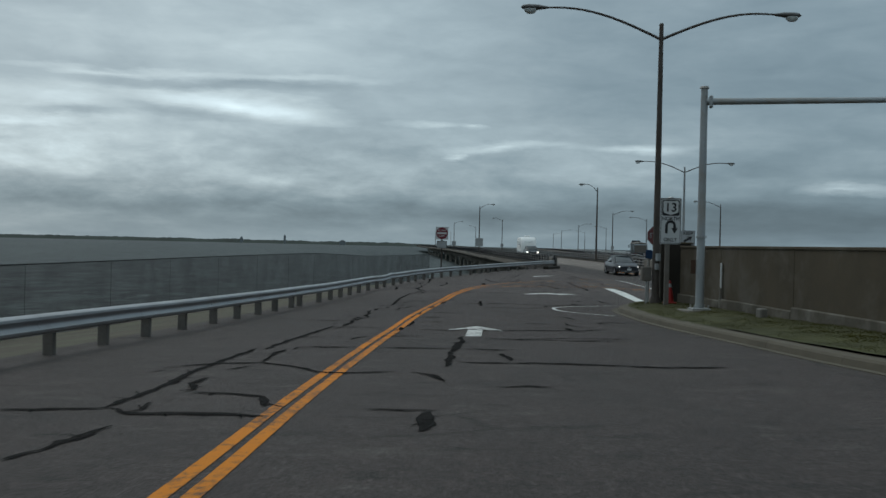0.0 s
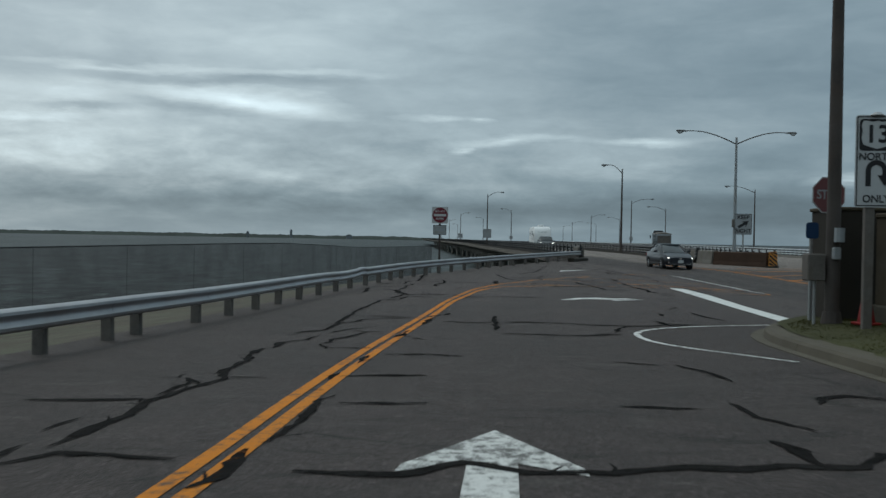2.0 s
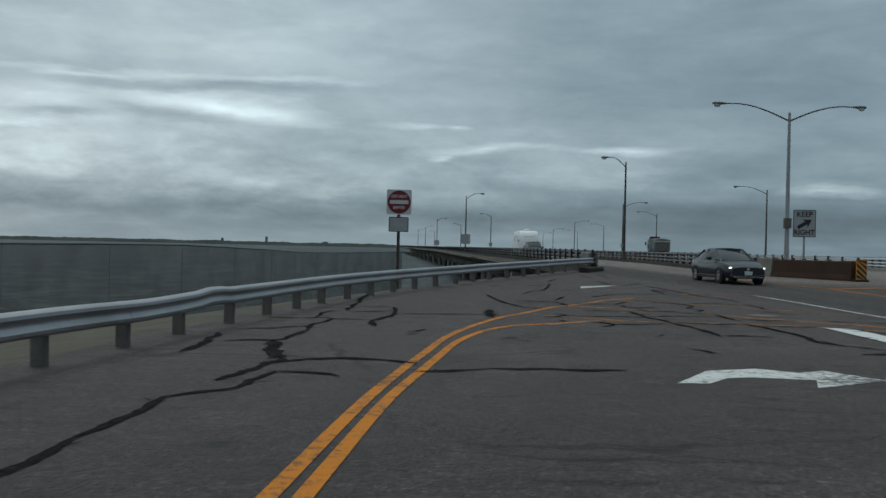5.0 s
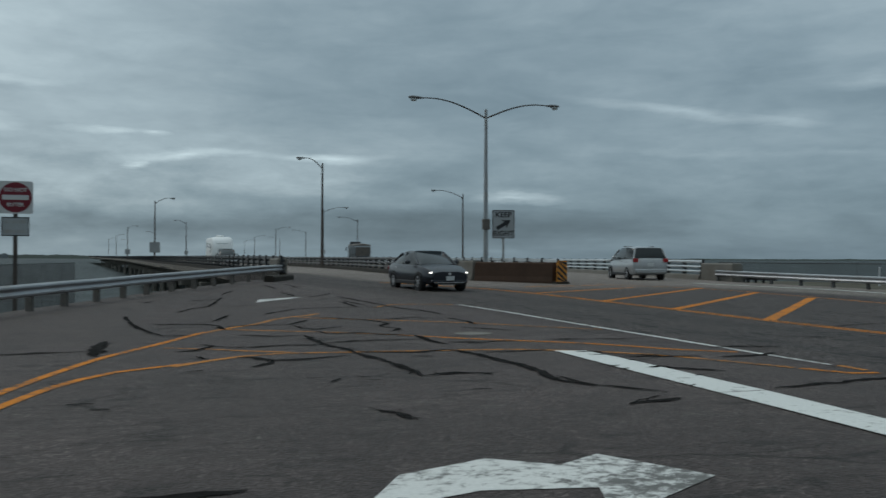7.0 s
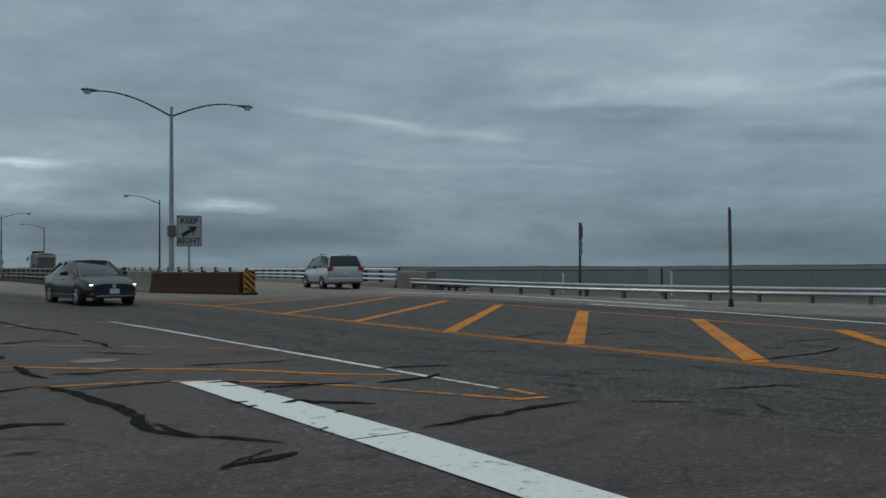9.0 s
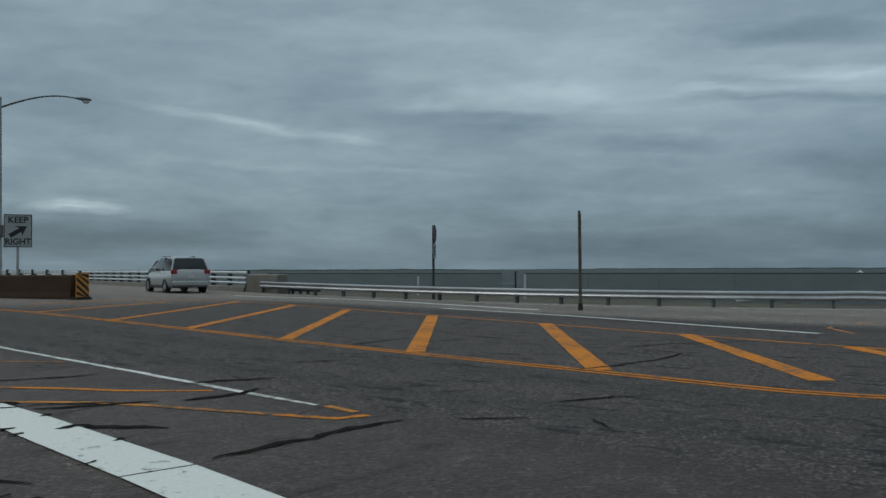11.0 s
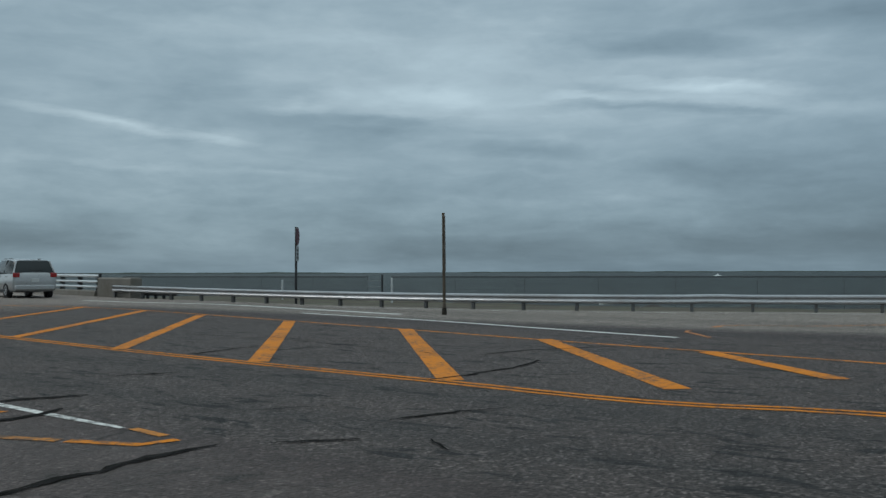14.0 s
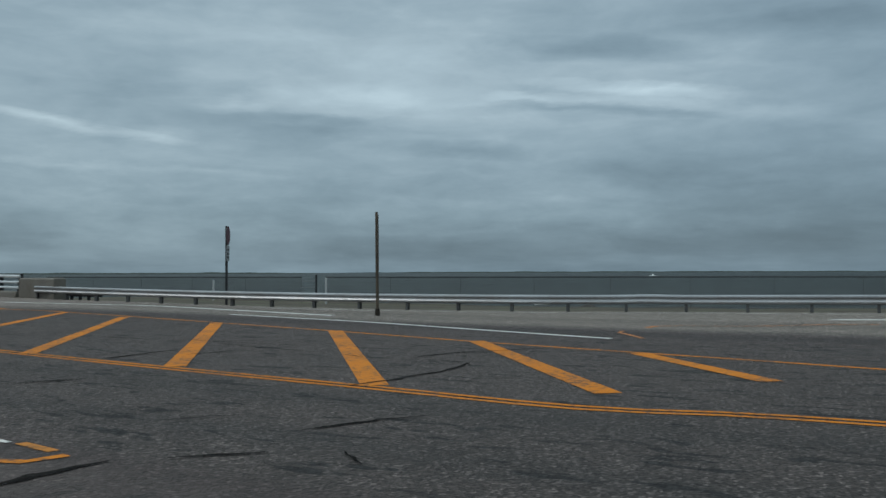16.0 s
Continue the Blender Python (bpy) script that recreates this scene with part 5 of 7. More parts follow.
letters("word", "ENTER", 0.14, SIGN_WHITE, th, pose(0, -0.008, zc - 0.2) @ UPRIGHT)
part("plate", plate(moved(rounded(0.70, 0.52), 0, zc - 0.79), 0, 0.012), SIGN_GREY, th, "pale grey rectangular plate with dark print")
for dz_, ww in ((0.13, 0.54), (-0.13, 0.54)):
    part("text_bar", Shape().box((0, -0.004, zc - 0.79 + dz_), (ww, 0.005, 0.09)), DULL_STEEL, th)
for c, sz in (((0, 0.245), (0.68, 0.025)), ((0, -0.245), (0.68, 0.025)), ((-0.335, 0), (0.025, 0.5)), ((0.335, 0), (0.025, 0.5))):
    part("plate_border", Shape().box((c[0], -0.004, zc - 0.79 + c[1]), (sz[0], 0.005, sz[1])), SIGN_BLACK, th)
part("post", Shape().box((0, 0.06, (zc + 0.4) / 2), (0.11, 0.09, zc + 0.4), 0, 0.01), POLE_DARK, th)

# keep-right sign
kx, ky = 22.18, 86.72
th = thing("median_sign", "large white sign with a slanted black arrow on the median", "road sign", pose(kx, ky, G(kx, ky) + 0.12, 0, 0, -16))
zc = 2.38 - (G(kx, ky) + 0.12)
sign_frame(th, 1.22, 1.54, zc, SIGN_GREY)
letters("word", "KEEP", 0.40, SIGN_BLACK, th, pose(0, -0.006, zc + 0.50) @ UPRIGHT, 1.0)
letters("word", "RIGHT", 0.40, SIGN_BLACK, th, pose(0, -0.006, zc - 0.51) @ UPRIGHT, 0.95)
ar = [(-0.42, -0.10), (0.12, -0.10), (0.02, -0.27), (0.46, 0.0), (0.02, 0.27), (0.12, 0.10), (-0.42, 0.10)]
ca, sa = math.cos(radians(32)), math.sin(radians(32))
part("arrow", plate([(x * ca - z * sa, zc - 0.02 + x * sa + z * ca) for x, z in ar], -0.006, -0.001), SIGN_BLACK, th)
part("post", Shape().box((0, 0.07, (zc + 0.6) / 2), (0.12, 0.10, zc + 0.6), 0, 0.01), DULL_STEEL, th)

# edge-on sign post and bare timber post by the right rail
ax, ay = 33.56, 70.59
th = thing("stop_sign", "red octagonal sign above a white plate on dark post", "road sign", pose(ax, ay, land(ax, ay), 0, 0, -147 + 180 + 2), "stop signs")
part("post", Shape().box((0, 0.06, 1.6), (0.09, 0.09, 3.2), 0, 0.008), DARK_POST, th)
part("panel", plate(moved(octagon(0.40), 0, 2.82), 0, 0.012), RAIL_DARK, th)
part("face", plate(moved(octagon(0.375), 0, 2.82), -0.004, -0.0005), SIGN_MAROON, th)
part("plate", plate(moved(rounded(0.5, 0.62), 0, 2.1), 0, 0.012), SIGN_GREY, th)
for dz_ in (0.14, -0.02, -0.16):
    part("text_bar", Shape().box((0, -0.003, 2.1 + dz_), (0.34, 0.004, 0.08)), SIGN_BLACK, th)
bx, by = 30.26, 60.26
th = thing("timber_post", "bare weathered timber post at the road edge", "post", pose(bx, by, G(bx, by), 0, -1.5, 20))
part("shaft", Shape().tube([(0, 0, -0.05), (0, 0, 1.5), (0, 0, 3.22)], [0.052, 0.048, 0.044], 9), WOOD_POST, th, smooth=True)
part("steel_strip", Shape().box((-0.02, -0.052, 2.25), (0.05, 0.025, 1.75), 0, 0.005), POST_GREY, th, "dull grey sign channel")
part("foot", Shape().tube([(0, 0, 0), (0, 0, 0.22)], [0.085, 0.07], 9), DARK_CONCRETE, th)

# ---- fences ----
def chain_link_fence(path, top, height, spacing, label, net=None):
    th = thing("chain_link_fence", label, "fence", group="chain-link fences at the shore")
    line = resample(path, spacing)
    base = [max(land(p.x, p.y), SEA - 0.6) for p in line]
    tops = [Vector((p.x, p.y, (b + height) if top is None else float(np.interp(p.y, [44, 76, 90, 102, 116, 143], [top - 0.12, top - 0.04, top - 0.26, top - 0.52, top - 0.59, top - 0.57])) if p.x < 0 else top)) for p, b in zip(line, base)]
    for p, t_, b in zip(line, tops, base):
        part("post", Shape().tube([(p.x, p.y, b - 0.1), (t_.x, t_.y, t_.z + 0.05)], 0.008, 6), FENCE_GREY, th)
    for a, b, ta, tb, za, zb in zip(line, line[1:], tops, tops[1:], base, base[1:]):
        part("top_rail", Shape().tube([ta, tb], 0.028, 6), DARK_POST, th)
        part("netting", Shape().add([(a.x, a.y, za), (b.x, b.y, zb), tuple(tb), tuple(ta)], [(0, 1, 2, 3)]), net or CHAIN_LINK, th, "wire netting")
    return th


# points past y = 90 are added over open water to carry the dark veil on
chain_link_fence([(-17.50, -12.00), (-17.02, 10.08), (-14.50, 30.37), (-13.46, 49.64), (-11.05, 72.39), (-8.9, 90.0), (-8.08, 102.4), (-6.47, 116.7), (-3.87, 130.9), (-1.97, 143.0)], 0.48, 1.6, 7.5, "chain-link fence with a dark top rail, extended past the west shore")
chain_link_fence([(37.59, 89.33), (40.81, 75.10), (41.33, 73.10)], 0.31, 1.2, 3.2, "chain-link fence with a dark top rail along the east shore", CHAIN_LINK_FAINT)
chain_link_fence([(41.49, 72.50), (42.54, 68.42), (43.09, 66.93), (45.92, 58.74), (48.41, 50.53), (50.00, 41.00), (51.06, 27.55), (51.07, 11.01)], 0.31, 1.2, 3.4, "long chain-link fence with a dark top rail along the east shore", CHAIN_LINK_FAINT)
for px, py, top in ((40.00, 78.69, 0.12), (41.50, 72.47, 0.24)):
    th = thing("marker_post", "short white painted post standing in the fence line", "post", pose(px, py, land(px, py)), "white posts in the fence")
    part("shaft", Shape().tube([(0, 0, -0.1), (0, 0, top - land(px, py))], 0.05, 8), SIGN_WHITE, th)
    part("cap", Shape().tube([(0, 0, top - land(px, py)), (0, 0, top + 0.04 - land(px, py))], [0.06, 0.03], 8), SIGN_WHITE, th)
th = thing("gate_post", "dark steel gate post with hinges in the fence gap", "post", pose(41.36, 72.98, land(41.36, 72.98)))
part("shaft", Shape().tube([(0, 0, -0.1), (0, 0, 1.35)], 0.05, 8), DARK_POST, th)
for zz in (0.45, 0.75, 1.05):
    part("hinge", Shape().box((-0.35, 0.2, zz), (0.75, 0.02, 0.03), -0.5), DULL_STEEL, th)

# a bit of pale driftwood under the rail
sh = Shape()
p0 = Vector((40.04, 60.22, G(40.04, 60.22) + 0.05))
sh.tube([p0, p0 + Vector((0.28, -0.44, 0.05)), p0 + Vector((0.42, -0.68, 0.08))], [0.03, 0.06, 0.02], 8)
single("driftwood", sh, SIGN_WHITE, "pale piece of debris lying under the guard rail", "debris", smooth=True)

# ---- road markings ----
def marking(name, pts, width, mat, label, lift=0.006, ragged=0.0):
    return single(name, ribbon(pts, width, lift, 0.7, ragged, len(pts)), mat, label, "road marking", "structure")


def patch_mark(name, pts, mat, label, lift=0.006):
    return single(name, Shape().add([(x, y, G(x, y) + lift) for x, y in pts], [tuple(range(len(pts)))]), mat, label, "road marking", "structure")


MID = [(-1.70, -30), (-1.62, 0), (-1.56, 7.2), (-1.51, 10.5), (-1.385, 14.5), (-1.23, 18.3), (-1.03, 22.0), (-0.89, 25.0), (-0.66, 28.6), (-0.34, 32.4), (0.06, 36.8), (0.48, 41.6), (0.78, 44.1), (1.14, 47.0), (1.62, 49.6), (2.42, 52.0), (3.2, 53.2)]
def offset(pts, o):
    P_ = [Vector((*p, 0)) for p in pts]
    r_ = []
    for i, p in enumerate(P_):
        d = (P_[min(i + 1, len(P_) - 1)] - P_[max(i - 1, 0)]).normalized()
        r_.append((p.x - d.y * o, p.y + d.x * o))
    return r_


marking("centre_line_outer", offset(MID[:12], 0.098) + [(0.72, 44.4), (1.0, 46.4), (1.21, 47.9), (1.5, 49.35), (1.94, 51.05), (2.46, 52.7), (3.1, 54.15), (3.85, 56.0), (4.14, 56.6)], 0.122, YELLOW_PAINT, "double yellow centre line, outer stripe")
marking("centre_line_end", [(4.14, 56.5), (4.6, 57.4), (5.2, 58.2), (5.94, 59.8), (6.56, 60.4), (7.15, 61.3)], 0.12, FADED_YELLOW, "faded yellow end of the centre line")
marking("centre_line_inner", offset(MID[:12], -0.098) + [(0.93, 44.2), (1.23, 46.3), (1.42, 47.55), (1.72, 48.8), (2.03, 49.8), (2.52, 50.75), (3.11, 51.25), (3.6, 51.6)], 0.122, YELLOW_PAINT, "double yellow centre line, inner stripe")
TURN = "faded yellow turning line across the junction"
marking("turn_line_a", [(3.28, 51.23), (3.84, 51.86), (4.48, 52.40), (5.08, 52.48), (6.0, 52.34), (7.34, 52.22), (7.94, 52.13), (8.57, 51.95), (9.51, 51.22), (10.06, 50.48), (10.46, 49.5), (10.78, 48.7)], 0.125, FADED_YELLOW, TURN)
marking("turn_line_end", [(10.78, 48.7), (10.88, 48.3), (10.97, 48.12), (11.16, 48.0), (11.36, 48.02)], 0.13, YELLOW_PAINT, "flaked yellow corner of the turning line")
marking("turn_line_b", [(4.5, 57.09), (5.55, 56.41), (6.43, 55.87), (7.3, 55.1)], 0.12, FADED_YELLOW, TURN)
marking("turn_line_bright", [(7.3, 55.1), (8.39, 53.9), (9.44, 53.0), (10.02, 52.35), (10.6, 51.4), (11.3, 50.7)], 0.135, YELLOW_PAINT, "yellow turning line across the junction", ragged=0.2)
marking("turn_line_c", [(6.4, 60.0), (8.05, 58.75), (9.0, 58.05), (9.85, 57.2), (10.75, 56.0), (11.55, 55.1)], 0.11, FADED_YELLOW, TURN)
marking("turn_line_d", [(3.28, 53.76), (3.7, 53.56), (4.32, 53.05), (5.08, 52.52)], 0.12, FADED_YELLOW, TURN)
marking("turn_line_e", [(8.99, 63.26), (9.76, 64.38), (10.66, 64.47), (11.5, 64.15)], 0.12, FADED_YELLOW, TURN)
marking("turn_line_tail", [(11.46, 48.8), (11.41, 48.55), (11.40, 48.25)], 0.10, FADED_YELLOW, "flaked yellow corner of the turning line")
marking("edge_line_white", [(11.63, 64.25), (11.74, 61.0), (11.69, 58.0), (11.62, 54.6), (11.53, 52.0), (11.45, 50.0), (11.42, 48.9)], 0.11, WHITE_PAINT, "white lane line of the through road", ragged=0.22)
DBL = [(13.51, 79.62), (14.85, 77.25), (16.01, 73.94), (16.61, 70.14), (16.64, 64.99), (16.50, 60.67), (16.27, 56.68), (16.06, 52.63), (15.87, 48.90), (15.66, 45.88), (16.13, 42.67), (15.45, 30.69), (15.00, 0.00)]
marking("main_line_outer", offset(DBL, 0.10), 0.10, YELLOW_PAINT, "double yellow line of the through road, one stripe")
marking("main_line_inner", offset(DBL, -0.10), 0.10, YELLOW_PAINT, "double yellow line of the through road, one stripe")
marking("gore_line", [(22.95, 77.57), (24.99, 74.54), (25.72, 71.31), (25.66, 69.38), (25.29, 65.70), (24.61, 61.01), (23.73, 56.22), (22.74, 51.86), (21.97, 48.21), (21.55, 46.19), (20.88, 43.37), (20.14, 39.04)], 0.135, YELLOW_PAINT, "thin yellow line bounding the hatched gore")
for i, (a, b, w0) in enumerate((((22.64, 76.54), (18.31, 75.19), 0.22), ((23.05, 74.31), (16.77, 70.24), 0.23), ((25.67, 73.35), (16.64, 64.99), 0.25), ((25.66, 69.58), (16.50, 60.77), 0.27), ((24.93, 65.60), (16.30, 56.58), 0.28), ((24.46, 61.06), (16.24, 52.74), 0.33), ((23.83, 56.33), (16.05, 48.85), 0.34), ((22.85, 51.81), (16.83, 46.16), 0.33), ((21.81, 47.96), (18.79, 44.88), 0.31))):
    marking("hatch_stripe", [a, ((a[0] + b[0]) / 2, (a[1] + b[1]) / 2), b], w0, YELLOW_PAINT, "broad yellow diagonal stripe of the hatched gore", 0.007)
marking("east_edge_line", [(28.64, 78.49), (30.08, 74.43), (30.79, 71.17), (30.26, 66.26), (29.47, 61.36)], 0.27, BAR_PAINT, "white edge line of the far lane")
marking("east_taper_line", [(28.10, 64.51), (27.21, 58.38), (26.01, 54.00), (24.77, 49.84)], 0.18, BAR_PAINT, "thin white line between lane and shoulder")
marking("shoulder_line", [(x - 0.75, y - 0.15) for x, y in RIGHT_RAIL[3:]], 0.12, WHITE_PAINT, "white shoulder line along the guard rail")
patch_mark("shoulder_patch", [(34.00, 47.84), (34.59, 46.02), (35.30, 45.61), (34.51, 47.74)], WHITE_PAINT, "white painted corner on the far shoulder")
marking("survey_mark", [(27.21, 50.66), (26.30, 50.35), (25.99, 49.95), (25.12, 49.29)], 0.10, ORANGE_PAINT, "curled orange survey mark on the shoulder")
marking("survey_line", [(28.6, 50.7), (29.61, 50.55), (30.3, 48.75), (31.7, 47.4), (32.35, 46.1)], 0.16, ORANGE_PAINT, "faded orange survey line on the shoulder")
patch_mark("stop_bar", [(8.76, 51.67), (9.22, 51.52), (9.20, 50.00), (9.05, 47.12), (8.49, 47.12), (8.62, 49.39)], BAR_PAINT, "broad worn white stop bar across the lane", 0.011)
patch_mark("stop_bar_south", [(8.49, 47.09), (9.05, 47.09), (8.47, 41.24), (7.98, 35.58), (7.54, 35.46), (8.02, 41.24)], BAR_PAINT, "broad worn white bar along the lane edge", 0.011)
marking("nose_line", [(7.72, 35.21), (6.70, 35.04), (5.17, 34.39), (4.26, 33.58), (3.83, 32.66), (3.77, 31.45), (4.00, 30.49), (4.56, 29.47), (5.17, 28.44)], 0.11, WHITE_PAINT, "thin white line round the island nose")


def lane_arrow(x, y, rz, label):
    pts = [(-0.17, 0), (0.17, 0), (0.17, 2.05), (0.62, 1.72), (0.60, 1.95), (0.0, 3.25), (-0.60, 1.95), (-0.62, 1.72), (-0.17, 2.05)]
    c, s_ = math.cos(rz), math.sin(rz)
    P_ = [(x + u * c - v * s_, y + u * s_ + v * c) for u, v in pts]
    sh = Shape().add([(a, b, G(a, b) + 0.007) for a, b in P_], [(0, 1, 2, 8), (2, 3, 4, 5), (2, 5, 8), (8, 5, 6, 7)])
    return single("lane_arrow", sh, WHITE_PAINT, label, "road marking", "structure")


lane_arrow(0.67, 19.90, radians(-3.5), "white straight-ahead arrow painted on the lane")
patch_mark("turn_arrow", [(3.7, 43.4), (4.35, 44.55), (5.05, 44.85), (5.45, 44.5), (5.85, 44.75), (6.25, 43.9), (5.15, 43.2), (5.4, 43.85), (4.7, 44.0), (4.4, 43.9), (4.05, 43.4)], WHITE_PAINT, "curved white right-turn arrow painted on the lane")
patch_mark("far_arrow", [(6.56, 67.68), (8.08, 68.84), (7.42, 67.75), (6.25, 66.12)], WHITE_PAINT, "worn white arrow near the bridge entry")


def disc_on_road(name, x, y, r, mat, label, cat, lift):
    sh = Shape()
    rings = [[(x + q * math.cos(a), y + q * math.sin(a), G(x, y) + z) for a in (2 * math.pi * i / 24 for i in range(24))] for q, z in ((r * 1.12, lift - 0.004), (r * 1.10, lift + 0.004), (r, lift + 0.003), (r * 0.99, lift - 0.001), (0.01, lift))]
    sh.loft(rings)
    return single(name, sh, mat, label, cat, smooth=False)


disc_on_road("manhole_cover", 8.71, 54.98, 0.31, CONCRETE, "pale round manhole cover set in the road", "manhole cover", 0.008)

SEALS = [0]


def crack(pts, width, lift, seed):
    """An angular strip of tar along straight runs, its width and course uneven, thin at both ends."""
    P_ = [Vector((*p, 0)) for p in pts]
    line = []
    for a, b in zip(P_, P_[1:]):
        n = max(1, round((b - a).length / 0.13))
        line += [a.lerp(b, i / n) for i in range(n)]
    line.append(P_[-1])
    L, R, run = [], [], 0.0
    for i, p in enumerate(line):
        d = line[min(i + 1, len(line) - 1)] - line[max(i - 1, 0)]
        run += (p - line[max(i - 1, 0)]).length
        nrm = Vector((-d.y, d.x, 0)).normalized()
        off = nrm * (0.055 * noise.noise(Vector((run * 1.1, seed * 1.9, 4))) + 0.045 * noise.noise(Vector((run * 4.5, seed * 2.3, 1))))
        end = min(1.0, 0.30 + 0.23 * min(i, len(line) - 1 - i)) * (1 + 0.8 * abs(d.normalized().x) ** 2)   # wider across the lane, where the joints open most
        for side, out, zz in ((1, L, 0), (-1, R, 9)):
            w0 = width / 2 * end * max(0.22, 0.88 + 0.85 * noise.noise(Vector((run * 2.2, seed * 3.7, zz))) + 0.7 * noise.noise(Vector((run * 9.0, seed * 3.1, zz))))
            q = p + off + nrm * side * w0
            out.append((q.x, q.y, G(q.x, q.y) + lift))
    n = len(L)
    sh = Shape().add(L + R, [(i, n + i, n + i + 1, i + 1) for i in range(n - 1)])
    r = random.Random(seed)
    for i in range(2, n - 2, 3):                    # short hairline twigs that run off the seal
        if r.random() < 0.38:
            p, d = line[i], (line[i + 1] - line[i - 1]).normalized()
            turn, reach = r.choice((-1, 1)) * r.uniform(0.35, 1.5), r.uniform(0.08, 0.34)
            e = Vector((d.x * math.cos(turn) - d.y * math.sin(turn), d.x * math.sin(turn) + d.y * math.cos(turn), 0))
            k, nrm = p + e * reach * 0.55 + Vector((r.uniform(-0.04, 0.04), r.uniform(-0.04, 0.04), 0)), Vector((-e.y, e.x, 0))
            w0 = min(0.016, width * 0.22)
            q = [p + nrm * w0, p - nrm * w0, k - nrm * w0 * 0.8, k + nrm * w0 * 0.8, p + e * reach]
            sh.add([(v.x, v.y, G(v.x, v.y) + lift + 0.0002) for v in q], [(0, 1, 2, 3), (3, 2, 4)])
    return sh


def tar_seal(pts, width):
    """A crack filled with black tar, uneven along its length; thin on the younger through road."""
    SEALS[0] += 1
    if pts[0][0] > 11.6:
        width = 0.028 + 0.2 * width
    else:
        width = width * 1.08 + 0.032 if width < 0.10 else 0.123 + 0.6 * max(0.0, width - 0.12)
    return single("tar_seal", crack(pts, width, 0.0095 + 0.0004 * (SEALS[0] % 7), SEALS[0]), TAR, "black tar filling a crack in the asphalt", "crack seal", "structure")


tar_seal([(9.29, 50.69), (10.44, 50.35)], 0.055)
tar_seal([(8.98, 49.16), (9.22, 49.17), (9.69, 48.69)], 0.066)
tar_seal([(9.25, 47.22), (9.97, 47.40), (10.26, 47.38), (10.66, 47.52), (11.39, 47.52)], 0.020)
tar_seal([(13.61, 52.83), (14.61, 52.41)], 0.068)
tar_seal([(12.86, 48.79), (13.61, 48.36)], 0.055)
tar_seal([(19.53, 59.18), (19.62, 57.64)], 0.163)
tar_seal([(16.37, 54.68), (18.37, 55.11)], 0.083)
tar_seal([(7.80, 47.15), (7.26, 46.75)], 0.015)
tar_seal([(11.69, 47.29), (12.25, 46.80)], 0.050)
tar_seal([(10.63, 50.19), (11.40, 50.26), (11.74, 50.44)], 0.050)
tar_seal([(11.32, 51.48), (11.78, 51.47), (12.48, 51.21)], 0.040)
tar_seal([(19.39, 56.97), (19.96, 56.78), (19.95, 55.27), (20.18, 54.00)], 0.048)
tar_seal([(17.64, 54.18), (18.73, 54.05), (18.90, 53.92)], 0.042)
tar_seal([(19.10, 51.94), (18.87, 51.36)], 0.036)
tar_seal([(13.14, 47.31), (13.99, 47.14), (14.45, 46.85)], 0.045)
tar_seal([(17.23, 48.25), (17.52, 47.70)], 0.030)
tar_seal([(12.62, 46.33), (12.30, 45.94)], 0.050)
tar_seal([(-1.23, 43.00), (-0.97, 44.10), (-0.94, 44.50), (-0.78, 44.94)], 0.121)
tar_seal([(-2.26, 45.52), (-2.19, 46.05), (-2.20, 46.71), (-2.34, 48.35)], 0.088)
tar_seal([(-0.79, 43.77), (-0.38, 43.75), (-0.11, 43.65), (0.02, 43.48)], 0.055)
tar_seal([(0.85, 43.98), (1.67, 44.33)], 0.066)
tar_seal([(1.67, 44.32), (2.47, 44.46), (2.90, 44.37), (3.38, 44.47)], 0.055)
tar_seal([(0.11, 35.67), (-0.02, 34.06)], 0.137)
tar_seal([(0.00, 35.88), (0.17, 36.38), (0.50, 36.95)], 0.051)
tar_seal([(0.36, 34.87), (1.08, 34.59), (1.83, 34.98), (2.87, 34.75), (3.31, 34.45), (3.98, 34.30), (4.36, 34.35), (5.00, 34.81), (5.86, 34.75)], 0.040)
tar_seal([(1.48, 36.60), (1.42, 34.60), (1.34, 32.95)], 0.075)
tar_seal([(1.39, 32.29), (2.76, 32.02), (3.52, 32.36)], 0.040)
tar_seal([(3.49, 32.83), (3.74, 33.76), (3.97, 34.12)], 0.120)
tar_seal([(3.04, 32.30), (3.34, 32.49), (3.54, 32.44)], 0.043)
tar_seal([(0.40, 36.67), (0.49, 37.21)], 0.172)
tar_seal([(5.43, 38.13), (5.35, 37.29)], 0.086)
tar_seal([(4.86, 35.79), (4.83, 34.97), (4.90, 34.26), (5.26, 34.85)], 0.137)
tar_seal([(6.33, 38.59), (6.26, 37.45), (6.37, 36.03)], 0.060)
tar_seal([(6.03, 39.81), (6.46, 40.65)], 0.040)
tar_seal([(-0.49, 21.62), (0.19, 21.58), (0.60, 21.93), (1.00, 21.65), (1.55, 21.69), (2.08, 21.91), (2.44, 21.84), (2.74, 22.00), (3.25, 22.00), (3.57, 22.39), (4.03, 22.34)], 0.040)
tar_seal([(0.88, 19.43), (1.63, 19.08), (2.00, 19.10), (2.61, 19.00), (3.36, 19.10), (3.75, 18.92)], 0.040)
tar_seal([(0.36, 16.83), (1.08, 16.73), (1.35, 16.80)], 0.060)
tar_seal([(3.17, 24.72), (3.19, 23.93), (3.45, 23.29)], 0.051)
tar_seal([(2.95, 22.83), (3.01, 22.59), (3.01, 21.98)], 0.172)
tar_seal([(4.03, 24.74), (4.23, 25.14), (4.53, 25.31), (4.89, 24.95)], 0.051)
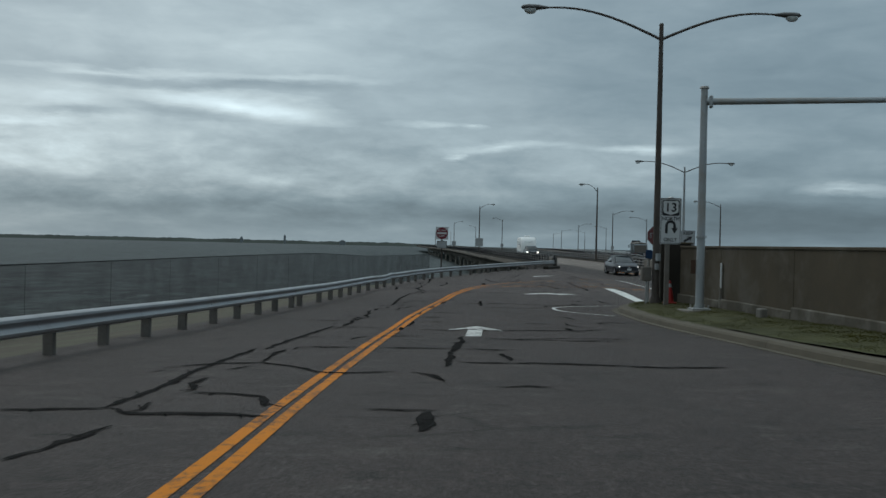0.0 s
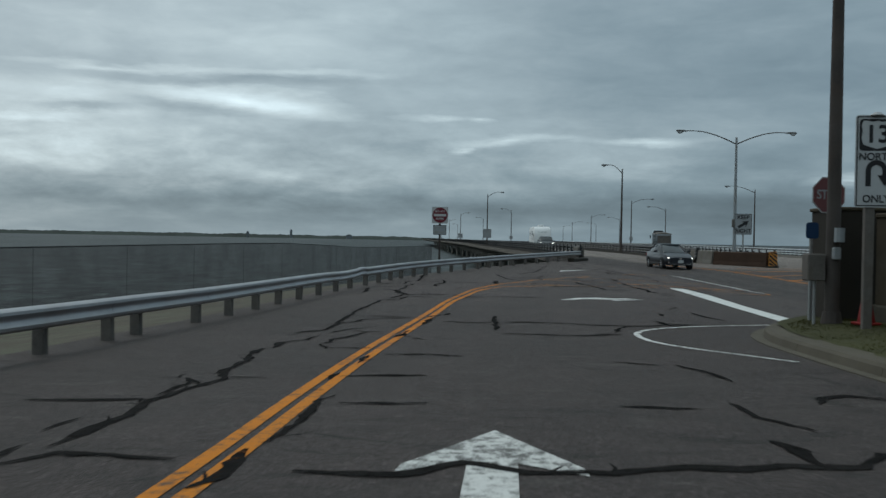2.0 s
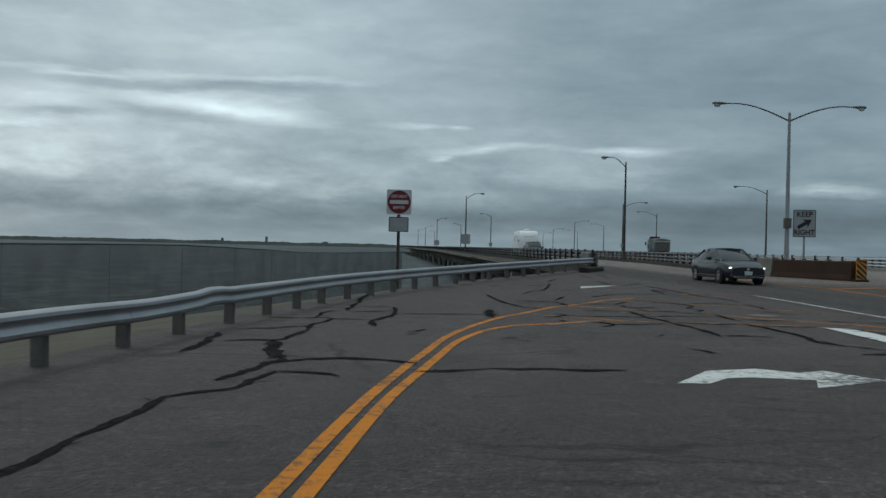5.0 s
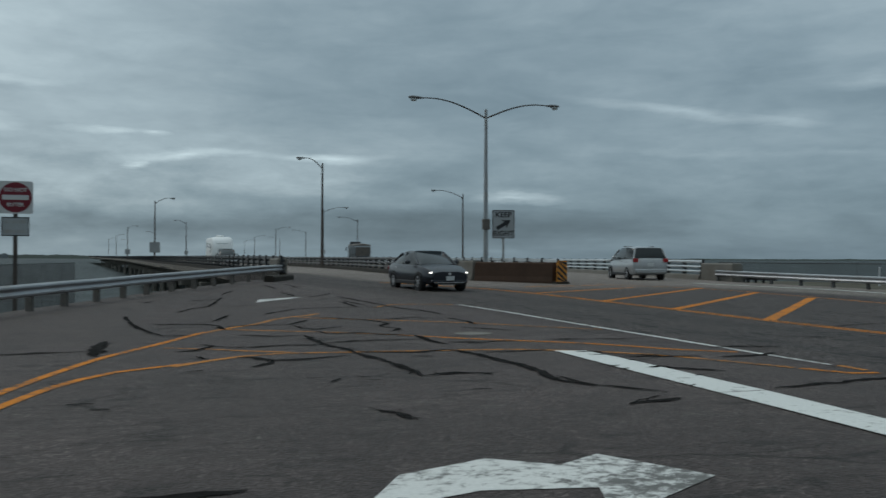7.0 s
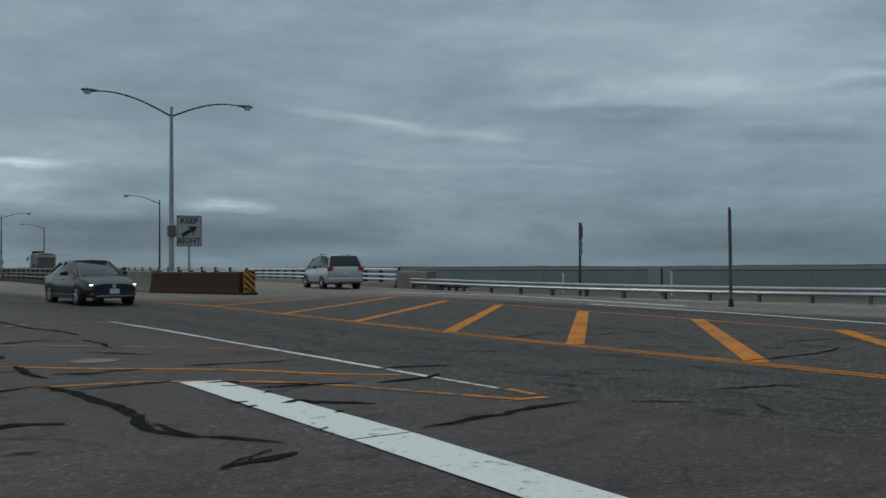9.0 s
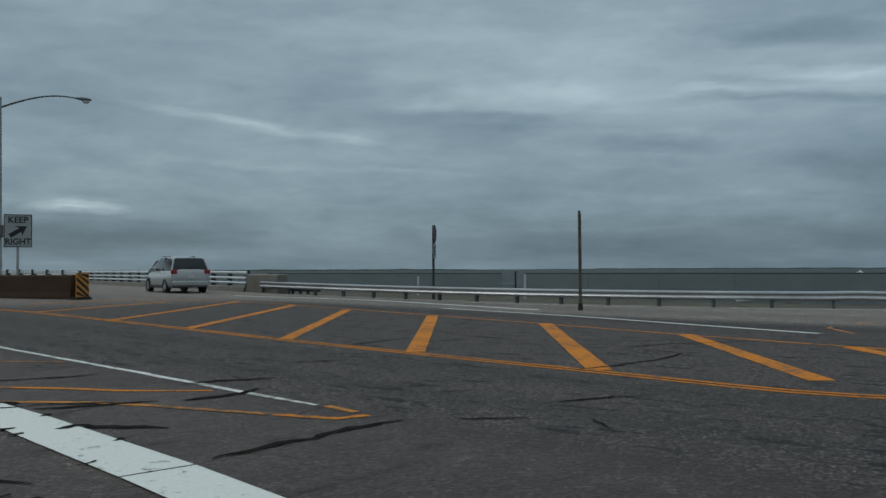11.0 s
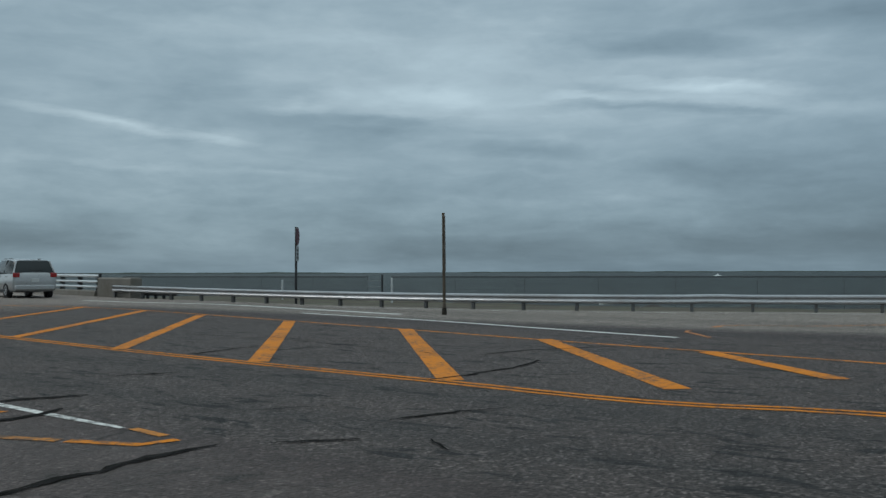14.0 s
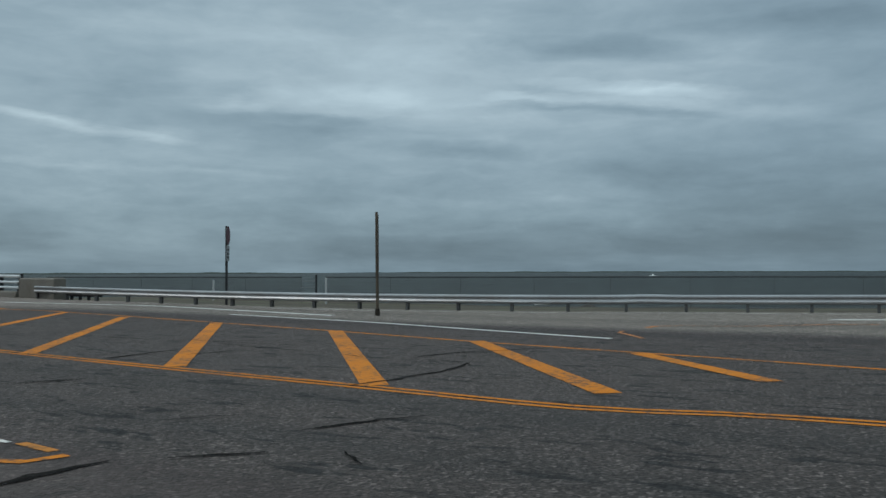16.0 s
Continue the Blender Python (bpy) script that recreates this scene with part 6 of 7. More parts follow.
tar_seal([(3.38, 27.84), (3.63, 27.04), (3.68, 26.28)], 0.043)
tar_seal([(2.08, 24.43), (2.83, 24.31)], 0.040)
tar_seal([(2.64, 28.19), (3.18, 27.82)], 0.059)
tar_seal([(0.69, 11.44), (1.11, 11.59), (1.34, 11.51)], 0.051)
tar_seal([(1.03, 16.02), (1.10, 14.77)], 0.103)
tar_seal([(0.26, 14.39), (1.89, 14.45), (3.33, 14.07), (4.29, 14.20)], 0.043)
tar_seal([(1.36, 19.12), (2.55, 19.64), (4.06, 19.64)], 0.030)
tar_seal([(19.21, 50.7), (20.54, 50.57), (22.02, 49.7)], 0.050)
tar_seal([(19.15, 50.44), (19.09, 49.81), (18.94, 49.38), (18.12, 49.14), (16.7, 49.04), (15.84, 49.06)], 0.050)
tar_seal([(19.69, 55.69), (19.34, 54.04), (19.22, 52.69)], 0.050)
tar_seal([(7.31, 52.21), (7.39, 52.09), (7.41, 51.77), (7.54, 51.48), (7.48, 50.87), (7.58, 50.18), (7.51, 49.40), (7.38, 48.94), (7.36, 48.67), (7.43, 48.26), (7.55, 47.99)], 0.080)
tar_seal([(7.87, 51.71), (8.73, 51.86)], 0.030)
tar_seal([(-1.99, 47.06), (-1.60, 47.30), (-1.32, 47.26), (-1.21, 47.41), (-1.16, 47.97), (-1.05, 48.66), (-1.02, 49.23)], 0.070)
tar_seal([(-2.25, 49.11), (-1.67, 49.26), (-1.47, 49.62), (-1.08, 49.71)], 0.040)
tar_seal([(-1.02, 49.23), (-1.09, 50.15), (-1.00, 50.46), (-0.84, 51.23), (-0.82, 51.50)], 0.060)
tar_seal([(-2.24, 51.56), (-1.33, 51.64), (-1.01, 51.76), (-0.84, 51.49), (0.01, 51.47)], 0.035)
tar_seal([(-1.20, 51.84), (-1.21, 52.95), (-1.08, 53.64), (-0.91, 53.78)], 0.050)
tar_seal([(-0.77, 53.80), (-0.79, 55.21), (-0.69, 56.71), (-0.79, 58.23), (-0.67, 59.59), (-0.67, 61.79)], 0.090)
tar_seal([(-0.72, 53.80), (-0.35, 53.61), (0.03, 53.77), (0.25, 54.16)], 0.035)
tar_seal([(-0.67, 55.09), (-0.11, 55.30), (0.22, 55.21)], 0.030)
tar_seal([(0.22, 55.21), (0.29, 53.92), (0.26, 52.67), (0.08, 52.04), (-0.05, 51.20), (0.03, 50.14)], 0.085)
tar_seal([(-0.10, 50.93), (0.05, 50.06)], 0.140)
tar_seal([(0.35, 53.34), (0.74, 53.27), (1.23, 53.43), (2.22, 53.54)], 0.035)
tar_seal([(-1.30, 47.26), (-1.09, 46.12), (-0.92, 45.35), (-0.80, 44.80)], 0.270)
tar_seal([(-1.04, 45.04), (-0.95, 45.22)], 0.100)
tar_seal([(-0.82, 44.53), (-0.74, 44.80), (-0.48, 45.03), (-0.11, 45.12), (0.28, 45.12), (0.59, 44.96), (0.85, 44.72)], 0.060)
tar_seal([(2.40, 55.08), (2.30, 52.76)], 0.300)
tar_seal([(2.69, 61.15), (2.84, 58.89), (3.01, 57.47), (3.22, 56.36), (3.36, 55.93)], 0.060)
tar_seal([(0.65, 49.04), (0.85, 49.32), (0.98, 49.67)], 0.050)
tar_seal([(0.64, 48.66), (0.81, 48.79)], 0.040)
tar_seal([(1.92, 49.95), (2.03, 49.80)], 0.050)
tar_seal([(2.18, 48.30), (2.43, 48.31)], 0.040)
tar_seal([(2.40, 47.96), (2.57, 47.91)], 0.050)
tar_seal([(7.22, 46.68), (7.48, 46.77), (7.90, 46.92)], 0.070)
tar_seal([(-3.12, 6.82), (-2.96, 7.31), (-2.92, 7.90), (-2.86, 8.33)], 0.110)
tar_seal([(-0.41, 12.99), (-0.14, 12.68), (0.05, 12.00)], 0.080)
tar_seal([(0.09, 13.80), (0.20, 16.09), (0.44, 18.53)], 0.080)
tar_seal([(-0.71, 9.51), (-0.01, 9.53)], 0.050)
tar_seal([(-0.09, 9.41), (-0.13, 8.87), (-0.13, 8.25)], 0.170)
tar_seal([(-1.08, 16.83), (-0.24, 16.87), (0.19, 16.89)], 0.035)
tar_seal([(0.45, 19.75), (0.40, 18.43), (0.30, 17.36), (0.24, 16.34)], 0.100)
tar_seal([(-0.38, 31.27), (-0.28, 32.14)], 0.100)
tar_seal([(-0.51, 24.41), (0.30, 24.51)], 0.040)
tar_seal([(-0.74, 26.34), (0.25, 26.54)], 0.040)
tar_seal([(-0.38, 28.64), (0.23, 28.79), (0.69, 28.56)], 0.035)

tar_seal([(-3.24, 9.39), (-3.25, 9.78), (-3.25, 10.54), (-3.26, 11.42), (-3.28, 12.66), (-3.25, 13.57), (-3.21, 15.10), (-3.14, 16.30)], 0.070)
tar_seal([(-4.20, 9.16), (-3.78, 9.24), (-3.24, 9.39)], 0.045)
tar_seal([(-3.24, 9.39), (-2.95, 9.04), (-2.63, 9.03), (-2.10, 9.07), (-1.64, 8.99)], 0.050)
tar_seal([(-2.99, 9.14), (-2.89, 9.36), (-2.97, 9.80)], 0.060)
tar_seal([(-2.91, 10.71), (-2.81, 10.87), (-2.96, 11.46), (-2.90, 12.07)], 0.060)
tar_seal([(-2.75, 10.65), (-2.23, 10.56), (-1.93, 10.35), (-1.79, 9.80), (-1.58, 9.59)], 0.040)
tar_seal([(-1.90, 10.15), (-1.75, 9.64)], 0.060)
tar_seal([(-3.86, 13.19), (-3.54, 13.49), (-3.16, 13.81), (-2.60, 14.03), (-2.05, 13.51), (-1.67, 12.86), (-1.34, 12.78), (-0.61, 13.07)], 0.040)
tar_seal([(-2.91, 12.98), (-2.71, 13.43)], 0.060)
tar_seal([(-3.79, 12.59), (-3.64, 12.73)], 0.050)
tar_seal([(-2.63, 14.17), (-2.64, 15.30), (-2.64, 16.30)], 0.050)
tar_seal([(-2.97, 16.30), (-2.95, 16.57), (-2.93, 17.38), (-2.85, 18.54), (-2.75, 19.70), (-2.63, 21.01), (-2.52, 22.30)], 0.070)
tar_seal([(-2.49, 16.30), (-2.49, 16.41), (-2.46, 16.78)], 0.080)
tar_seal([(-2.46, 16.78), (-1.98, 16.78), (-1.49, 16.88)], 0.035)
tar_seal([(-1.75, 18.49), (-1.62, 19.13), (-1.44, 19.45)], 0.060)
tar_seal([(-1.44, 19.45), (-0.91, 19.62), (-0.39, 19.72)], 0.035)
tar_seal([(-1.02, 21.13), (-0.88, 21.70), (-0.89, 22.30)], 0.070)
tar_seal([(-0.99, 20.24), (-0.78, 20.18)], 0.070)
tar_seal([(-2.48, 21.58), (-2.15, 22.07), (-1.32, 21.90)], 0.040)
tar_seal([(-2.91, 18.76), (-2.68, 19.01), (-2.30, 19.15)], 0.025)
tar_seal([(-2.31, 22.30), (-2.30, 22.42), (-2.28, 23.05), (-2.25, 23.62), (-2.28, 24.20), (-2.22, 24.80), (-2.18, 25.19), (-2.06, 25.63), (-1.98, 26.00), (-2.12, 26.78), (-2.11, 27.71), (-2.20, 28.95), (-2.19, 29.30)], 0.075)
tar_seal([(-3.42, 24.36), (-2.90, 24.38), (-2.37, 24.50), (-2.19, 24.40)], 0.030)
tar_seal([(-2.64, 26.01), (-2.46, 26.08), (-2.41, 26.40)], 0.040)
tar_seal([(-2.35, 26.04), (-2.11, 25.55)], 0.080)
tar_seal([(-1.98, 26.13), (-1.51, 26.10)], 0.025)
tar_seal([(-2.30, 24.75), (-2.27, 25.42), (-2.24, 25.79)], 0.040)
tar_seal([(-2.62, 22.89), (-2.52, 23.45)], 0.030)
tar_seal([(-1.61, 29.24), (-1.56, 29.30)], 0.045)
tar_seal([(-0.82, 22.51), (-0.75, 23.02), (-0.70, 23.69), (-0.69, 24.49), (-0.62, 24.89)], 0.045)
tar_seal([(-0.87, 26.33), (-0.76, 26.62), (-0.79, 26.06)], 0.050)
tar_seal([(-0.91, 25.26), (-0.76, 25.19)], 0.050)
tar_seal([(-0.65, 27.59), (-0.59, 28.53)], 0.050)
tar_seal([(-2.05, 29.30), (-2.02, 29.56), (-2.03, 30.14), (-1.92, 30.42)], 0.090)
tar_seal([(-2.09, 29.74), (-1.95, 30.06)], 0.070)
tar_seal([(-1.92, 30.42), (-1.72, 30.63), (-1.70, 31.00), (-1.66, 31.35)], 0.050)
tar_seal([(-2.15, 31.67), (-2.01, 32.15), (-1.71, 32.38), (-1.68, 32.87), (-1.67, 33.97), (-1.66, 35.03), (-1.64, 36.86), (-1.60, 38.35), (-1.48, 40.55), (-1.40, 41.86), (-0.94, 42.45), (-0.72, 43.83)], 0.055)
tar_seal([(-1.56, 31.87), (-1.35, 32.57), (-1.18, 33.03)], 0.035)
tar_seal([(-1.19, 32.45), (-0.98, 32.28), (-0.67, 32.32)], 0.030)
tar_seal([(-0.96, 32.20), (-1.10, 31.44), (-1.33, 30.77), (-1.37, 30.33), (-1.48, 29.97)], 0.050)
tar_seal([(-1.47, 29.94), (-1.26, 29.56), (-1.25, 29.34), (-1.26, 29.30)], 0.060)
tar_seal([(-1.24, 29.49), (-0.92, 29.48), (-0.63, 29.48)], 0.035)
tar_seal([(-1.37, 34.39), (-1.25, 35.10), (-0.96, 35.49), (-0.24, 35.70)], 0.030)
tar_seal([(-1.33, 34.51), (-1.26, 35.01)], 0.060)
tar_seal([(-1.77, 33.85), (-1.48, 34.26), (-1.19, 34.61)], 0.035)
tar_seal([(-1.50, 35.96), (-0.94, 36.06), (-0.20, 35.85)], 0.030)
tar_seal([(-1.03, 44.00), (-0.99, 43.76)], 0.090)
tar_seal([(-0.29, 32.16), (-0.19, 32.58)], 0.080)
tar_seal([(-0.25, 31.55), (-0.15, 31.44)], 0.060)
tar_seal([(-0.13, 31.33), (0.16, 30.94)], 0.045)
tar_seal([(7.49, 48.91), (7.49, 48.35), (7.57, 48.00), (7.73, 47.84), (7.88, 47.57), (7.99, 47.31)], 0.040)
tar_seal([(9.45, 53.53), (10.07, 53.42), (10.71, 53.20), (11.11, 53.30)], 0.030)
tar_seal([(9.30, 51.03), (10.06, 50.54)], 0.040)

tar_seal([(5.68, 55.42), (5.72, 54.53), (5.71, 53.60), (5.84, 52.84), (5.91, 52.16), (5.90, 51.77), (6.02, 51.33), (6.03, 50.72), (6.03, 50.08), (6.01, 49.37)], 0.085)
tar_seal([(6.01, 49.37), (6.25, 49.48), (6.49, 49.56), (6.86, 49.33)], 0.045)
tar_seal([(6.74, 49.42), (6.86, 49.30)], 0.060)
tar_seal([(5.96, 52.39), (6.39, 52.19), (6.80, 52.08), (7.11, 52.24), (7.39, 52.25)], 0.035)
tar_seal([(7.39, 52.25), (7.47, 51.67), (7.50, 51.12), (7.51, 50.36), (7.54, 50.07)], 0.070)
tar_seal([(7.61, 51.69), (7.92, 51.77), (8.25, 51.84)], 0.030)
tar_seal([(7.57, 54.87), (7.48, 53.83), (7.62, 53.12)], 0.090)
tar_seal([(7.73, 53.49), (8.13, 53.31), (8.90, 53.46)], 0.035)
tar_seal([(5.75, 53.88), (6.37, 54.13), (6.86, 54.12), (7.47, 54.13)], 0.030)
tar_seal([(6.09, 56.19), (6.15, 55.64), (6.43, 55.71), (6.80, 55.67), (7.03, 55.30), (7.57, 54.87)], 0.035)
tar_seal([(6.04, 56.21), (6.20, 55.88)], 0.070)
tar_seal([(4.18, 52.05), (4.40, 52.02), (4.58, 51.58), (4.83, 51.53), (5.23, 51.70), (5.75, 51.95)], 0.045)
tar_seal([(4.58, 51.58), (4.51, 51.28), (4.23, 50.88)], 0.080)
tar_seal([(4.38, 51.85), (4.57, 51.52)], 0.080)
tar_seal([(3.81, 54.28), (4.04, 53.72), (4.23, 53.50), (4.69, 53.51), (5.14, 53.67), (5.75, 53.58)], 0.028)
tar_seal([(4.04, 53.81), (3.70, 53.19), (3.39, 53.05)], 0.045)
tar_seal([(4.59, 55.73), (5.11, 55.38), (5.71, 55.41)], 0.030)
tar_seal([(3.26, 58.63), (4.22, 58.45), (4.47, 57.96), (4.52, 57.23)], 0.040)
tar_seal([(4.43, 57.76), (4.51, 57.03)], 0.090)
tar_seal([(4.56, 57.71), (5.01, 57.95), (5.80, 57.92)], 0.025)
tar_seal([(4.45, 59.14), (4.96, 60.90)], 0.080)
tar_seal([(5.80, 57.92), (5.99, 58.08), (6.27, 58.79), (6.43, 58.99)], 0.080)
tar_seal([(5.88, 57.73), (5.94, 56.96), (6.11, 56.66), (6.76, 57.11)], 0.040)
tar_seal([(5.66, 61.43), (6.00, 61.51), (6.85, 63.01), (7.66, 63.33), (8.63, 63.49), (9.48, 63.30)], 0.030)
tar_seal([(5.83, 61.16), (6.12, 61.90)], 0.060)
tar_seal([(6.78, 59.96), (7.42, 59.21), (7.72, 58.80), (7.88, 57.84), (7.53, 57.16), (7.73, 56.31), (7.36, 55.76)], 0.050)
tar_seal([(9.19, 68.88), (9.34, 66.70), (9.47, 64.60)], 0.075)
tar_seal([(8.68, 66.12), (8.59, 63.64)], 0.060)
tar_seal([(8.86, 66.54), (9.02, 64.47)], 0.060)
tar_seal([(9.47, 64.60), (9.53, 62.87), (9.85, 61.71), (9.87, 60.26)], 0.065)
tar_seal([(9.63, 59.06), (9.69, 57.76), (9.55, 57.10)], 0.060)
tar_seal([(8.95, 56.37), (9.28, 56.07), (9.68, 55.42)], 0.035)
tar_seal([(7.72, 58.80), (8.80, 59.31), (9.42, 58.84)], 0.025)
tar_seal([(7.86, 71.82), (7.92, 69.27)], 0.075)
tar_seal([(8.04, 68.52), (8.60, 69.06), (9.40, 70.97)], 0.045)
tar_seal([(8.01, 77.07), (8.06, 74.39)], 0.065)
tar_seal([(8.96, 77.93), (9.01, 74.87)], 0.060)
tar_seal([(3.91, 62.13), (4.24, 63.30), (4.79, 64.41), (5.11, 65.89), (5.56, 68.79)], 0.045)
tar_seal([(4.47, 67.11), (5.32, 67.74), (5.53, 68.31)], 0.035)
tar_seal([(5.69, 70.50), (6.37, 72.85)], 0.055)
tar_seal([(3.23, 66.14), (3.54, 67.43)], 0.045)
tar_seal([(5.02, 64.58), (6.14, 64.56)], 0.025)
tar_seal([(3.64, 52.37), (3.81, 51.94)], 0.060)
tar_seal([(3.41, 50.61), (3.63, 50.70)], 0.040)
tar_seal([(5.30, 49.58), (5.44, 49.47)], 0.040)
tar_seal([(5.32, 49.24), (5.47, 49.19)], 0.030)
tar_seal([(4.67, 49.63), (4.87, 49.61)], 0.020)
tar_seal([(4.85, 49.18), (5.04, 49.45)], 0.020)
tar_seal([(4.80, 47.25), (4.89, 47.01), (4.98, 46.89), (5.06, 46.54)], 0.050)
tar_seal([(4.98, 46.83), (5.06, 46.56)], 0.070)
tar_seal([(6.17, 48.14), (6.38, 48.15)], 0.020)
tar_seal([(6.51, 51.51), (6.81, 51.53)], 0.020)
tar_seal([(3.27, 55.92), (3.86, 55.77)], 0.025)

CUT = "tar smeared over the white bar"
for pts_, wd in (([(9.0, 51.42), (9.18, 51.38), (9.28, 51.15)], 0.10), ([(9.02, 51.04), (9.22, 50.86)], 0.07), ([(8.56, 49.68), (8.74, 49.62)], 0.09), ([(8.54, 49.30), (8.69, 49.33)], 0.08), ([(8.96, 49.31), (9.13, 49.34), (9.22, 49.22)], 0.12), ([(9.14, 50.12), (9.26, 50.25)], 0.08), ([(8.45, 47.68), (8.62, 47.74)], 0.04), ([(9.06, 48.4), (9.16, 48.5)], 0.07)):
    single("tar_smear", ribbon(pts_, wd, 0.0145, 0.06, 0.6, SEALS[0]), TAR, CUT, "crack seal", "structure")


# ---- vehicles ----
def wheel(parent, x, y, r, w0, side):
    prof = [(0.62, -0.42), (0.93, -0.5), (1.0, -0.36), (1.0, 0.36), (0.93, 0.5), (0.62, 0.42)]
    rings = [[(x + v * w0, y + r * u * math.cos(a), r + r * u * math.sin(a)) for u, v in prof] for a in (2 * math.pi * i / 20 for i in range(21))]
    ty = part("wheel", Shape().loft(rings, close=False), RUBBER, parent, "black rubber tyre", smooth=True)
    sh = Shape()
    n = 18
    sh.loft([[(x + side * w0 * v, y + r * u * math.cos(2 * math.pi * i / n), r + r * u * math.sin(2 * math.pi * i / n)) for i in range(n)] for u, v in ((0.64, -0.3), (0.64, 0.40), (0.56, 0.42), (0.52, 0.24), (0.05, 0.22))])
    for i in range(5):
        a = 2 * math.pi * i / 5
        m = Matrix.Translation((x + side * w0 * 0.34, y, r)) @ Matrix.Rotation(a, 4, "X")
        sh.box((0, 0, r * 0.31), (0.03, r * 0.13, r * 0.56), 0, 0.008, m)
    part("rim", sh, ALLOY, ty, "spoked alloy rim")


def ring_body(y, zb, zt, w0, crown=0.03):
    half = [(0.30 * w0, zb), (0.90 * w0, zb + 0.01), (0.985 * w0, zb + 0.12), (w0, zb + 0.5 * (zt - zb)), (0.975 * w0, zt - 0.10), (0.90 * w0, zt - 0.015), (0.5 * w0, zt + crown)]
    return [(x, y, z) for x, z in half] + [(-x, y, z) for x, z in reversed(half)]


def vehicle(name, label, category, m, paint, body, cabin, wheels, r, group="", lamps=(), tails=(), grille=None, plates=(), extras=()):
    """body: (y, bottom, top, half width); cabin: (y, top, half width at the top, half width at the belt, belt height). +y is forward."""
    th = thing(name, label, category, m, group)
    part("body", Shape().loft([ring_body(*q) for q in body]), paint, th, smooth=True)
    rings = []
    for y, zt, wt, wb, zb in cabin:
        rings.append([(wb, y, zb), (wb * 0.985, y, zb + (zt - zb) * 0.35), (wt, y, zt - 0.05), (wt * 0.85, y, zt), (-wt * 0.85, y, zt), (-wt, y, zt - 0.05), (-wb * 0.985, y, zb + (zt - zb) * 0.35), (-wb, y, zb)])
    part("glazing", Shape().loft(rings), CAR_GLASS, th, "dark tinted glass", smooth=True)
    roof = [c for c in cabin if c[1] > max(q[1] for q in cabin) - 0.12]
    rr = []
    for y, zt, wt, wb, zb in roof:
        rr.append([(wt * 1.01, y, zt - 0.06), (wt * 0.88, y, zt + 0.012), (0, y, zt + 0.03), (-wt * 0.88, y, zt + 0.012), (-wt * 1.01, y, zt - 0.06)])
    part("roof", Shape().loft(rr), paint, th, smooth=True)
    for sx in (-1, 1):
        for a, b in zip(cabin, cabin[1:]):
            if abs(a[1] - b[1]) > 0.15:
                part("pillar", Shape().tube([(sx * a[2], a[0], a[1] - 0.03) if a[1] > a[4] + 0.1 else (sx * a[3] * 0.99, a[0], a[4]), (sx * b[2], b[0], b[1] - 0.03) if b[1] > b[4] + 0.1 else (sx * b[3] * 0.99, b[0], b[4])], 0.04, 6), paint, th)
        mids = [c for c in roof]
        ym = (mids[0][0] + mids[-1][0]) / 2
        c = mids[len(mids) // 2]
        part("door_post", Shape().tube([(sx * (c[3] + 0.003), ym, c[4]), (sx * (c[2] + 0.012), ym, c[1] - 0.05)], 0.035, 6), TRIM_BLACK, th)
        part("sill", Shape().box((sx * body[len(body) // 2][3] * 0.99, 0, body[len(body) // 2][1] + 0.08), (0.06, (body[-1][0] - body[0][0]) * 0.52, 0.14), 0, 0.02), TRIM_BLACK, th)
        fy = roof[-1][0] + 0.35
        part("mirror", Shape().box((sx * (body[len(body) // 2][3] + 0.10), fy, c[4] + 0.08), (0.22, 0.12, 0.15), 0, 0.04), paint, th)
        for hy in (ym - 0.55, ym + 0.35):
            part("door_handle", Shape().box((sx * (body[len(body) // 2][3] + 0.0), hy, c[4] - 0.12), (0.04, 0.18, 0.03), 0, 0.008), CHROME, th)
    for y in wheels:
        for sx in (-1, 1):
            wx = sx * (body[len(body) // 2][3] - 0.10)
            part("wheel_arch", Shape().tube([(wx - sx * 0.10, y, r), (wx + sx * 0.105, y, r)], r * 1.16, 20), TRIM_BLACK, th)
            wheel(th, wx + sx * 0.02, y, r, 0.22, sx)
    for c, sz in lamps:
        for sx in (-1, 1):
            part("headlight", Shape().box((sx * c[0], c[1], c[2]), sz, -sx * 0.25, 0.02), HEADLIGHT, th)
    for c, sz in tails:
        for sx in (-1, 1):
            part("tail_light", Shape().box((sx * c[0], c[1], c[2]), sz, 0, 0.02), TAIL_RED, th)
    if grille:
        c, sz, nbar = grille
        g = part("grille", Shape().box(c, sz, 0, 0.01), TRIM_BLACK, th)
        for i in range(nbar):
            part("grille_bar", Shape().box((c[0], c[1] + 0.5 * sz[1] + 0.006, c[2] + sz[2] * (-0.35 + 0.7 * i / max(1, nbar - 1))), (sz[0] * 0.96, 0.012, 0.022)), CHROME, g)
    for c in plates:
        part("number_plate", Shape().box(c, (0.32, 0.02, 0.16), 0, 0.004), SIGN_WHITE, th)
    for nm, sh, mt in extras:
        part(nm, sh, mt, th)
    return th


SEDAN_BODY = [(-2.28, 0.42, 0.78, 0.70), (-2.18, 0.30, 0.95, 0.82), (-1.7, 0.22, 1.02, 0.88), (-0.9, 0.20, 0.98, 0.90), (0.2, 0.20, 0.95, 0.90), (1.0, 0.20, 0.94, 0.89), (1.6, 0.22, 0.87, 0.86), (2.05, 0.24, 0.76, 0.80), (2.26, 0.32, 0.66, 0.68)]
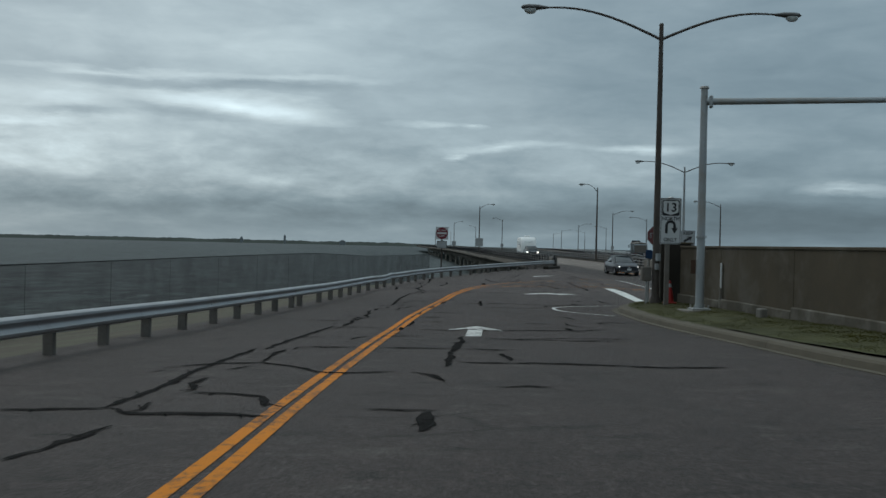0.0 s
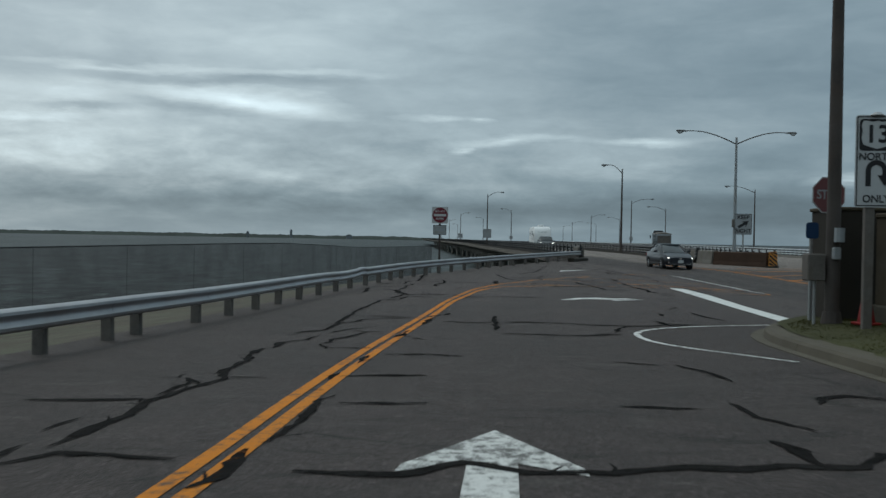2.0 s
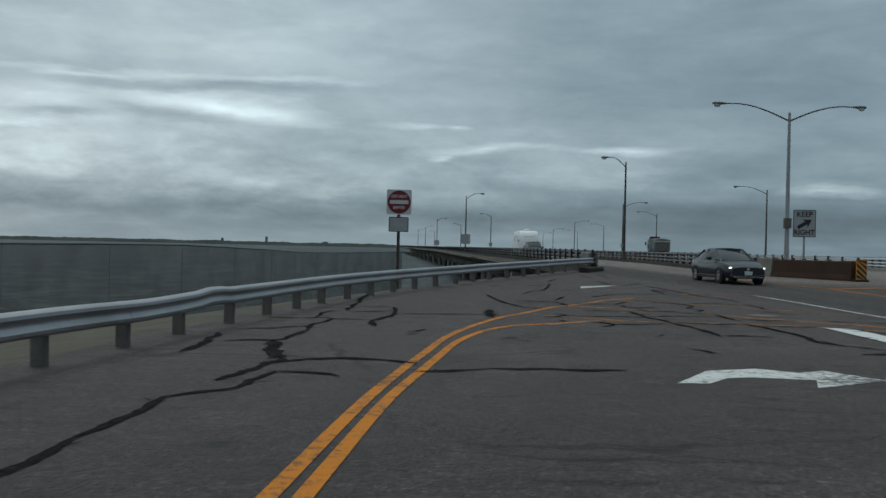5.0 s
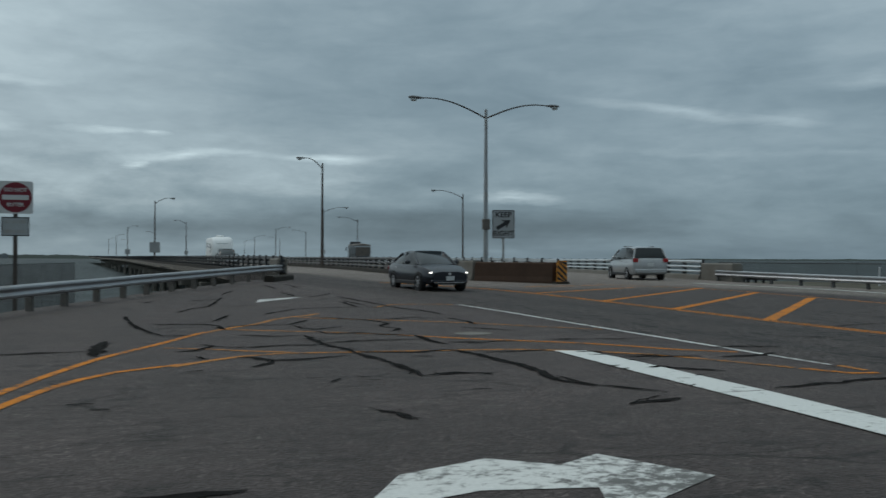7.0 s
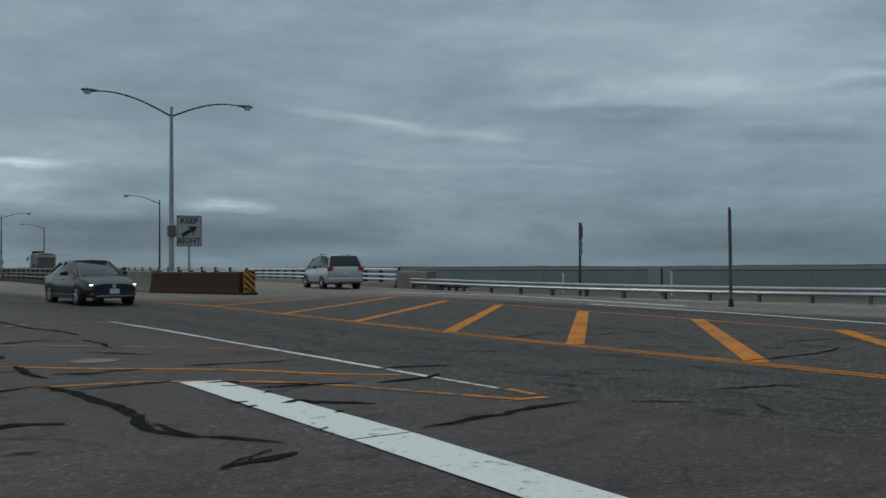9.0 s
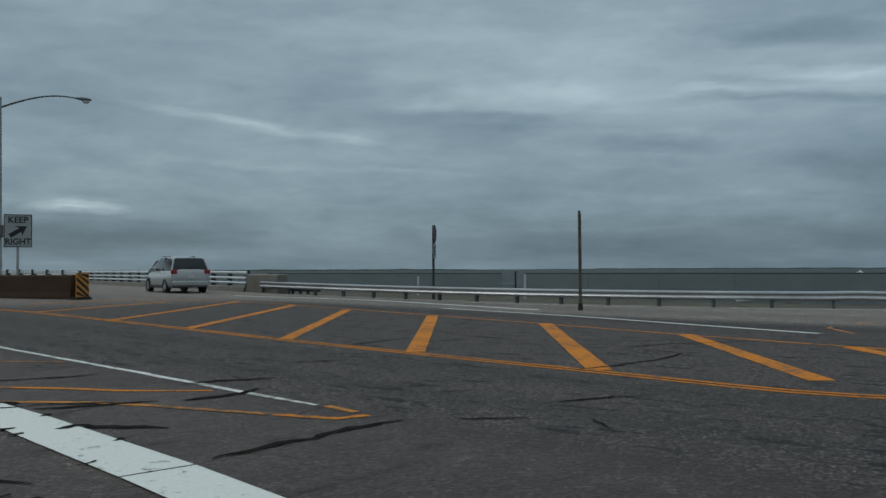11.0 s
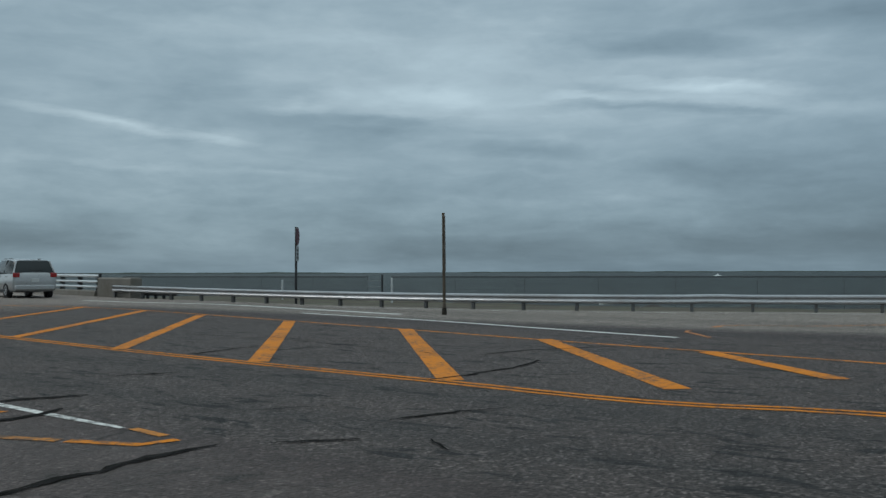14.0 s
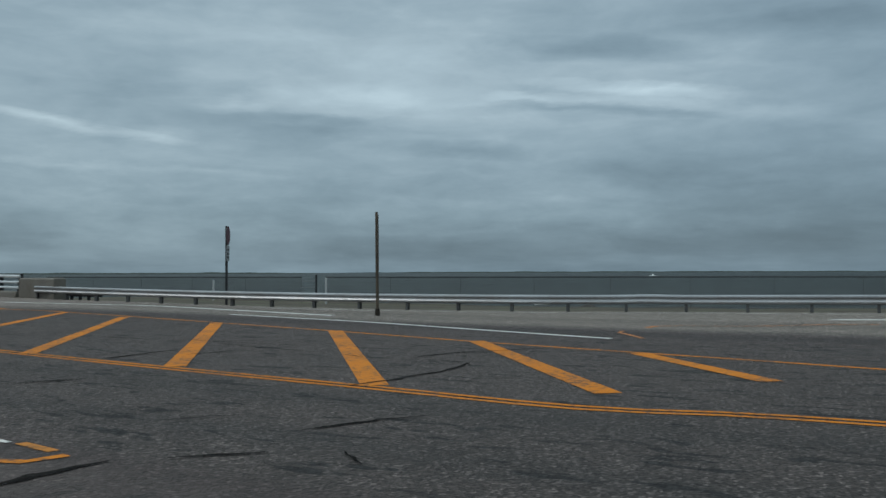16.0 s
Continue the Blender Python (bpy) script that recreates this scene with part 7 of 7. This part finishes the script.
SEDAN_CABIN = [(-1.85, 1.00, 0.74, 0.78, 0.97), (-1.15, 1.40, 0.60, 0.80, 0.96), (-0.5, 1.46, 0.61, 0.81, 0.95), (0.15, 1.44, 0.60, 0.81, 0.94), (1.05, 0.97, 0.70, 0.78, 0.92)]
vehicle("sedan", "dark grey four-door sedan with lit headlamps on the road", "car", pose(13.85, 74.0, G(13.85, 74.0), 0, 0, 184.0), CAR_GREY, SEDAN_BODY, SEDAN_CABIN, (-1.38, 1.32), 0.32,
        lamps=(((0.63, 2.13, 0.655), (0.25, 0.14, 0.05)),), tails=(((0.68, -2.22, 0.80), (0.3, 0.08, 0.14)),), grille=((0, 2.215, 0.61), (0.94, 0.06, 0.10), 2), plates=((0, 2.29, 0.45), (0, -2.30, 0.6)),
        extras=(("bumper", Shape().box((0, 2.16, 0.34), (1.45, 0.22, 0.16), 0, 0.05), CAR_GREY), ("air_intake", Shape().box((0, 2.24, 0.26), (1.1, 0.08, 0.07), 0, 0.01), TRIM_BLACK), ("emblem", Shape().tube([(0, 2.24, 0.615), (0, 2.262, 0.615)], 0.062, 14), CHROME), ("chrome_strip", Shape().box((0, 2.262, 0.30), (1.25, 0.02, 0.02), 0, 0.004), CHROME)))
VAN_BODY = [(-2.5, 0.42, 1.00, 0.84), (-2.42, 0.30, 1.10, 0.94), (-1.8, 0.24, 1.12, 0.98), (-0.5, 0.22, 1.10, 0.98), (0.8, 0.22, 1.06, 0.97), (1.6, 0.24, 1.02, 0.93), (2.2, 0.26, 0.88, 0.86), (2.45, 0.34, 0.72, 0.74)]
VAN_CABIN = [(-2.42, 1.12, 0.84, 0.90, 1.09), (-2.15, 1.66, 0.72, 0.91, 1.09), (-1.0, 1.74, 0.74, 0.92, 1.08), (0.1, 1.72, 0.73, 0.92, 1.06), (0.75, 1.62, 0.70, 0.91, 1.05), (1.85, 1.03, 0.78, 0.86, 1.0)]
vehicle("minivan", "silver minivan with dark windows driving off on the far lane", "car", pose(29.13, 84.74, G(28.7, 83.6), 0, 0, -12), CAR_SILVER, VAN_BODY, VAN_CABIN, (-1.5, 1.5), 0.34,
        tails=(((0.80, -2.47, 1.02), (0.28, 0.10, 0.20)),), plates=((0, -2.52, 0.78),),
        extras=(("bumper", Shape().box((0, -2.44, 0.46), (1.75, 0.22, 0.26), 0, 0.06), CAR_SILVER), ("roof_rail", Shape().box((-0.6, -0.55, 1.755), (0.04, 1.3, 0.035), 0, 0.01), TRIM_BLACK), ("roof_rail", Shape().box((0.6, -0.55, 1.755), (0.04, 1.3, 0.035), 0, 0.01), TRIM_BLACK),
                ("rear_wiper", Shape().box((0.1, -2.38, 1.22), (0.5, 0.02, 0.03), 0, 0.005), TRIM_BLACK)))
TRUCK_BODY = [(-2.75, 0.55, 1.15, 0.92), (-2.6, 0.50, 1.25, 0.98), (-1.0, 0.48, 1.25, 1.0), (0.4, 0.48, 1.22, 1.0), (1.2, 0.48, 1.22, 0.99), (2.3, 0.50, 1.16, 0.97), (2.75, 0.55, 1.05, 0.92)]
TRUCK_CABIN = [(-0.85, 1.26, 0.86, 0.92, 1.22), (-0.7, 1.86, 0.76, 0.93, 1.22), (0.1, 1.92, 0.78, 0.94, 1.22), (0.55, 1.86, 0.76, 0.94, 1.21), (1.35, 1.26, 0.84, 0.92, 1.20)]
vehicle("pickup_truck", "dark pickup truck with lit headlamps towing a trailer", "car", pose(13.64, 148.14, G(13.4, 146), 0, 0, 180), CAR_BLACK, TRUCK_BODY, TRUCK_CABIN, (-1.75, 1.75), 0.39,
        lamps=(((0.78, 2.72, 0.95), (0.30, 0.10, 0.18)),), grille=((0, 2.76, 0.88), (1.1, 0.06, 0.34), 3),
        extras=(("bumper", Shape().box((0, 2.82, 0.58), (1.9, 0.16, 0.2), 0, 0.04), CHROME),))
th = thing("travel_trailer", "white travel trailer with rounded corners behind the pickup", "trailer", pose(13.64, 156.48, G(13.4, 154), 0, 0, 180))
part("body", Shape().loft([[(x * w0, y, z) for x, z in ((1.16, zb), (1.22, zb + 0.25), (1.22, zt - 0.35), (1.14, zt - 0.10), (0.9, zt), (-0.9, zt), (-1.14, zt - 0.10), (-1.22, zt - 0.35), (-1.22, zb + 0.25), (-1.16, zb))]
                           for y, zb, zt, w0 in ((-4.0, 0.75, 3.22, 0.97), (-3.9, 0.65, 3.32, 1.0), (2.9, 0.65, 3.32, 1.0), (3.5, 0.65, 3.16, 0.995), (3.85, 0.68, 2.80, 0.985), (4.05, 0.78, 2.25, 0.96), (4.12, 0.95, 1.75, 0.92))]), TRAILER_WHITE, th, smooth=True)
part("roof_unit", Shape().box((0, 0.9, 3.45), (0.8, 1.0, 0.30), 0, 0.08), TRAILER_WHITE, th)
part("awning", Shape().tube([(-1.27, -3.2, 3.08), (-1.27, 1.8, 3.08)], 0.07, 8), TANK_GREY, th)
for sx in (-1, 1):
    for yy, ww in ((-2.6, 1.1), (-0.6, 0.7), (1.6, 0.9)):
        part("window", Shape().box((sx * 1.215, yy, 2.35), (0.03, ww, 0.65), 0, 0.01), CAR_GLASS, th)
    for yy, zz, tilt in ((2.55, 1.95, 38), (2.9, 1.75, 38)):
        part("stripe", Shape().box((0, 0, 0), (0.03, 1.3, 0.16), 0, 0.005, pose(sx * 1.215, yy, zz, tilt)), TRIM_BLACK, th, "dark slanted swoosh")
    part("skirt_stripe", Shape().box((sx * 1.215, -0.4, 1.0), (0.02, 6.6, 0.16), 0, 0.005), TANK_GREY, th)
part("front_badge", Shape().box((0, 3.93, 2.52), (1.3, 0.05, 0.10), 0, 0.01, pose(0, 0, 0)), TANK_GREY, th)
part("drawbar", Shape().box((0, 4.5, 0.55), (0.15, 1.3, 0.12), 0, 0.02), TRIM_BLACK, th)
for yy in (-0.6, 0.35):
    for sx in (-1, 1):
        wheel(th, sx * 1.12, yy, 0.36, 0.2, sx)
th = thing("dump_truck", "dull grey dump truck with a covered bed and black cab", "truck", pose(38.2, 187.0, G(38.2, 187.0), 0, 0, -7))
part("dump_body", Shape().loft([[(x * w0, y, z) for x, z in ((1.05, zb), (1.25, zb + 0.5), (1.27, zt), (-1.27, zt), (-1.25, zb + 0.5), (-1.05, zb))] for y, zb, zt, w0 in ((-5.1, 1.25, 2.75, 0.97), (-4.9, 1.15, 2.95, 1.0), (2.6, 1.15, 3.05, 1.0), (2.9, 1.3, 3.1, 0.98))]), TANK_GREY, th)
part("tarp", Shape().loft([[(x, y, z + dz_) for x, z in ((1.29, 2.92), (1.27, 3.03), (0.7, 3.20), (0, 3.26), (-0.7, 3.20), (-1.27, 3.03), (-1.29, 2.92))] for y, dz_ in ((-4.95, -0.10), (-4.5, 0.0), (-2.2, 0.05), (0.2, 0.02), (2.5, 0.09))]), POST_GREY, th, "grey tarpaulin over the load", smooth=True)
for yy in (-4.2, -2.9, -1.6, -0.3, 1.0, 2.2):
    for sx in (-1, 1):
        part("rib", Shape().box((sx * 1.28, yy, 2.1), (0.08, 0.12, 1.7), 0, 0.01), TANK_GREY, th)
part("tailgate", Shape().box((0, -5.12, 2.0), (2.2, 0.08, 1.35), 0, 0.02).box((0, -5.18, 2.0), (2.2, 0.06, 0.10)).box((0, -5.18, 2.55), (2.2, 0.06, 0.10)), POST_GREY, th)
part("chassis", Shape().box((0, -0.5, 1.0), (1.0, 10.5, 0.3), 0, 0.03), TRIM_BLACK, th)
part("cab", Shape().box((0, 4.6, 2.1), (2.4, 2.3, 2.5), 0, 0.15), CAR_BLACK, th)
part("cab_shield", Shape().box((-0.25, 3.4, 3.35), (1.7, 0.9, 0.62), 0, 0.08), CAR_BLACK, th, "black headboard above the cab")
for sx in (-1, 1):
    part("mirror", Shape().box((sx * 1.48, 5.2, 2.5), (0.2, 0.1, 0.55), 0, 0.03).box((sx * 1.3, 5.2, 2.7), (0.3, 0.04, 0.04)), TRIM_BLACK, th)
    part("mud_flap", Shape().box((sx * 0.95, -5.0, 0.55), (0.55, 0.03, 0.6), 0, 0.005), TRIM_BLACK, th)
    part("tail_light", Shape().box((sx * 0.95, -5.2, 1.1), (0.3, 0.05, 0.12), 0, 0.01), TAIL_RED, th)
for yy in (-4.1, -2.8, 4.9):
    for sx in (-1, 1):
        wheel(th, sx * 1.05, yy, 0.5, 0.28, sx)

# boat far out with its wake
az = radians(67.4)
bxy = (7 + 1250 * math.sin(az), 41 + 1250 * math.cos(az))
th = thing("motorboat", "small white motorboat under way far out on the bay", "boat", pose(bxy[0], bxy[1], SEA + 0.1, 0, 0, 22))
part("hull", Shape().loft([[(-4.0, 1.2, 1.0), (-4.0, 1.0, 0.0), (-4.0, -1.0, 0.0), (-4.0, -1.2, 1.0)], [(1.0, 1.3, 1.15), (1.0, 1.0, 0.1), (1.0, -1.0, 0.1), (1.0, -1.3, 1.15)], [(4.2, 0.1, 1.6), (3.6, 0.05, 0.5), (3.6, -0.05, 0.5), (4.2, -0.1, 1.6)]]), TRAILER_WHITE, th)
part("cabin", Shape().box((-0.6, 0, 1.75), (2.4, 1.7, 1.2), 0, 0.2), TRAILER_WHITE, th)
part("windscreen", Shape().box((0.55, 0, 1.95), (0.2, 1.5, 0.6), 0, 0.05), CAR_GLASS, th)
s = Shape()
for i in range(26):
    u = i / 25
    s.box((0, 0, 0), (1.0, 1.0, 0.3), 0.3 * i, 0.1, pose(5 - 46 * u, (1.5 + 3 * u) * math.sin(i * 2.1), 0.05) @ Matrix.Diagonal((2.4 * (1 - 0.5 * u), 1.6, 3.2 * (1 - 0.7 * u), 1)))
part("wake", s, WAKE, th, "white foaming wake")
